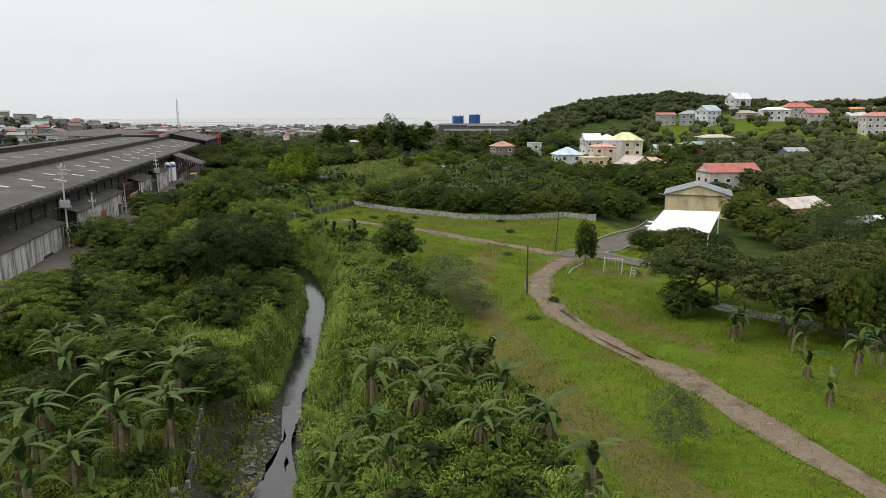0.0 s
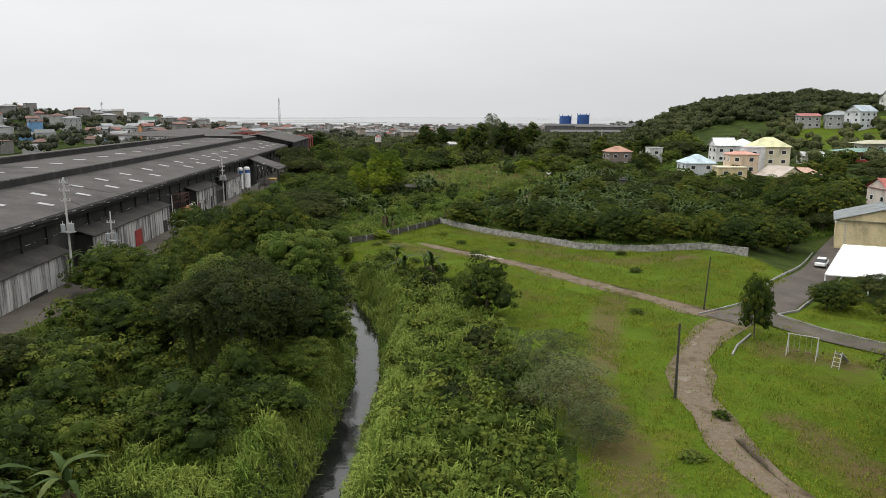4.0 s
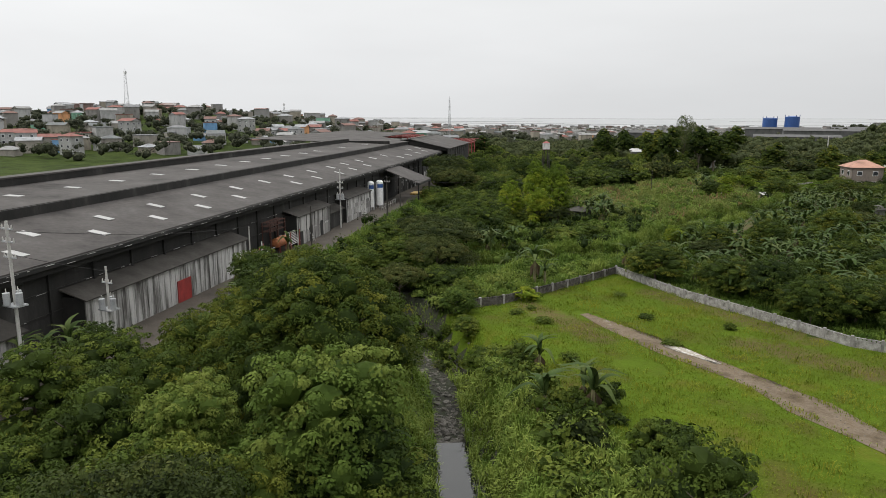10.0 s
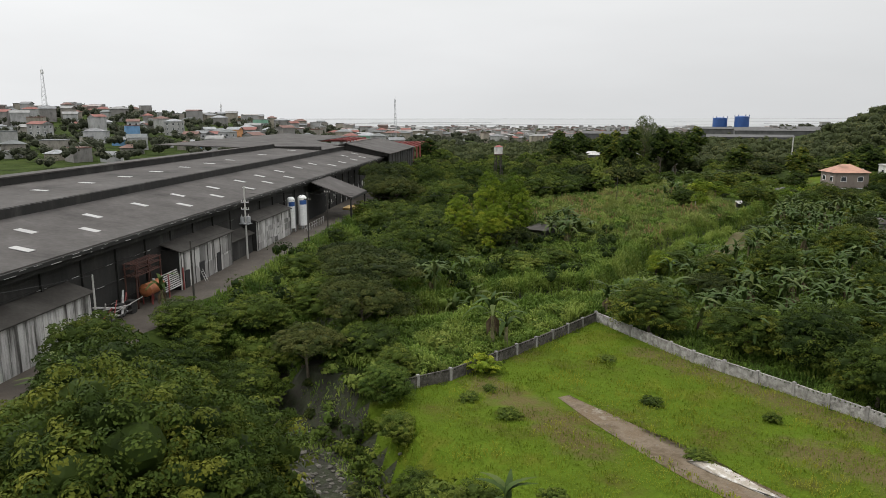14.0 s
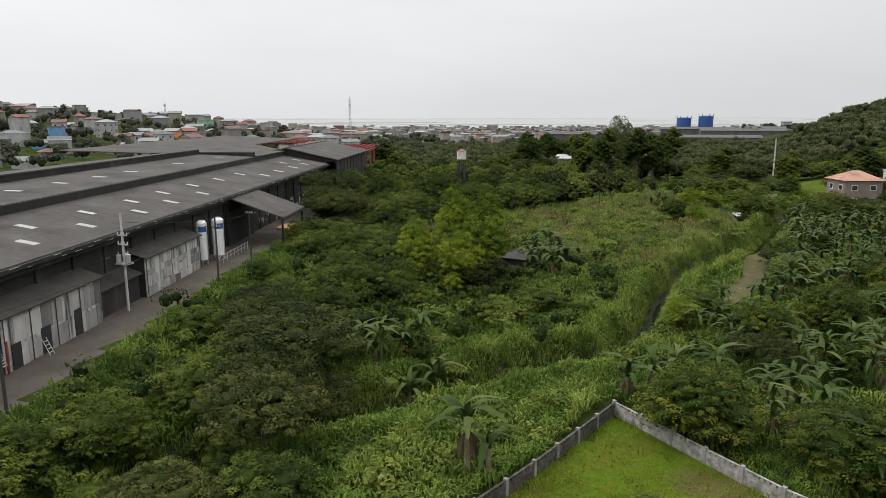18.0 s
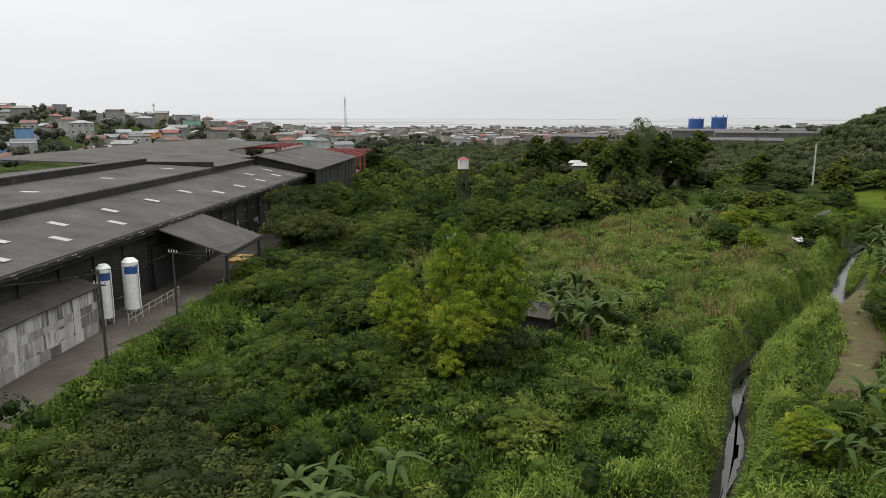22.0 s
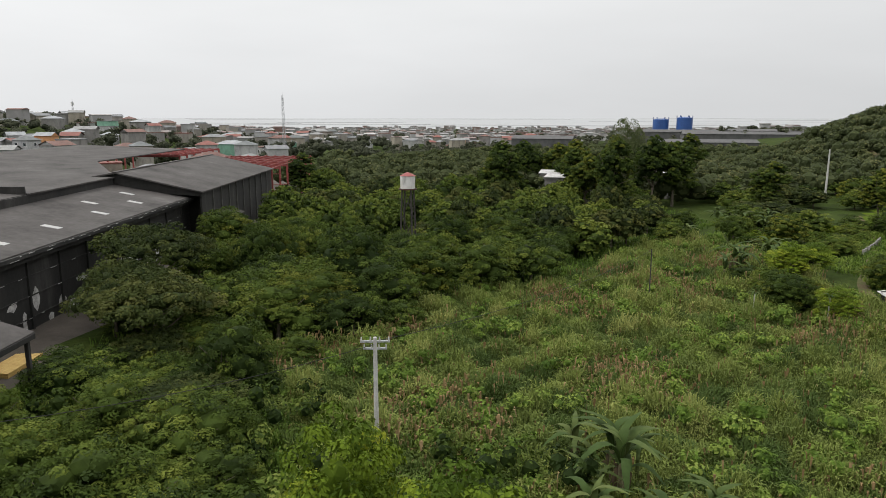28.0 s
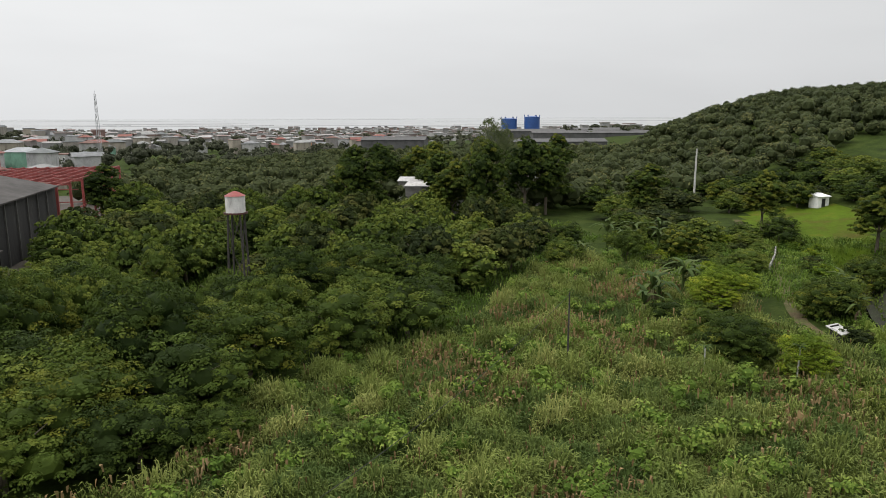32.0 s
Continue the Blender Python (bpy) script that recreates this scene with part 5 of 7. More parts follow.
group_of([("mango2", -27.5, 92, 1.0, 0.8), ("broad2", -25.8, 84, 0.9, 0.65), ("mango2", -31, 101, 1.1, 0.9), ("broad", -24.5, 76, 0.8, 0.55)])
# bushes over the creek bend and along the yard margin
group_of([("broad2", -58, 144.5, 0.9, 0.8), ("olive", -53.5, 147.5, 0.7, 0.7), ("broad", -61, 150.5, 0.9, 0.8), ("broad2", -49.5, 151.5, 0.75, 0.6), ("broad", -45, 148, 0.6, 0.5), ("vine", -43.5, 143.5, 0.4, 0.32), ("broad", -40.5, 139.5, 0.5, 0.4), ("broad2", -36, 134, 0.5, 0.42), ("broad", -30.5, 129, 0.5, 0.42), ("shrub3", -38, 152.5, 1.0, 0.8)])
group_of([("mango2", -53.5, 113, 0.95, 0.95), ("mango", -55.5, 120, 0.85, 0.9), ("broad2", -57.5, 106.5, 0.85, 0.8), ("broad", -57, 116, 0.6, 0.6), ("broad", -56, 99.5, 0.9, 0.9), ("mango2", -50.5, 105.5, 0.85, 0.85), ("olive", -47, 76, 0.7, 0.7), ("broad", -33, 66, 0.7, 0.65), ("broad2", -37, 58, 0.7, 0.6)])
# edge of the reed field and the path beyond
group_of([("lime", -20, 299, 0.9, 0.42), ("lime", -23.5, 296, 0.8, 0.4), ("broad", -30.5, 289, 0.8, 0.55), ("mango2", -25, 281, 0.7, 0.5), ("broad", -36, 338, 0.9, 0.7), ("broad", -23, 351, 0.9, 0.7), ("broad", -8, 297, 0.9, 0.65), ("broad2", -2, 288, 0.9, 0.6), ("mango", 6, 317, 1.0, 0.8), ("broad", -5, 335, 0.8, 0.5)])
# woods round the water tower
for x, y in scatter([(-112, 262), (-94, 262), (-86, 259), (-79, 262), (-72, 271), (-63, 285), (-50, 302), (-38, 332), (-44, 372), (-128, 372), (-122, 330), (-112, 290)], 7.6, 21, lambda x, y: (np.hypot(x + 82.5, y - 299) > 3.4) & (off_yard(x, y, -6.0) | (y > 325))):
    plant(rng.choice(["broad", "broad2", "broad2", "mango2", "broad"]) if y < 300 else rng.choice(["far", "far", "far2"]), x, y, rng.uniform(0.85, 1.3), rng.uniform(0.85, 1.35) * (0.78 if abs(x + 82.5) < 9 and 280 < y < 306 else 1.0), rng)
for x, y in scatter([(-92, 372), (-70, 340), (-48, 346), (-28, 372), (-30, 410), (-80, 420)], 15.0, 36):
    plant("tallwood", x, y, rng.uniform(0.8, 1.15), rng.uniform(0.8, 1.15), rng)
group_of([("tallwood", 4, 352, 0.9, 0.75), ("tallwood", 22, 340, 1.0, 0.75), ("tallwood", -14, 372, 1.0, 0.75), ("wispy", -48, 378, 1.6, 3.4), ("wispy", -45, 380, 1.3, 3.0), ("tallwood", -128, 352, 0.9, 0.7), ("tallwood", 14, 330, 0.9, 0.7)])
for x, y in scatter([(-76, 158), (-66, 158), (-55, 172), (-40, 190), (-37, 222), (-60, 222), (-86, 226), (-80, 190)], 6.0, 23, off_creek(5)):
    plant(rng.choice(["shrub", "shrub2", "shrub", "shrub3", "broad"]), x, y, rng.uniform(0.6, 1.0), rng.uniform(0.5, 0.8), rng)
for x, y in scatter([(-25, 178), (-6, 162), (28, 166), (60, 205), (60, 245), (10, 262), (-6, 262), (-18, 235), (-24, 215)], 7.5, 24, off_creek(5)):
    plant(rng.choice(["mango", "broad", "broad2", "shrub3", "olive", "mango2"]), x, y, rng.uniform(0.5, 0.95), rng.uniform(0.5, 0.85), rng)
for x, y in ((33, 246), (38, 238), (46, 238), (52, 236), (60, 240), (67, 246), (27, 252), (64, 262), (72, 270), (82, 284), (86, 296), (108, 298), (66, 232), (24, 246)):
    plant(rng.choice(["far", "far3", "far2"]), x, y, rng.uniform(0.8, 1.1), rng.uniform(0.6, 0.85), rng)
for x, y in ((-10, 164), (-6, 156.5), (-1.5, 158), (-25, 170), (-15.7, 167), (3, 172), (8, 157), (14, 160), (20, 160), (4, 156), (24, 157)):
    plant(rng.choice(["mango", "mango2"]), x, y, rng.uniform(0.75, 0.95), rng.uniform(0.65, 0.8), rng)
for x, y in scatter([(-20, 320), (50, 330), (50, 420), (-30, 420)], 9.5, 25, lambda x, y: (line_distance(x, y, [(-17, 279), (-2, 331), (4, 366)]) > 4) & ~((x > -8) & (x < 30) & (y > 325) & (y < 375))):
    plant(rng.choice(["far", "far2", "far3"]), x, y, rng.uniform(0.9, 1.3), rng.uniform(0.6, 0.9), rng)
for x, y in scatter([(50, 60), (95, 80), (110, 200), (80, 250), (66, 190), (66, 130), (56, 100)], 10.0, 26):
    plant(rng.choice(["far", "far2", "far3"]), x, y, rng.uniform(0.9, 1.3), rng.uniform(0.8, 1.1), rng)
for x, y in scatter([(-12, 30), (8, 32), (6, 46), (1, 60), (-4, 78), (-8, 100), (-16, 112), (-14, 124), (-28, 124), (-20, 112), (-15, 96), (-12, 70), (-8, 46)], 3.6, 27, off_creek(4)):
    plant(rng.choice(["shrub", "shrub2", "shrub"]), x, y, rng.uniform(0.7, 1.2), None, rng)
for x, y in ((-22.8, 150.7), (-18.9, 142.4), (-22.7, 124.2), (4.6, 111.6), (4.3, 145.6), (6, 133.7), (-27, 133), (-24, 128.5), (-37, 146), (-36, 148.5), (-14, 150.5), (-20, 121), (-30, 131), (9, 83), (6, 76), (-33, 144), (-28, 160)):
    plant(rng.choice(["shrub", "shrub"]), x, y, rng.uniform(0.4, 0.65), rng.uniform(0.25, 0.4), rng)


for x, y in scatter([(-106, 236), (-84, 214), (-68, 212), (-64, 226), (-76, 238), (-84, 248), (-94, 262), (-108, 262)], 5.6, 28, lambda x, y: off_yard(x, y, -7.5)):
    plant(rng.choice(["broad", "broad2", "shrub", "olive"]), x, y, rng.uniform(0.7, 1.05), rng.uniform(0.6, 0.9), rng)
for x, y in scatter([(-14, 264), (16, 262), (30, 320), (-4, 345), (-26, 345), (-28, 320), (-16, 296)], 5.0, 29, lambda x, y: (line_distance(x, y, CREEK) > 3.5) & (line_distance(x, y, [(-17, 271), (-16, 292), (-2, 331), (4, 366)]) > 2.5)):
    plant(rng.choice(["shrub", "shrub2", "shrub3", "broad", "shrub"]), x, y, rng.uniform(0.7, 1.1), rng.uniform(0.6, 0.9), rng)
for x, y in scatter([(-50, 132), (-40, 133), (-43, 141), (-50, 150), (-56, 160), (-66, 158), (-66, 142), (-58, 136)], 2.6, 30, off_creek(1.6)):
    plant(rng.choice(["shrub", "shrub2"]), x, y, rng.uniform(0.3, 0.7), rng.uniform(0.25, 0.6), rng)


for x, y in scatter([(-46, 30), (-20, 30), (-17, 44), (-21, 60), (-24, 70), (-46, 70)], 3.6, 37, off_creek(4.5)):
    if rng.random() < 0.75:
        plant(rng.choice(["shrub", "shrub2", "shrub", "broad"]), x, y, rng.uniform(0.6, 1.1), rng.uniform(0.5, 0.9), rng)


def wood_stuff(name, places, each, size, seed, mat, label, high=(3.5, 7.0), wide=(2.6, 4.8), core=0.46):
    """Far woods: many crowns in one mesh."""
    rng = np.random.default_rng(seed)
    xy = np.array(places)
    n = len(xy)
    z, r, h = land(xy[:, 0], xy[:, 1]), rng.uniform(*wide, n), rng.uniform(*high, n)
    k = 4
    c = np.repeat(np.c_[xy, z], k, 0) + rng.normal(size=(n * k, 3)) * np.repeat(r, k)[:, None] * (0.42, 0.42, 0)
    c[:, 2] += np.repeat(h, k) * rng.uniform(0.4, 0.78, n * k)
    rad = np.repeat(r, k) * rng.uniform(0.42, 0.72, n * k)
    v, q = sprays(rng, c, rad, each, size)
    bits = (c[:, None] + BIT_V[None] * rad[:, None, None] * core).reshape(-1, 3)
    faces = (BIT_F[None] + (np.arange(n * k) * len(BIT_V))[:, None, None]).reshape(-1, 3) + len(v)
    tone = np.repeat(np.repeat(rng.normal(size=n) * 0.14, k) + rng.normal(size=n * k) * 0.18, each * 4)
    # the inner balls are coloured darker, as shade painted inside each crown
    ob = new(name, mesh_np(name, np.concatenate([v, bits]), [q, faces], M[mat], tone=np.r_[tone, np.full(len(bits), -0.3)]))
    return tagged(ob, label, "woods", kind="stuff")


wood_stuff("hill_woods", scatter([(36, 480), (70, 440), (150, 445), (260, 470), (300, 640), (200, 680), (60, 660), (34, 590)], 6.2, 31, lambda x, y: np.hypot((x - 36) / 1.6, y - 474) > 9), 36, 0.6, 31, "hillwood", "wooded green hill with dense scrub", (2.0, 5.0), (2.4, 4.4), 0.8)
wood_stuff("far_woods", scatter([(-150, 372), (-40, 372), (40, 420), (90, 450), (100, 490), (40, 560), (-10, 620), (-130, 620), (-160, 500)], 7.0, 32), 30, 0.7, 32, "hillwood", "far woods behind the warehouse", (3.5, 8.0), core=0.78)
wood_stuff("shore_woods", scatter([(-1100, 900), (-700, 700), (-30, 700), (60, 720), (300, 860), (420, 1500), (-1100, 1500)], 26.0, 33), 12, 2.0, 33, "hazy_farwood", "belt of trees towards the shore", (3, 7))
wood_stuff("town_trees", scatter([(-620, 300), (-260, 260), (-200, 420), (-130, 700), (-600, 800), (-680, 500)], 15.0, 34), 26, 0.85, 34, "hazy_farwood", "scattered trees between town houses", (3, 8), core=0.7)
wood_stuff("slope_woods", scatter([(60, 280), (120, 280), (210, 300), (330, 420), (330, 470), (150, 470), (80, 420), (50, 330)], 12.5, 35, lambda x, y: ~inside(x, y, [(150, 300), (240, 290), (270, 350), (200, 372), (165, 350)]) & ~inside(x, y, [(95, 330), (130, 330), (190, 420), (120, 440), (90, 400)])), 40, 0.6, 35, "hillwood", "trees on the village hillside", (3, 7), core=0.75)


# ---- banana plants ----
def banana_leaf(seed, length=2.3, width=0.5):
    """One arched leaf with a folded midrib and torn edges."""
    rng = np.random.default_rng(seed)
    t = np.linspace(0, 1, 9)
    spine = np.stack([length * (t * 0.8), 0 * t, length * (0.85 * t - 1.05 * t**2.4)], -1)
    w = width / 2 * np.clip(np.sin(np.pi * np.clip(t * 0.93 + 0.05, 0, 1)) ** 0.6, 0.06, 1)
    tear = rng.uniform(0.72, 1.1, (9, 2))
    left = spine + np.stack([0 * t, w * tear[:, 0], -0.16 * w], -1)
    right = spine - np.stack([0 * t, w * tear[:, 1], 0.16 * w], -1)
    v = np.concatenate([left, spine, right])
    k = np.arange(8)
    f = np.concatenate([np.stack([k, k + 9, k + 10, k + 1], -1), np.stack([k + 9, k + 18, k + 19, k + 10], -1)])
    return mesh_np("leaf", v, [f], M["leaf_banana"], True)


LEAVES = [banana_leaf(k, 2.5 + 0.3 * (k % 2), 0.36 + 0.06 * k) for k in range(3)]
M["stem"] = material("banana_stem", ((0.07, 0.06, 0.03), (0.14, 0.13, 0.06), (0.20, 0.17, 0.10)), 1.5, 0.9)
M["deadleaf"] = material("dry_banana_leaf", ((0.045, 0.030, 0.016), (0.110, 0.078, 0.042)), 1.5, 0.95)


def banana_kind(seed, label, stems=1):
    t = tagged(new("banana_plant"), label, "banana plant", "banana plants")
    rng = random.Random(seed)
    for k in range(stems):
        ox, oy = (0, 0) if not k else (rng.uniform(-1.1, 1.1), rng.uniform(-1.1, 1.1))
        h = rng.uniform(1.5, 2.3) * (1 if not k else 0.75)
        part("pseudostem", tubed((ox, oy, -0.3), (ox, oy, h), 0.15, 0.09, 8), M["stem"], t)
        for j in range(8 if not k else 6):
            o = part("leaf", LEAVES[j % 3], None, t)
            s = rng.uniform(0.75, 1.1) * (1 if not k else 0.8)
            o.matrix_local = Matrix.Translation((ox, oy, h - 0.1)) @ Matrix.Rotation(j * 2.4 + rng.uniform(-0.3, 0.3), 4, "Z") @ Matrix.Rotation(rng.uniform(-1.15, -0.1), 4, "Y") @ Matrix.Diagonal((s, s, s, 1))
        if k == 0:
            bm = bmesh.new()
            for j in range(4):
                a = j * 1.6 + 0.5
                poly(bm, (0.1 * math.cos(a), 0.1 * math.sin(a), h - 0.1), (0.45 * math.cos(a), 0.45 * math.sin(a), h - 0.5), (0.5 * math.cos(a + 0.35), 0.5 * math.sin(a + 0.35), h - 1.3), (0.2 * math.cos(a + 0.3), 0.2 * math.sin(a + 0.3), h - 1.0))
            part("dry_leaves", bm, M["deadleaf"], t, "brown hanging dry leaves")
    return t


BANANAS = [banana_kind(1, "banana plant with long arched green leaves"), banana_kind(2, "banana clump with ragged green leaves", 2), banana_kind(3, "young banana plant with upright leaves")]
planted = set()


def banana(x, y, scale):
    k = rng.randrange(3)
    m = Matrix.Translation((x, y, ground(x, y))) @ Matrix.Rotation(rng.uniform(0, 6.28), 4, "Z") @ Matrix.Scale(scale, 4)
    o = BANANAS[k] if k not in planted else copy_thing(BANANAS[k], Matrix())
    planted.add(k)
    o.matrix_basis = m


def banana_grove(rows, low=1.0, high=1.35):
    for x, y in rows:
        banana(x, y, rng.uniform(low, high))


banana_grove([(-31.4, 57.8), (-27.7, 53.8), (-28, 48.9), (-23, 50.3), (-27.8, 39.7), (-23.7, 37.1), (-22.8, 41), (-20.5, 43), (-25.8, 35.7), (-33, 52), (-30, 44), (-25.5, 57), (-29.5, 61)], 1.1, 1.5)
banana_grove([(-7.3, 54.7), (-6.9, 43.3), (-5.3, 39.6), (4.0, 45.8), (4.8, 44.8), (0.2, 42.9), (6.6, 37.5), (-0.8, 56.4), (1.1, 57.8), (-9, 41), (-4, 47)], 0.95, 1.3)
banana_grove([(-8, 50), (-3, 53), (2, 50), (-10, 46), (-26, 46), (-24, 54), (-36, 56), (-34, 60), (-38, 61), (-22, 46)], 1.0, 1.4)
banana_grove([(25.3, 68.7), (27.6, 57.7), (32.5, 59.3), (27.1, 52.7), (35.6, 62.3), (45, 140), (26.2, 69.4), (30, 66)], 0.9, 1.2)
banana_grove([(-28.4, 128), (-24.9, 118.5), (-21.8, 120.8), (-23, 122.6), (-61.3, 127.5), (-60, 124), (-62.8, 103.2), (-62.4, 130), (-61, 106)], 1.1, 1.5)
banana_grove([(-53, 176), (-51, 178), (-48.7, 173.5), (-53.5, 179), (-39.2, 159.1), (-47.3, 222), (-43.5, 216), (-46, 227), (-43.3, 221), (-49, 231.5), (-45.4, 220), (-75.6, 153), (-46.6, 229), (-31.5, 293), (-33, 290.5), (-30, 296)], 1.1, 1.6)
banana_grove([(-28.5, 177.7), (-30.4, 175.6), (-26.5, 178.5), (-21.7, 190.6), (-19.1, 197.4), (-23.2, 180.4), (-17.8, 178.2), (-14.7, 184.6), (-7.2, 203.5), (-12.1, 212.2), (-13.1, 225.1), (-11.5, 168.1), (-15, 165.8), (-19.8, 172), (-7.4, 176.1)], 1.0, 1.5)
for x, y in scatter([(-24, 178), (-5, 160), (14, 164), (22, 200), (10, 250), (-6, 262), (-16, 240), (-22, 215)], 5.4, 51, off_creek(6)):
    if rng.random() < 0.7:
        banana(x, y, rng.uniform(1.0, 1.5))
for x, y in scatter([(-12, 262), (14, 262), (18, 300), (0, 312), (-10, 300)], 5.5, 52, off_creek(4)):
    banana(x, y, rng.uniform(1.0, 1.5))


def blades(name, ring, per_m2, height, width, seed, mat, label, keep=None, bend=1.1, category="grass", waves=0.3, length=0.8, mound=1.9):
    """A stand of bent blades in one mesh."""
    rng = np.random.default_rng(seed)
    xs, ys = [p[0] for p in ring], [p[1] for p in ring]
    n = int((max(xs) - min(xs)) * (max(ys) - min(ys)) * per_m2)
    x, y = rng.uniform(min(xs), max(xs), n), rng.uniform(min(ys), max(ys), n)
    ok = inside(x, y, list(ring))
    if keep is not None:
        ok &= keep(x, y)
    x, y = x[ok], y[ok]
    n = len(x)
    patch, shade = np.ones(n), np.zeros(n)
    a = rng.uniform(0, 6.283, n)
    if mound:
        gx0, gy0 = np.floor(x / mound), np.floor(y / mound)
        near = np.full(n, 9.0)
        tall, ax, ay = np.ones(n), np.zeros(n), np.zeros(n)
        for i in (-1, 0, 1):
            for j in (-1, 0, 1):
                u, v = gx0 + i, gy0 + j
                r1 = np.modf(np.abs(np.sin(u * 12.99 + v * 78.23 + seed) * 4375.5))[0]
                r2 = np.modf(np.abs(np.sin(u * 39.35 + v * 11.14 + seed) * 2351.7))[0]
                mx0, my0 = (u + r1) * mound, (v + r2) * mound
                dist = np.hypot(x - mx0, y - my0) / mound
                hit = dist < near
                near = np.where(hit, dist, near)
                shade = np.where(hit, (r1 + r2 - 1) * 0.55, shade)
                tall, ax, ay = np.where(hit, 0.72 + 0.5 * r1 * r2 + 0.2 * r2, tall), np.where(hit, x - mx0, ax), np.where(hit, y - my0, ay)
        patch = tall * np.clip(1.08 - 0.75 * near**2, 0.35, 1.1)
        a = np.arctan2(ay, ax) + rng.normal(size=n) * 0.9
    patch = patch * (0.9 + waves * np.sin(x * 0.55 + 2 * np.sin(y * 0.21)) * np.sin(y * 0.47 + np.sin(x * 0.3)) + 0.5 * waves * np.sin(x * 1.3 + y) * np.sin(y * 1.7 - x * 0.4))
    h = height * (rng.uniform(0.45, 1.2, n) if not mound else rng.uniform(0.75, 1.12, n)) * patch
    d = np.stack([np.cos(a), np.sin(a), 0 * a], -1)
    side = np.stack([-np.sin(a), np.cos(a), 0 * a], -1) * (width * rng.uniform(0.6, 1.4, n) / 2)[:, None]
    p = np.stack([x, y, land(x, y)], -1)
    up = np.array([0, 0, 1.0])
    lean = rng.uniform(0.25, 1.0, n)[:, None] * bend
    reach = np.minimum(h, length * rng.uniform(0.7, 1.3, n))
    foot = p + up * ((h - reach) * rng.uniform(0.3, 1.0, n))[:, None]
    mid = foot + up * (reach * 0.75)[:, None] + d * lean * (reach * 0.4)[:, None]
    tip = foot + up * (reach * rng.uniform(0.45, 0.95, n))[:, None] + d * lean * reach[:, None]
    v = np.stack([foot - side * 0.5, foot + side * 0.5, mid + side, mid - side, tip], 1).reshape(-1, 3)
    b = np.arange(n)[:, None] * 5
    ob = new(name, mesh_np(name, v, [b + (0, 1, 2, 3), b + (3, 2, 4)], M[mat], tone=np.repeat(shade, 5)))
    return tagged(ob, label, category, kind="stuff")


FIELD = [(-66, 226), (-50, 220), (-31, 221), (-24.5, 242), (-15, 262), (-16, 280), (-22, 296), (-30, 322), (-40, 322), (-46, 308), (-52, 288), (-58, 280), (-66, 274), (-71, 262), (-71, 252), (-80, 246), (-78, 238)]
blades("reed_field", FIELD, 58, 2.4, 0.085, 41, "fieldreed", "tall green reed grass covering the field", off_creek(1.3), mound=2.7, length=0.75)
blades("dry_plumes", FIELD, 6.0, 2.75, 0.20, 42, "plume", "dry tan reed plumes in the field", bend=0.6, length=0.7, keep=lambda x, y: (line_distance(x, y, CREEK) > 3) & (np.sin(x * 0.21 + 1 + np.sin(y * 0.11)) * np.sin(y * 0.17 + 0.7 * np.sin(x * 0.13)) + 0.35 * np.sin(x * 0.7 + y * 0.5) * np.sin(y * 0.9) > 0.42))
blades("scattered_plumes", FIELD, 0.8, 2.7, 0.16, 55, "plume", "single dry reed plumes above the green reeds", bend=0.4, length=1.0, keep=off_creek(2.5))
blades("bank_reeds", [(-36, 60), (-24, 62), (-16, 60), (-12, 32), (8, 34), (4, 50), (-2, 70), (-7, 96), (-18, 116), (-34, 132), (-44, 132), (-38, 118), (-33, 104), (-30, 84)], 42, 2.0, 0.085, 43, "reed", "tall reeds on the creek banks", off_creek(1.3))
blades("near_weeds", [(-44, 30), (-20, 30), (-16, 44), (-20, 62), (-44, 66)], 20, 1.1, 0.08, 47, "leaf_broad", "weeds beside the old creek wall", off_creek(3.2))
THICKET = [(-80, 156), (-66, 146), (-60, 150), (-56, 163), (-46, 176), (-38, 186), (-34, 196), (-32, 222), (-40, 226), (-64, 232), (-82, 244), (-96, 240), (-92, 226), (-86, 180)]
wood_stuff("thicket_bushes", scatter(THICKET, 4.4, 57, lambda x, y: off_yard(x, y, -9.5) & (line_distance(x, y, CREEK) > 3) & (np.sin(x * 0.35 + 1) * np.sin(y * 0.28) > -0.45)), 38, 0.26, 57, "leaf_mango", "tangle of leafy bushes between yard and creek", (1.8, 5.0), (1.3, 2.5))
wood_stuff("slope_bushes", scatter([(-62, 60), (-30, 60), (-33, 100), (-43, 131), (-58, 136), (-66, 126), (-62, 100)], 3.2, 68, lambda x, y: off_yard(x, y, -8.5) & (line_distance(x, y, CREEK) > 4)), 34, 0.26, 68, "leaf_mango", "leafy undergrowth below the big trees", (1.2, 3.2), (1.2, 2.2))
wood_stuff("vine_tangle", scatter(THICKET, 6.0, 58, lambda x, y: off_yard(x, y, -9.0) & (line_distance(x, y, CREEK) > 2.5)), 44, 0.24, 58, "leaf_vine", "bright vines climbing over the bushes", (1.4, 3.4), (1.2, 2.2))
wood_stuff("bank_bushes", scatter([(-12, 36), (4, 36), (0, 56), (-5, 74), (-9, 98), (-20, 116), (-27, 124), (-24, 112), (-18, 96), (-14, 74), (-11, 56)], 2.7, 59, off_creek(3.2)), 34, 0.30, 59, "leaf_broad", "leafy bushes on the creek bank", (1.0, 2.8), (1.0, 1.9))
wood_stuff("field_weeds", scatter(FIELD, 3.4, 60, lambda x, y: (line_distance(x, y, CREEK) > 2.5) & (np.sin(x * 0.3) * np.sin(y * 0.24 + 2) > -0.1)), 36, 0.22, 60, "reed", "leafy weed mounds in the reed field", (1.8, 3.0), (0.9, 1.7))
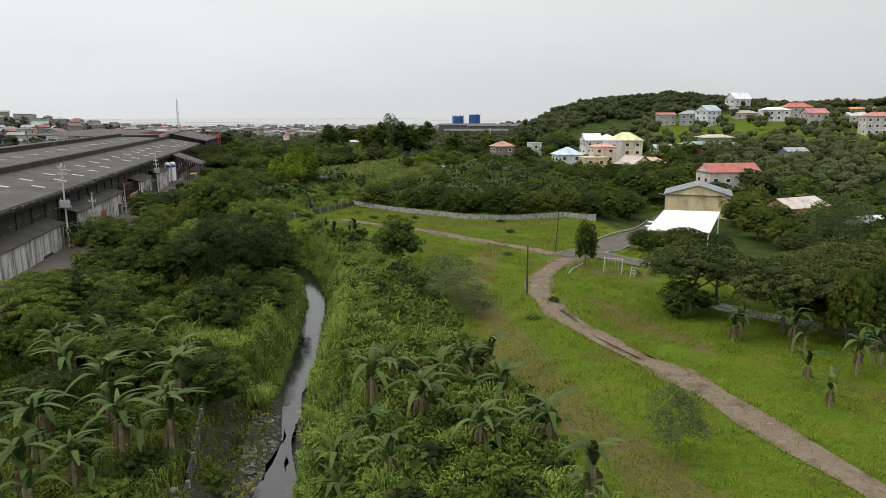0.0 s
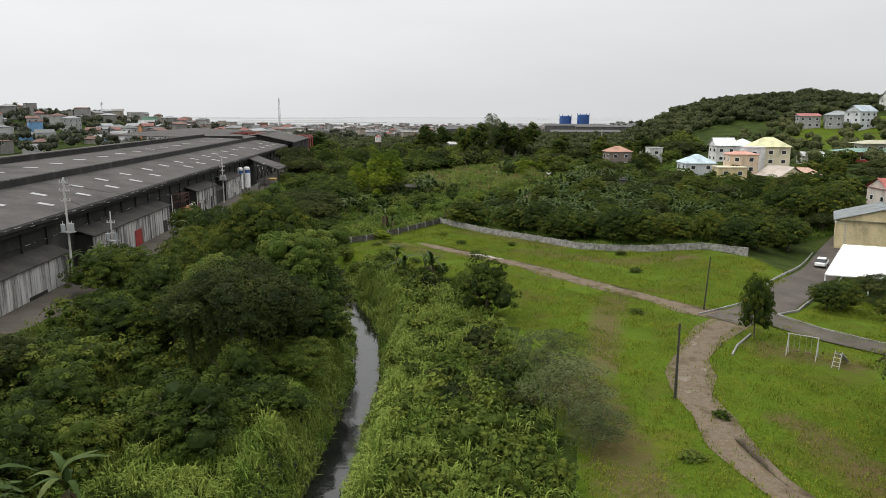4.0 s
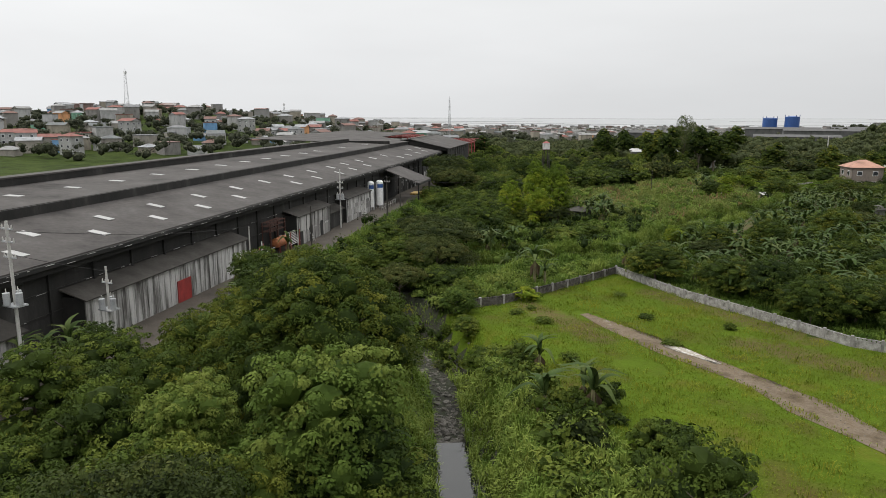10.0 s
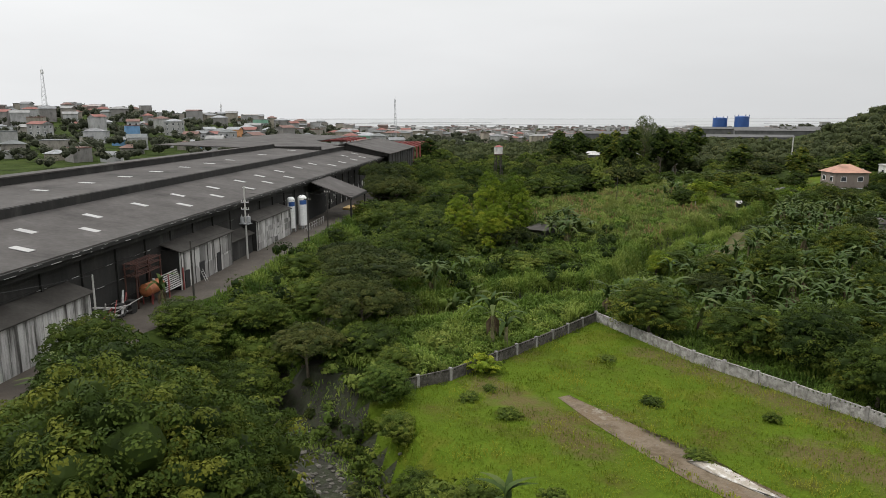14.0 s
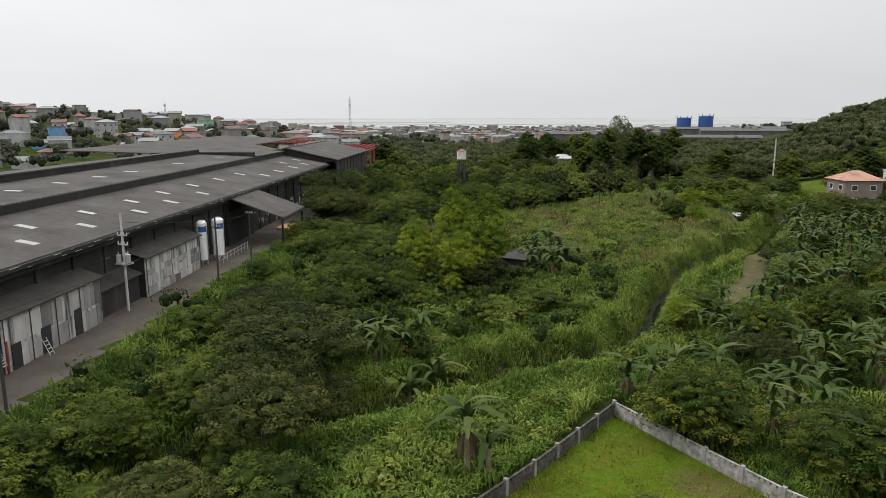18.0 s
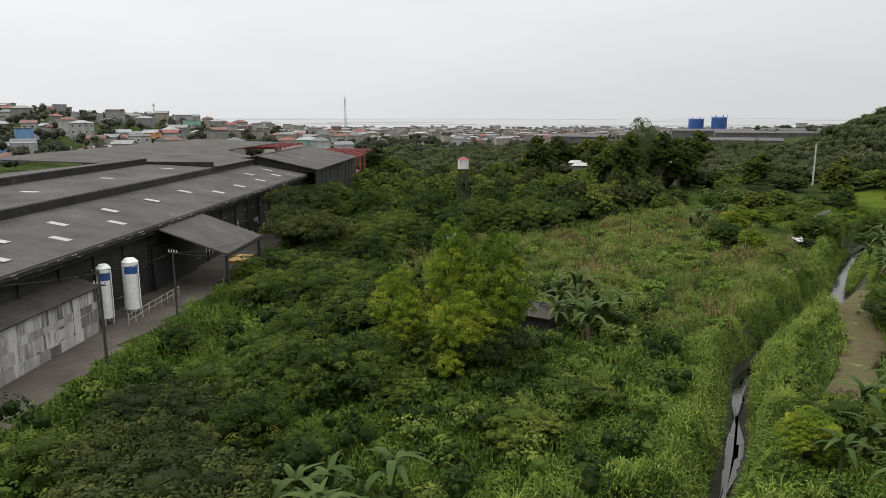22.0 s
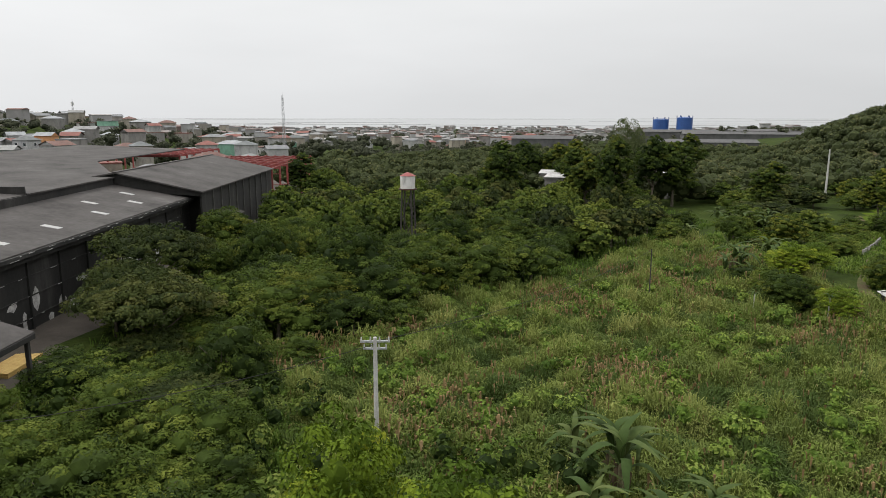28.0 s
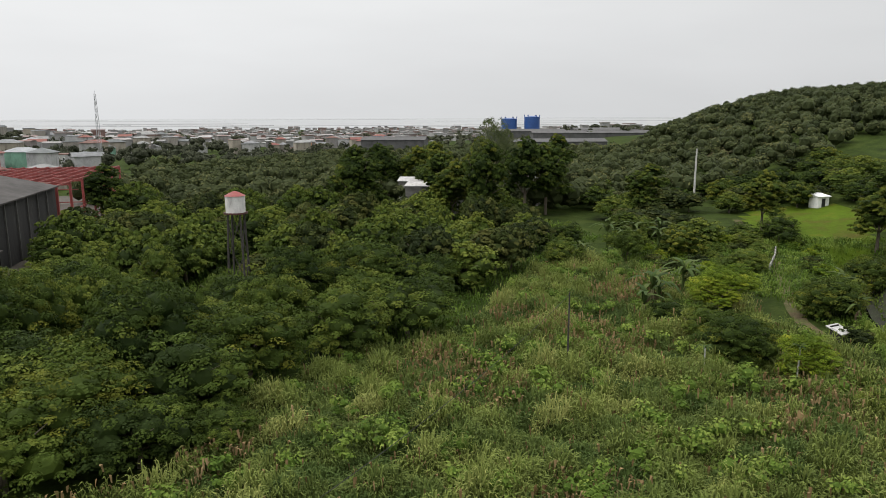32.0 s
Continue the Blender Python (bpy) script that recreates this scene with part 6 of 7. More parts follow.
blades("thicket_reeds", [(-80, 156), (-66, 146), (-48, 150), (-36, 176), (-32, 184), (-26, 200), (-24, 222), (-36, 226), (-64, 232), (-82, 244), (-92, 226), (-86, 180)], 30, 2.0, 0.10, 44, "reed", "tall green cane thicket by the yard", off_creek(1.5))
blades("corner_reeds", [(-40, 170), (-31.5, 174), (-24, 178), (-20, 196), (-27, 206), (-31, 192), (-37, 186)], 40, 1.7, 0.085, 56, "reed", "reeds round the wall corner", off_creek(2.2))
wood_stuff("wall_bushes", scatter([(-51, 141), (-46, 143.5), (-41.5, 150.5), (-37, 162), (-33.5, 172), (-38, 172), (-46, 160), (-52, 150)], 2.5, 66, off_creek(3.0)), 38, 0.26, 66, "leaf_vine", "bushes and creepers along the lot wall", (0.8, 2.2), (0.8, 1.6))
wood_stuff("corner_bushes", scatter([(-33, 176), (-24, 181), (-19, 200), (-22, 214), (-27, 206), (-29, 192)], 3.0, 67, off_creek(2.6)), 38, 0.26, 67, "leaf_broad", "leafy bushes beside the creek", (1.2, 2.8), (1.0, 1.8))
wood_stuff("creek_wall_bushes", scatter([(-48, 144), (-42, 138.6), (-33.6, 131.2), (-26.5, 125), (-22, 120), (-25, 119), (-35, 127.8), (-43, 134.8), (-49, 140)], 1.9, 69, lambda x, y: line_distance(x, y, CREEK) > 2.4), 38, 0.24, 69, "leaf_broad", "bushes over the low creek wall", (0.9, 2.4), (0.8, 1.5))
blades("wood_edge_grass", [(-112, 240), (-92, 238), (-72, 262), (-54, 288), (-42, 318), (-28, 345), (-40, 372), (-116, 372)], 5, 1.3, 0.15, 70, "reed", "rank grass under the woods", lambda x, y: off_yard(x, y, -7.6))
blades("wall_reeds", [(-50, 148), (-41.5, 149), (-36, 161), (-32, 174), (-44, 172)], 42, 1.7, 0.085, 45, "reed", "bright green reeds against the wall", off_creek(3))
blades("orchard_grass", [(-28, 178), (-8, 158), (20, 156), (60, 200), (40, 255), (30, 330), (0, 350), (-28, 345), (-28, 318), (-14, 300), (-12, 262), (-24, 222), (-26, 200)], 9, 1.1, 0.14, 48, "reed", "rank grass under the banana plants", lambda x, y: (line_distance(x, y, CREEK) > 1.5) & (line_distance(x, y, BANK) > 1.6))
blades("creek_fringe", [(-70, 30), (10, 30), (10, 300), (-70, 300)], 56, 2.1, 0.085, 49, "reed", "reeds hanging over the creek edge", lambda x, y: (line_distance(x, y, CREEK) > 0.5 + 1.3 * (y < 130) + 0.5 * (y > 192) + 0.5 * ((y > 98) & (y < 124))) & (line_distance(x, y, CREEK) < 4.6) & (line_distance(x, y, BANK) > 1.9) & ((y > 58) & (y < 128) | (y > 160)))
LANES = ([(-30, 149.5), (-26, 146), (-17, 139.5), (-10, 134.5), (-3, 127.5), (4, 121.5), (12, 113.5), (17, 110.5)], [(15, 111), (11, 103), (8.4, 95), (7.6, 86), (9.2, 77), (12.5, 69), (16.5, 61), (19.8, 53), (22.3, 45), (24.5, 39), (28, 28)])
blades("lawn_grass", LOT, 26, 0.30, 0.05, 46, "grassblade", "bright uneven lawn grass in the lot", lambda x, y: (y < 172) & (y > 32) & (line_distance(x, y, LANES[0]) > 1.3) & (line_distance(x, y, LANES[1]) > 1.3) & (line_distance(x, y, [(14, 110), (20, 116), (26, 126), (33, 140), (41, 157), (50, 180)]) > 3.2) & (np.sin(x * 0.25 + 1.3 * np.sin(y * 0.19)) * np.sin(y * 0.22 + np.sin(x * 0.17)) > -0.75), bend=0.9, mound=1.7)

blades("lawn_tufts", LOT, 9, 0.55, 0.06, 80, "grassblade", "longer rank tufts standing in the lawn", lambda x, y: (y < 172) & (y > 32) & (line_distance(x, y, LANES[0]) > 2.4) & (line_distance(x, y, LANES[1]) > 2.4) & (line_distance(x, y, [(14, 110), (20, 116), (26, 126), (33, 140), (41, 157), (50, 180)]) > 3.4) & (np.sin(x * 0.9 + 2 * np.sin(y * 0.37)) * np.sin(y * 0.8 + 1.5 * np.sin(x * 0.43)) > 0.45), bend=0.9, mound=1.1)
blades("wall_foot_grass", [(-31, 173.6), (-20, 163.5), (-12, 157.9), (-2.4, 150.5), (18, 154.8), (22, 161), (-5, 167), (-22, 177), (-28, 178)], 24, 0.9, 0.09, 82, "reed", "rank grass behind the lot wall")
blades("under_tree_weeds", [(-52, 60), (-30, 60), (-29, 74), (-33, 92), (-50, 98), (-58, 90)], 22, 1.3, 0.09, 83, "leaf_broad", "dark weeds under the trees beside the creek", off_creek(3.2))


# ---- denser banana stand ----
def banana_stand(name, places, seed, label, low=0.9, high=1.35):
    """Many banana plants in one mesh: stems and arched leaves."""
    rng = np.random.default_rng(seed)
    base = [np.array([v.co for v in me.vertices]) for me in LEAVES]
    quads = np.array([list(p.vertices) for p in LEAVES[0].polygons])
    vs, fs, n = [], [], 0
    for x, y in places:
        z, s, h = ground(x, y), rng.uniform(low, high), rng.uniform(1.5, 2.4)
        for j in range(9):
            a, b = j * 2.4 + rng.uniform(-0.3, 0.3), -rng.uniform(0.05, 1.15)
            v = base[j % 3] * s * rng.uniform(0.75, 1.1)
            v = np.stack([v[:, 0] * math.cos(b) + v[:, 2] * math.sin(b), v[:, 1], -v[:, 0] * math.sin(b) + v[:, 2] * math.cos(b)], -1)
            v = np.stack([v[:, 0] * math.cos(a) - v[:, 1] * math.sin(a), v[:, 0] * math.sin(a) + v[:, 1] * math.cos(a), v[:, 2]], -1)
            vs.append(v + (x, y, z + h * s))
            fs.append(quads + n)
            n += len(v)
        ring = np.array([(math.cos(k), math.sin(k)) for k in np.arange(6) * 1.0472])
        vs.append(np.concatenate([np.c_[ring * 0.17 * s + (x, y), np.full(6, z - 0.3)], np.c_[ring * 0.09 * s + (x, y), np.full(6, z + h * s)]]))
        k = np.arange(6)
        fs.append(np.stack([k, (k + 1) % 6, (k + 1) % 6 + 6, k + 6], -1) + n)
        n += 12
    return tagged(new(name, mesh_np(name, np.concatenate(vs), [np.concatenate(fs)], M["leaf_banana"], True)), label, "banana plants", kind="stuff")


banana_stand("banana_thicket", scatter([(-26, 178), (-6, 160), (24, 162), (40, 205), (20, 255), (-6, 262), (-14, 240), (-20, 215), (-25, 196)], 4.6, 61, off_creek(4)), 61, "thick stand of banana plants behind the lot wall")
banana_stand("banana_strip", scatter([(-11, 264), (16, 262), (20, 300), (4, 322), (-8, 300)], 4.6, 62, off_creek(3.5)), 62, "banana plants along the upper creek")
banana_stand("banana_clumps", [(-52, 175), (-50, 180), (-55, 178), (-47, 176), (-44, 224), (-48, 226), (-42, 219), (-41, 225), (-59.5, 126), (-60.8, 129.5), (-61.5, 104.5), (-47, 218), (-45, 230), (-36, 318), (-30, 330), (-28, 326), (-25, 333), (-22, 328), (-20, 336), (-26, 300), (-24, 303)], 63, "ragged banana clumps among the reeds", 1.1, 1.5)

# ---- rubble, bare earth and paths ----
def stones(name, line, half, per_m, size, z, seed, label, mat="rubble"):
    """Loose stones strewn along a line."""
    rng = np.random.default_rng(seed)
    vs, fs, n = [], [], 0
    for (ax, ay), (bx, by) in zip(line, line[1:]):
        for _ in range(int(math.hypot(bx - ax, by - ay) * per_m)):
            t, u = rng.random(), rng.normal() * half * 0.6
            d = math.hypot(bx - ax, by - ay)
            x, y = ax + (bx - ax) * t + (by - ay) / d * u, ay + (by - ay) * t - (bx - ax) / d * u
            r = size * rng.uniform(0.3, 1.2) * (1.8 if rng.random() < 0.06 else 1)
            vs.append(BIT_V * rng.uniform(0.6, 1.2, (len(BIT_V), 1)) * (r * rng.uniform(0.7, 1.5), r, r * 0.6) + (x, y, (ground(x, y) if z is None else z) + r * 0.2))
            fs.append(BIT_F + n)
            n += len(BIT_V)
    return tagged(new(name, mesh_np(name, np.concatenate(vs), [np.concatenate(fs)], M[mat])), label, "stones", kind="stuff")


stones("creek_rubble", [(-12.5, 34), (-15.4, 46), (-17.8, 58)], 4.0, 38, 0.22, None, 71, "grey rubble and rubbish in the creek bed")
stones("creek_stones", [(-17.5, 60), (-19, 74), (-22.2, 93), (-24, 100)], 2.6, 2, 0.16, None, 72, "stones at the edge of the creek")
stones("bend_rubble", [(-34, 121), (-39, 130), (-46, 137), (-54, 141)], 3.4, 28, 0.2, None, 73, "debris and stones on the dry creek bend")
stones("creek_debris", [(-31.5, 117), (-34.5, 121), (-36.5, 124)], 2.2, 60, 0.22, None, 70, "heap of brown debris damming the creek")
stones("track_gravel", [(-28, 148), (-17, 139.5), (-3, 127.5), (12, 113.5), (8.4, 95), (9.2, 77), (16.5, 61), (24.5, 39)], 1.9, 7, 0.07, None, 74, "loose gravel along the dirt tracks")
blades("bend_grass", [(-52, 136), (-44, 130), (-36, 124), (-33, 128), (-40, 138), (-46, 144), (-54, 147)], 26, 0.5, 0.09, 75, "reed", "tufts of grass on the creek bend", lambda x, y: line_distance(x, y, CREEK) > 1.4)
blades("bed_grass", [(-19, 36), (-14, 36), (-15.5, 50), (-19, 62), (-23, 62)], 12, 0.5, 0.09, 76, "grassblade", "green grass strip beside the old wall", lambda x, y: line_distance(x, y, CREEK) > 1.6)

ribbon("earth_bank", BANK, [1.2, 2.4, 4.0, 4.4, 3.8, 3.2, 1.8], M["tan"], 0.10, "bare tan earth bank beside the creek", "earth bank", 0.9)
ribbon("bare_slope", [(24, 470), (30, 474), (40, 477), (48, 476)], [4, 13, 15, 5], M["tan"], 0.2, "bare brown cut in the hillside", "bare slope", 0.6)
ribbon("footpath", [(-19, 264), (-17.5, 273), (-15.5, 290), (-11, 305), (-2, 331), (4, 366)], [1.6, 2.0, 1.6, 1.6, 1.4], M["tan"], 0.10, "narrow brown earth footpath", "footpath", 0.2)
M["lime"] = material("spilt_lime", ((0.20, 0.17, 0.13), (0.30, 0.27, 0.23), (0.56, 0.55, 0.53)), 1.3, 0.95, bump=0.4, bump_scale=8)
ribbon("lime_patch", [(-19.2, 142), (-17.4, 140.6), (-15.6, 139.2), (-14.2, 138)], [0.4, 1.3, 1.0, 0.3], M["lime"], 0.055, "spilt white lime on the dirt track", "lime patch", 0.3)
blades("rut_grass", [(-29, 149.2), (-10, 135), (4, 122), (8, 95), (7, 86), (9, 76), (16, 60), (25, 38), (26, 38), (17, 62), (10, 77), (8.2, 86), (9, 95), (5, 123), (-9, 136), (-28, 150)], 7, 0.2, 0.06, 77, "grassblade", "short grass between the wheel ruts", bend=0.8, mound=0.6)
blades("track_edge_grass", LOT, 9, 0.38, 0.07, 78, "grassblade", "ragged grass along the track edges", lambda x, y: ((np.abs(line_distance(x, y, LANES[0]) - 1.45) < 0.4) | (np.abs(line_distance(x, y, LANES[1]) - 1.5) < 0.45)) & (y > 32), bend=0.9, mound=0.7)

# ---- yard clutter ----
M["orange"] = material("orange_tank_paint", ((0.22, 0.07, 0.025), (0.40, 0.14, 0.05)), 1.2, 0.6)
M["yellow"] = material("yellow_timber", ((0.38, 0.24, 0.07), (0.52, 0.36, 0.12)), 1.5, 0.7)
M["peel"] = material("peeling_whitewash", ((0.16, 0.155, 0.15), (0.36, 0.35, 0.34), (0.50, 0.49, 0.48)), 2.0, 0.9)
Y_M = Matrix.Rotation(math.atan2(W_D[1], W_D[0]), 4, "Z")
t = thing("fuel_tank", Matrix.Translation(yard(-138, -0.5, 2.2)) @ Y_M, "small orange horizontal fuel tank on steel legs", "tank")
bm = tubed((-1.5, 0, 1.7), (1.5, 0, 1.7), 0.75, 0.75, 20)
tube(bm, (-1.75, 0, 1.7), (-1.5, 0, 1.7), 0.4, 0.75, 20)
tube(bm, (1.5, 0, 1.7), (1.75, 0, 1.7), 0.75, 0.4, 20)
part("vessel", bm, M["orange"], t)
for u in (-1.1, 1.1):
    for v in (-0.55, 0.55):
        part("leg", boxed(u - 0.06, u + 0.06, v - 0.06, v + 0.06, -0.1, 1.3), M["redsteel"], t)
part("filler_cap", tubed((0.4, 0, 2.42), (0.4, 0, 2.65), 0.16, 0.16, 10), M["steel"], t)
t = thing("pipe_rack", Matrix.Translation(yard(-134.2, -1.0, 2.2)) @ Y_M, "rack stacked with pale steel pipes", "pipe rack")
for u in (-1.8, 1.8):
    part("upright", boxed(u - 0.06, u + 0.06, -0.5, -0.38, -0.1, 2.8), M["redsteel"], t)
    part("upright", boxed(u - 0.06, u + 0.06, 0.38, 0.5, -0.1, 2.8), M["redsteel"], t)
for k in range(9):
    part("pipe", tubed((-2.4 + 0.1 * (k % 3), -0.3 + 0.08 * k, 0.8 + 0.22 * k), (2.3 - 0.12 * (k % 2), -0.3 + 0.08 * k, 0.8 + 0.22 * k), 0.07, None, 8), M["peel"], t)
t = thing("steel_rack", Matrix.Translation(yard(-138.5, 0.2, 2.2)) @ Y_M, "old red steel rack in the dark recess", "steel rack")
for u in (-2.6, 0, 2.6):
    for v in (-0.7, 0.6):
        part("leg", boxed(u - 0.07, u + 0.07, v - 0.07, v + 0.07, -0.1, 5.0), M["rust"], t)
for z in (3.6, 4.4, 4.95):
    for v in (-0.7, -0.25, 0.2, 0.6):
        part("bar", boxed(-2.9, 2.9, v - 0.05, v + 0.05, z, z + 0.1), M["rust"], t)
rng = random.Random(81)
t = thing("scrap_heap", Matrix.Translation(yard(-144.5, -0.4, 2.2)) @ Y_M, "heap of dark scrap metal between the sheds", "scrap heap")
for k in range(16):
    a, b = (rng.uniform(-3.5, 3.0), rng.uniform(-1.0, 1.0), rng.uniform(0.1, 1.2)), (rng.uniform(-3.5, 3.0), rng.uniform(-1.0, 1.0), rng.uniform(0.4, 2.6))
    part("scrap_bar", tubed(a, b, rng.uniform(0.04, 0.12), None, 6), M[rng.choice(["polewood", "redsteel", "fascia", "peel"])], t)
for k in range(5):
    u, v = rng.uniform(-3, 2.6), rng.uniform(-0.8, 0.8)
    part("scrap_box", boxed(u - 0.5, u + 0.5, v - 0.4, v + 0.4, -0.1, rng.uniform(0.6, 1.5), 0.05), M[rng.choice(["fascia", "polewood", "steel"])], t)
t = thing("tank_railing", Matrix.Translation(yard(-84.5, -3.2, 2.2)) @ Y_M, "low pale railing round the white tanks", "railing")
for k in range(9):
    part("post", tubed((-5.5 + k * 1.5, 0, -0.1), (-5.5 + k * 1.5, 0, 1.25), 0.05, None, 6), M["peel"], t)
for z in (0.65, 1.2):
    part("rail", tubed((-5.6, 0, z), (6.6, 0, z), 0.035, None, 6), M["peel"], t)
t = thing("timber_stack", Matrix.Translation(yard(-57, -3.4, 2.2)) @ Y_M, "flat stack of yellow timber by the loading canopy", "timber stack")
for k in range(6):
    for j in range(2):
        part("board", boxed(-2.6 + 0.1 * (k % 2), 2.6 - 0.12 * (k % 3), -1.1 + k * 0.38, -0.76 + k * 0.38, 0.02 + j * 0.22, 0.22 + j * 0.22), M["yellow"], t)
part("base", boxed(-2.4, 2.4, -1.0, 1.1, -0.2, 0.02), M["polewood"], t)
pole(*yard(-150.9, -1.9)[:2], 6.2, "polecon", "short plain concrete pole at the shed's end", r=0.12)
for k in range(26):
    s, z = -58 + k * 2.2 + rng.uniform(-0.5, 0.5), rng.uniform(2.4, 5.2)
    bm = bmesh.new()
    w, h = rng.uniform(0.5, 1.5), rng.uniform(0.5, 1.8)
    ring = [(s + w * math.cos(a) * rng.uniform(0.5, 1.0), 1.188, z + h * math.sin(a) * rng.uniform(0.5, 1.0)) for a in np.arange(9) * 0.698]
    poly(bm, *ring)
    part("peeling_patch", bm, M["peel"], works, "patch of peeling whitewash")
flakes = bmesh.new()
for z in (3.4, 5.6, 7.6, 9.2):
    part("girt", boxed(S0, S1, 1.1, 1.196, z - 0.06, z + 0.06), M["fascia"], works)
for z, w, gap in ((3.4, 1.08, 3.5), (5.6, 1.08, 3.0), (7.6, 1.08, 3.0), (9.2, 1.08, 2.5), (EAVE - 0.2, -0.3, 2.4), (EAVE - 0.5, -0.3, 4.0)):
    s = S0 + 1
    while s < S1 - 3:
        e = s + rng.uniform(0.15, 1.5)
        box(flakes, s, e, w - 0.015, w + 0.01, z - rng.uniform(0.005, 0.03), z + rng.uniform(0.005, 0.04))
        s = e + rng.uniform(0.2, 1.8) * gap
tagged(part("flaking_paint", flakes, M["peel"], works), "pale flaking paint along girts and eave", kind="stuff")


def cable(a, b, sag, label="thin black overhead cable between poles"):
    t = thing("overhead_cable", Matrix.Translation(a), label, "cable", "overhead cables")
    verts = []
    ahead = Vector(b) - Vector(a)
    side, up = Vector((-ahead.y, ahead.x, 0)).normalized() * 0.022, Vector((0, 0, 0.022))
    for k in range(13):
        u = k / 12
        p = ahead * u - Vector((0, 0, sag * 4 * u * (1 - u)))
        verts += [p + side, p + up, p - side, p - up]
    k = np.arange(12)[:, None] * 4
    quads = np.concatenate([k + (e, (e + 1) % 4, (e + 1) % 4 + 4, e + 4) for e in range(4)])
    part("strand", mesh_np("strand", np.array(verts), [quads], M["dark"], True), None, t)


for s0, w0, z0, s1, w1, z1, sag in ((-140, -6.4, 9.6, -102.8, -7.9, 11.0, 0.8), (-102.8, -7.9, 11.0, -85.1, -6.1, 9.0, 0.4), (-85.1, -6.1, 8.9, -62, -8.2, 6.8, 0.4), (-102.8, -7.9, 10.8, -113.5, -1.9, 12.0, 0.3), (-191.5, -2.2, 14.4, -150.9, -1.9, 8.3, 0.6), (-191.5, -2.2, 12.6, -182.8, -3.8, 9.4, 0.1)):
    cable(yard(s0, w0, z0), yard(s1, w1, z1), sag)

cable((-62.4, 230.2, 8.3), yard(-85.1, -6.1, 8.8), 1.2)
cable((-62.4, 230.2, 8.5), (-43.4, 275.5, 7.2), 1.0)

# ---- huts and small buildings ----
def hut(x, y, width, depth, high, turn, roof, wall, label, z=None, tilt=0.5):
    t = thing("hut", Matrix.Translation((x, y, ground(x, y) if z is None else z)) @ Matrix.Rotation(radians(turn), 4, "Z"), label, "hut")
    a, b = width / 2, depth / 2
    part("front_wall", boxed(-a, a, -b, -b + 0.12, -0.6, high), M[wall], t)
    part("back_wall", boxed(-a, a, b - 0.12, b, -0.6, high + tilt), M[wall], t)
    for u in (-a, a - 0.12):
        part("side_wall", boxed(u, u + 0.12, -b + 0.12, b - 0.12, -0.6, high), M[wall], t)
    part("doorway", boxed(-0.45, 0.45, -b - 0.03, -b - 0.005, -0.3, min(1.9, high - 0.15)), M["dark"], t)
    part("roof", slab([(-a - 0.3, -b - 0.4, high), (a + 0.3, -b - 0.4, high), (a + 0.3, b + 0.3, high + tilt), (-a - 0.3, b + 0.3, high + tilt)], 0.08), M[roof], t)
    return t


hut(-51, 106, 5, 4, 3.2, 20, "shedroof", "fascia", "small dark hut with a corrugated roof among trees")
hut(-49, 218.6, 4, 3.5, 2.6, -15, "shedroof", "fascia", "small grey-roofed hut behind the banana plants")
hut(-78.6, 262, 5, 4, 2.8, 25, "fascia", "fascia", "dark open shed overgrown by trees")
hut(7, 242.8, 5, 4, 3.0, 10, "shedroof", "concrete", "small grey block hut among banana plants", z=0.5)
hut(-14.4, 284.6, 1.3, 1.1, 1.1, 30, "peel", "fascia", "small lean-to with a white sheet roof by the path")
hut(24, 372, 2.8, 2.8, 2.4, 15, "white", "white", "white box building at the hill's foot")
for x, y in ((-63, 372), (-55, 380), (-66, 384), (-40, 395)):
    hut(x, y, 9, 6, 7.5, 20 * math.sin(x), "peel", "concrete", "low building with a pale roof in the woods", z=0.0)
wall_run([(-61, 160.5), (-55, 161.5), (-51.5, 167)], 1.0, "low brown retaining wall beside the creek", -0.5)
wall_run([(-8, 318), (-4, 326), (-1, 333)], 0.9, "short grey concrete wall by the path")

# ---- at the road ----
def car(x, y, turn, mat, label):
    t = thing("car", Matrix.Translation((x, y, ground(x, y) + 0.12)) @ Matrix.Rotation(radians(turn), 4, "Z"), label, "car")
    part("body", boxed(-2.1, 2.1, -0.84, 0.84, 0.32, 0.92, 0.12), M[mat], t)
    bm = bmesh.new()
    low = [bm.verts.new((u, v, 0.9)) for u, v in ((-1.7, -0.78), (1.1, -0.78), (1.1, 0.78), (-1.7, 0.78))]
    top = [bm.verts.new((u, v, 1.44)) for u, v in ((-1.2, -0.64), (0.45, -0.64), (0.45, 0.64), (-1.2, 0.64))]
    for k in range(4):
        bm.faces.new((low[k - 1], low[k], top[k], top[k - 1]))
    part("windows", bm, M["glass"], t, "dark tinted glass")
    part("roof", boxed(-1.22, 0.47, -0.66, 0.66, 1.42, 1.5, 0.03), M[mat], t)
    for u in (-1.3, 1.3):
        for v in (-0.8, 0.8):
            wheel = part("wheel", tubed((u, v - 0.1, 0.32), (u, v + 0.1, 0.32), 0.32, None, 16), M["dark"], t, "black tyre")
            part("rim", tubed((u, v - 0.12, 0.32), (u, v + 0.12, 0.32), 0.18, None, 12), M["steel"], wheel)
    return t


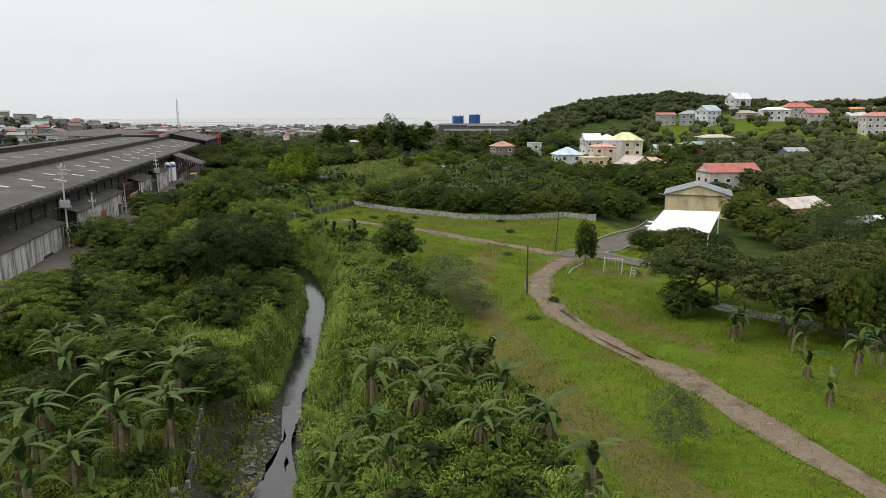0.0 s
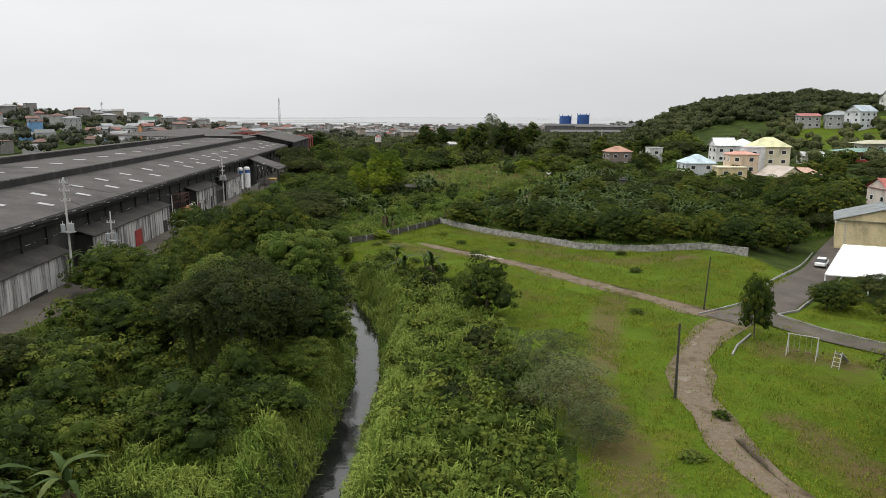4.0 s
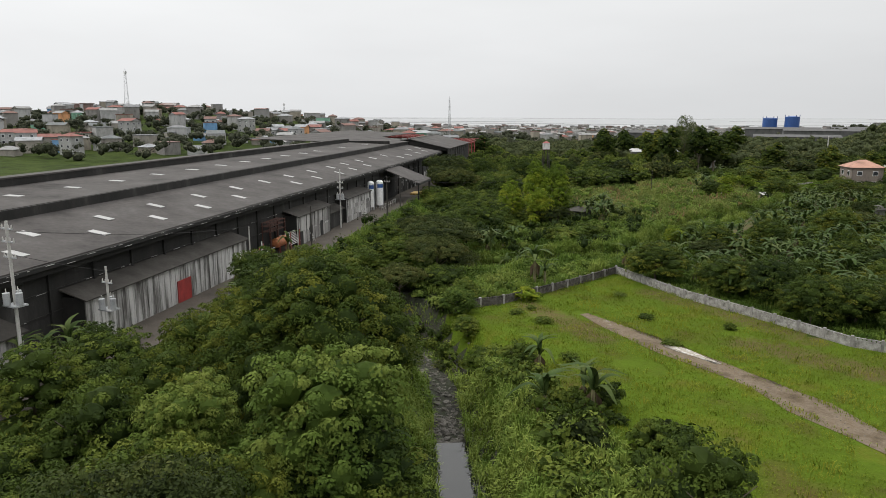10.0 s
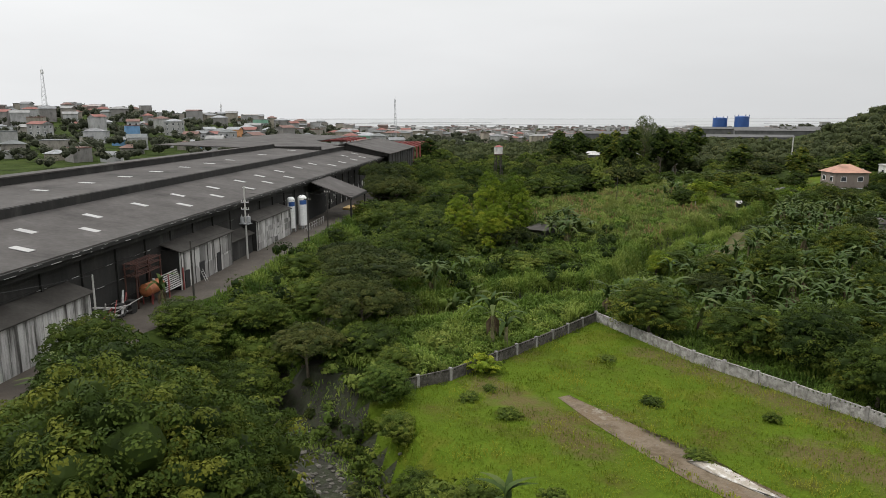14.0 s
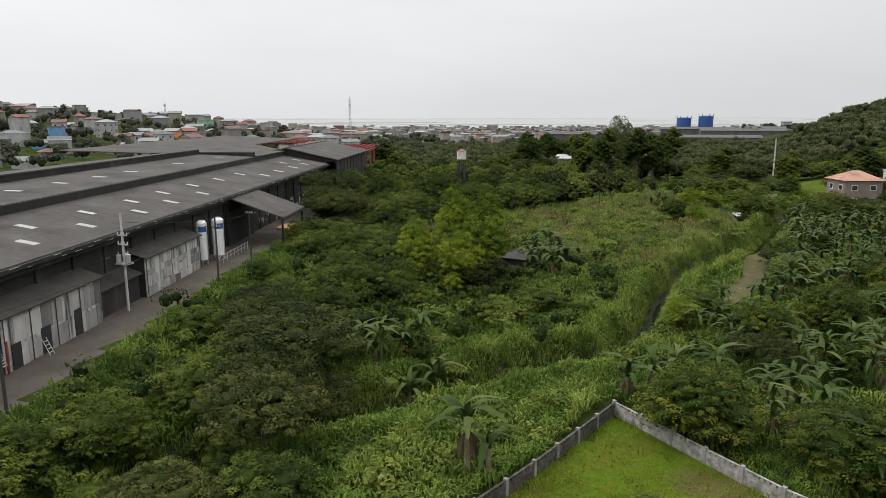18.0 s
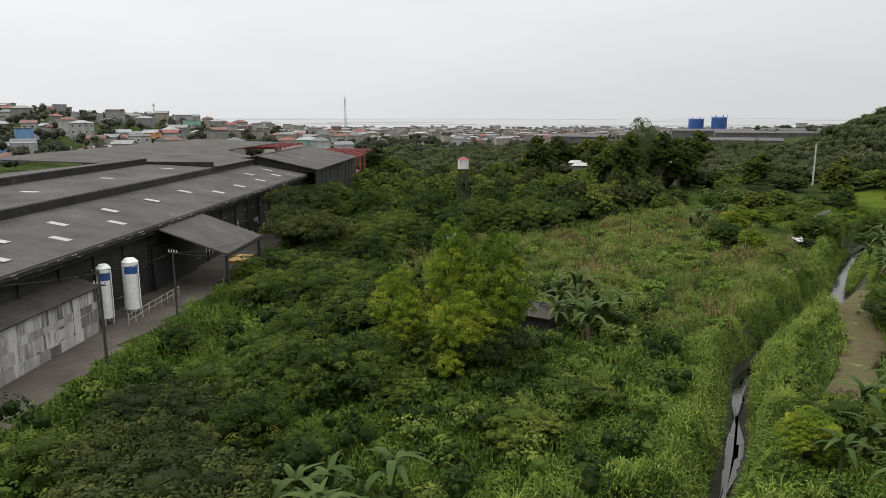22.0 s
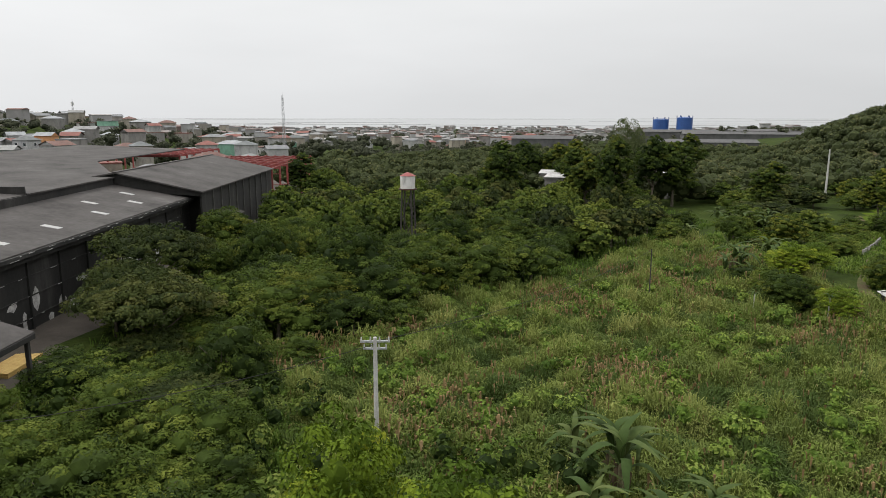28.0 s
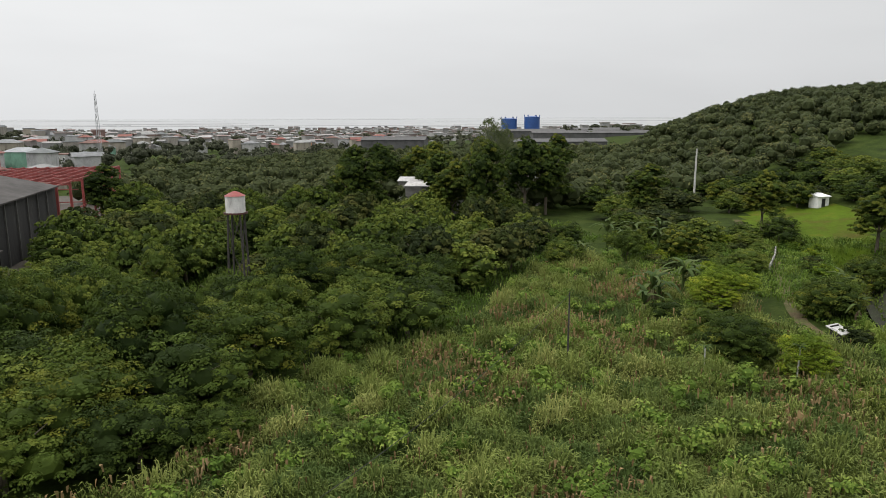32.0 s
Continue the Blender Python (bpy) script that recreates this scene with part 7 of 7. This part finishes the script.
car(38, 157, 66, "white", "small white car parked on the village road")
t = thing("street_lamp", Matrix.Translation((41.8, 159, ground(41.8, 159))), "slim grey street lamp beside the road", "street lamp")
part("shaft", tubed((0, 0, -0.2), (0, 0, 7.2), 0.09, 0.06, 10), M["steel"], t)
part("arm", tubed((0, 0, 7.1), (-1.5, -0.4, 7.5), 0.045, None, 8), M["steel"], t)
part("lamp_head", boxed(-2.0, -1.4, -0.58, -0.28, 7.42, 7.56, 0.04), M["steel"], t)
t = thing("swing_frame", Matrix.Translation((17.9, 99.7, ground(17.9, 99.7))) @ Matrix.Rotation(math.atan2(98.6 - 99.7, 20.2 - 17.9), 4, "Z"), "pale steel swing frame on worn grass", "swing")
span = math.hypot(20.2 - 17.9, 98.6 - 99.7)
for u in (0, span):
    for v in (-0.6, 0.6):
        part("leg", tubed((u, v, -0.2), (u, 0, 2.1), 0.045, None, 8), M["polecon"], t)
part("top_bar", tubed((-0.1, 0, 2.1), (span + 0.1, 0, 2.1), 0.045, None, 8), M["polecon"], t)
for u in (0.3, 0.7):
    for v in (-0.22, 0.22):
        part("chain", tubed((span * u + v, 0, 0.5), (span * u + v, 0, 2.08), 0.012, None, 5), M["steel"], t)
    part("seat", boxed(span * u - 0.25, span * u + 0.25, -0.1, 0.1, 0.46, 0.5), M["rust"], t)
t = thing("playground_slide", Matrix.Translation((21.4, 96.7, ground(21.4, 96.7))) @ Matrix.Rotation(0.9, 4, "Z"), "small grey playground slide", "slide")
bm = bmesh.new()
for v in (-0.3, 0.3):
    tube(bm, (0, v, 1.5), (1.9, v, 0.2), 0.04, None, 6)
part("chute_rail", bm, M["polecon"], t)
part("chute", slab([(0, -0.28, 1.46), (1.9, -0.28, 0.16), (1.9, 0.28, 0.16), (0, 0.28, 1.46)], 0.03), M["steel"], t)
for v in (-0.3, 0.3):
    part("ladder_rail", tubed((-0.5, v, -0.1), (0, v, 1.6), 0.035, None, 6), M["polecon"], t)
for k in range(4):
    part("rung", tubed((-0.42 + 0.11 * k, -0.3, 0.25 + 0.36 * k), (-0.42 + 0.11 * k, 0.3, 0.25 + 0.36 * k), 0.025, None, 6), M["polecon"], t)
for line in ([(11.6, 112.2), (17.5, 118.2), (23.5, 131), (33, 152.3), (40, 169)], [(20, 113.2), (23.2, 116), (29.5, 128.8), (39, 149.7), (46, 166.8)], [(19.6, 114.6), (23.5, 109), (28, 105), (35, 101), (48, 94.2)], [(12.6, 98), (13.6, 101), (15.8, 105.3)]):
    t = thing("kerb", Matrix(), "pale concrete kerb along the road", "kerb", kind="structure")
    for (ax, ay), (bx, by) in zip(line, line[1:]):
        n = max(1, int(math.hypot(bx - ax, by - ay) / 2))
        for k in range(n):
            p, q = [(ax + (bx - ax) * u, ay + (by - ay) * u) for u in (k / n, (k + 1) / n - 0.01)]
            m = Matrix.Translation((p[0], p[1], ground(*p))) @ Matrix.Rotation(math.atan2(q[1] - p[1], q[0] - p[0]), 4, "Z")
            part("kerb_stone", box(bmesh.new(), 0, math.hypot(q[0] - p[0], q[1] - p[1]), -0.08, 0.08, -0.3, 0.22, 0.0, m), M["concrete"], t)

# ---- trees round the houses ----
rng = random.Random(6)
for x, y in ((29.6, 121.3), (34.3, 117.6), (39, 114), (27, 118.5)):
    plant("mango2", x, y, 0.55, 0.5, rng)
for x, y in ((62, 149), (65, 140), (76, 149), (80, 166), (62, 191), (66, 202), (74, 190), (82, 200), (58, 207), (50, 214), (61, 224), (86, 215), (92, 226), (45, 226), (36, 229), (72, 238), (28, 238), (20, 232), (34, 216), (26, 222), (78, 252), (84, 262), (70, 258), (92, 272), (58, 238), (48, 238), (12, 280), (16, 288), (3, 284), (7, 285.5), (10.5, 284), (6, 300), (20, 310), (30, 312), (18, 322)):
    plant(rng.choice(["mango", "mango2", "broad2", "olive", "broad"]), x, y, rng.uniform(0.8, 1.1), rng.uniform(0.65, 0.95), rng)
wood_stuff("garden_trees", scatter([(76, 205), (140, 200), (172, 290), (122, 300), (86, 285), (78, 240)], 7.5, 79, lambda x, y: np.hypot(x - 118, y - 275) > 7), 44, 0.5, 79, "hillwood", "garden trees among the village houses", (3, 7), core=0.72)
wood_stuff("village_trees", scatter([(86, 318), (140, 310), (250, 285), (300, 360), (230, 420), (120, 440), (90, 400)], 15.0, 65, lambda x, y: (np.hypot(x - 97, y - 306) > 14) & (np.hypot(x - 189, y - 352) > 10)), 40, 0.6, 65, "hillwood", "trees between the village houses", (2.5, 5.8), core=0.75)


def papaya(x, y, high):
    t = thing("papaya_tree", Matrix.Translation((x, y, ground(x, y))), "slim papaya tree with a tuft of leaves", "papaya tree")
    part("trunk", tubed((0, 0, -0.2), (0.1, 0, high), 0.09, 0.06, 8), M["polecon"], t)
    for k in range(9):
        o = part("leaf", LEAVES[k % 3], None, t)
        s = rng.uniform(0.38, 0.5)
        o.matrix_local = Matrix.Translation((0.1, 0, high - 0.05)) @ Matrix.Rotation(k * 2.4, 4, "Z") @ Matrix.Rotation(rng.uniform(-0.7, 0.3), 4, "Y") @ Matrix.Scale(s, 4)


papaya(-24.5, 271.2, 3.6)
papaya(-32, 272.5, 3.2)

# ---- shallows on the horizon ----
# greys raised so that sea haze is part of the pens' colour
M["pen"] = material("grey_fish_pens", ((0.16, 0.165, 0.165), (0.24, 0.245, 0.245)), 0.01, 0.9, streak=(1, 1, 1))
rng = np.random.default_rng(91)
for k in range(34):
    y = 2100 * (3.4 ** rng.random())
    x, half = rng.uniform(-0.75, 0.5) * y, rng.uniform(80, 300) * y / 1900
    deep = rng.uniform(8, 30) * (y / 2100) ** 1.6
    bm = bmesh.new()
    us = np.linspace(-1, 1, 13)
    wide = deep * (1 - us**2) ** 0.5 * rng.uniform(0.5, 1.2, 13)
    near = [bm.verts.new((x + half * u, y + half * 0.06 * u - w, -13.9)) for u, w in zip(us, wide)]
    back = [bm.verts.new((x + half * u, y + half * 0.06 * u + w + 0.2, -13.2)) for u, w in zip(us, wide)]
    for j in range(12):
        bm.faces.new((near[j], near[j + 1], back[j + 1], back[j]))
    tagged(part("fish_pens", bm, M["pen"]), "low dark line of fish pens in the sea", "fish pens", "fish pens")
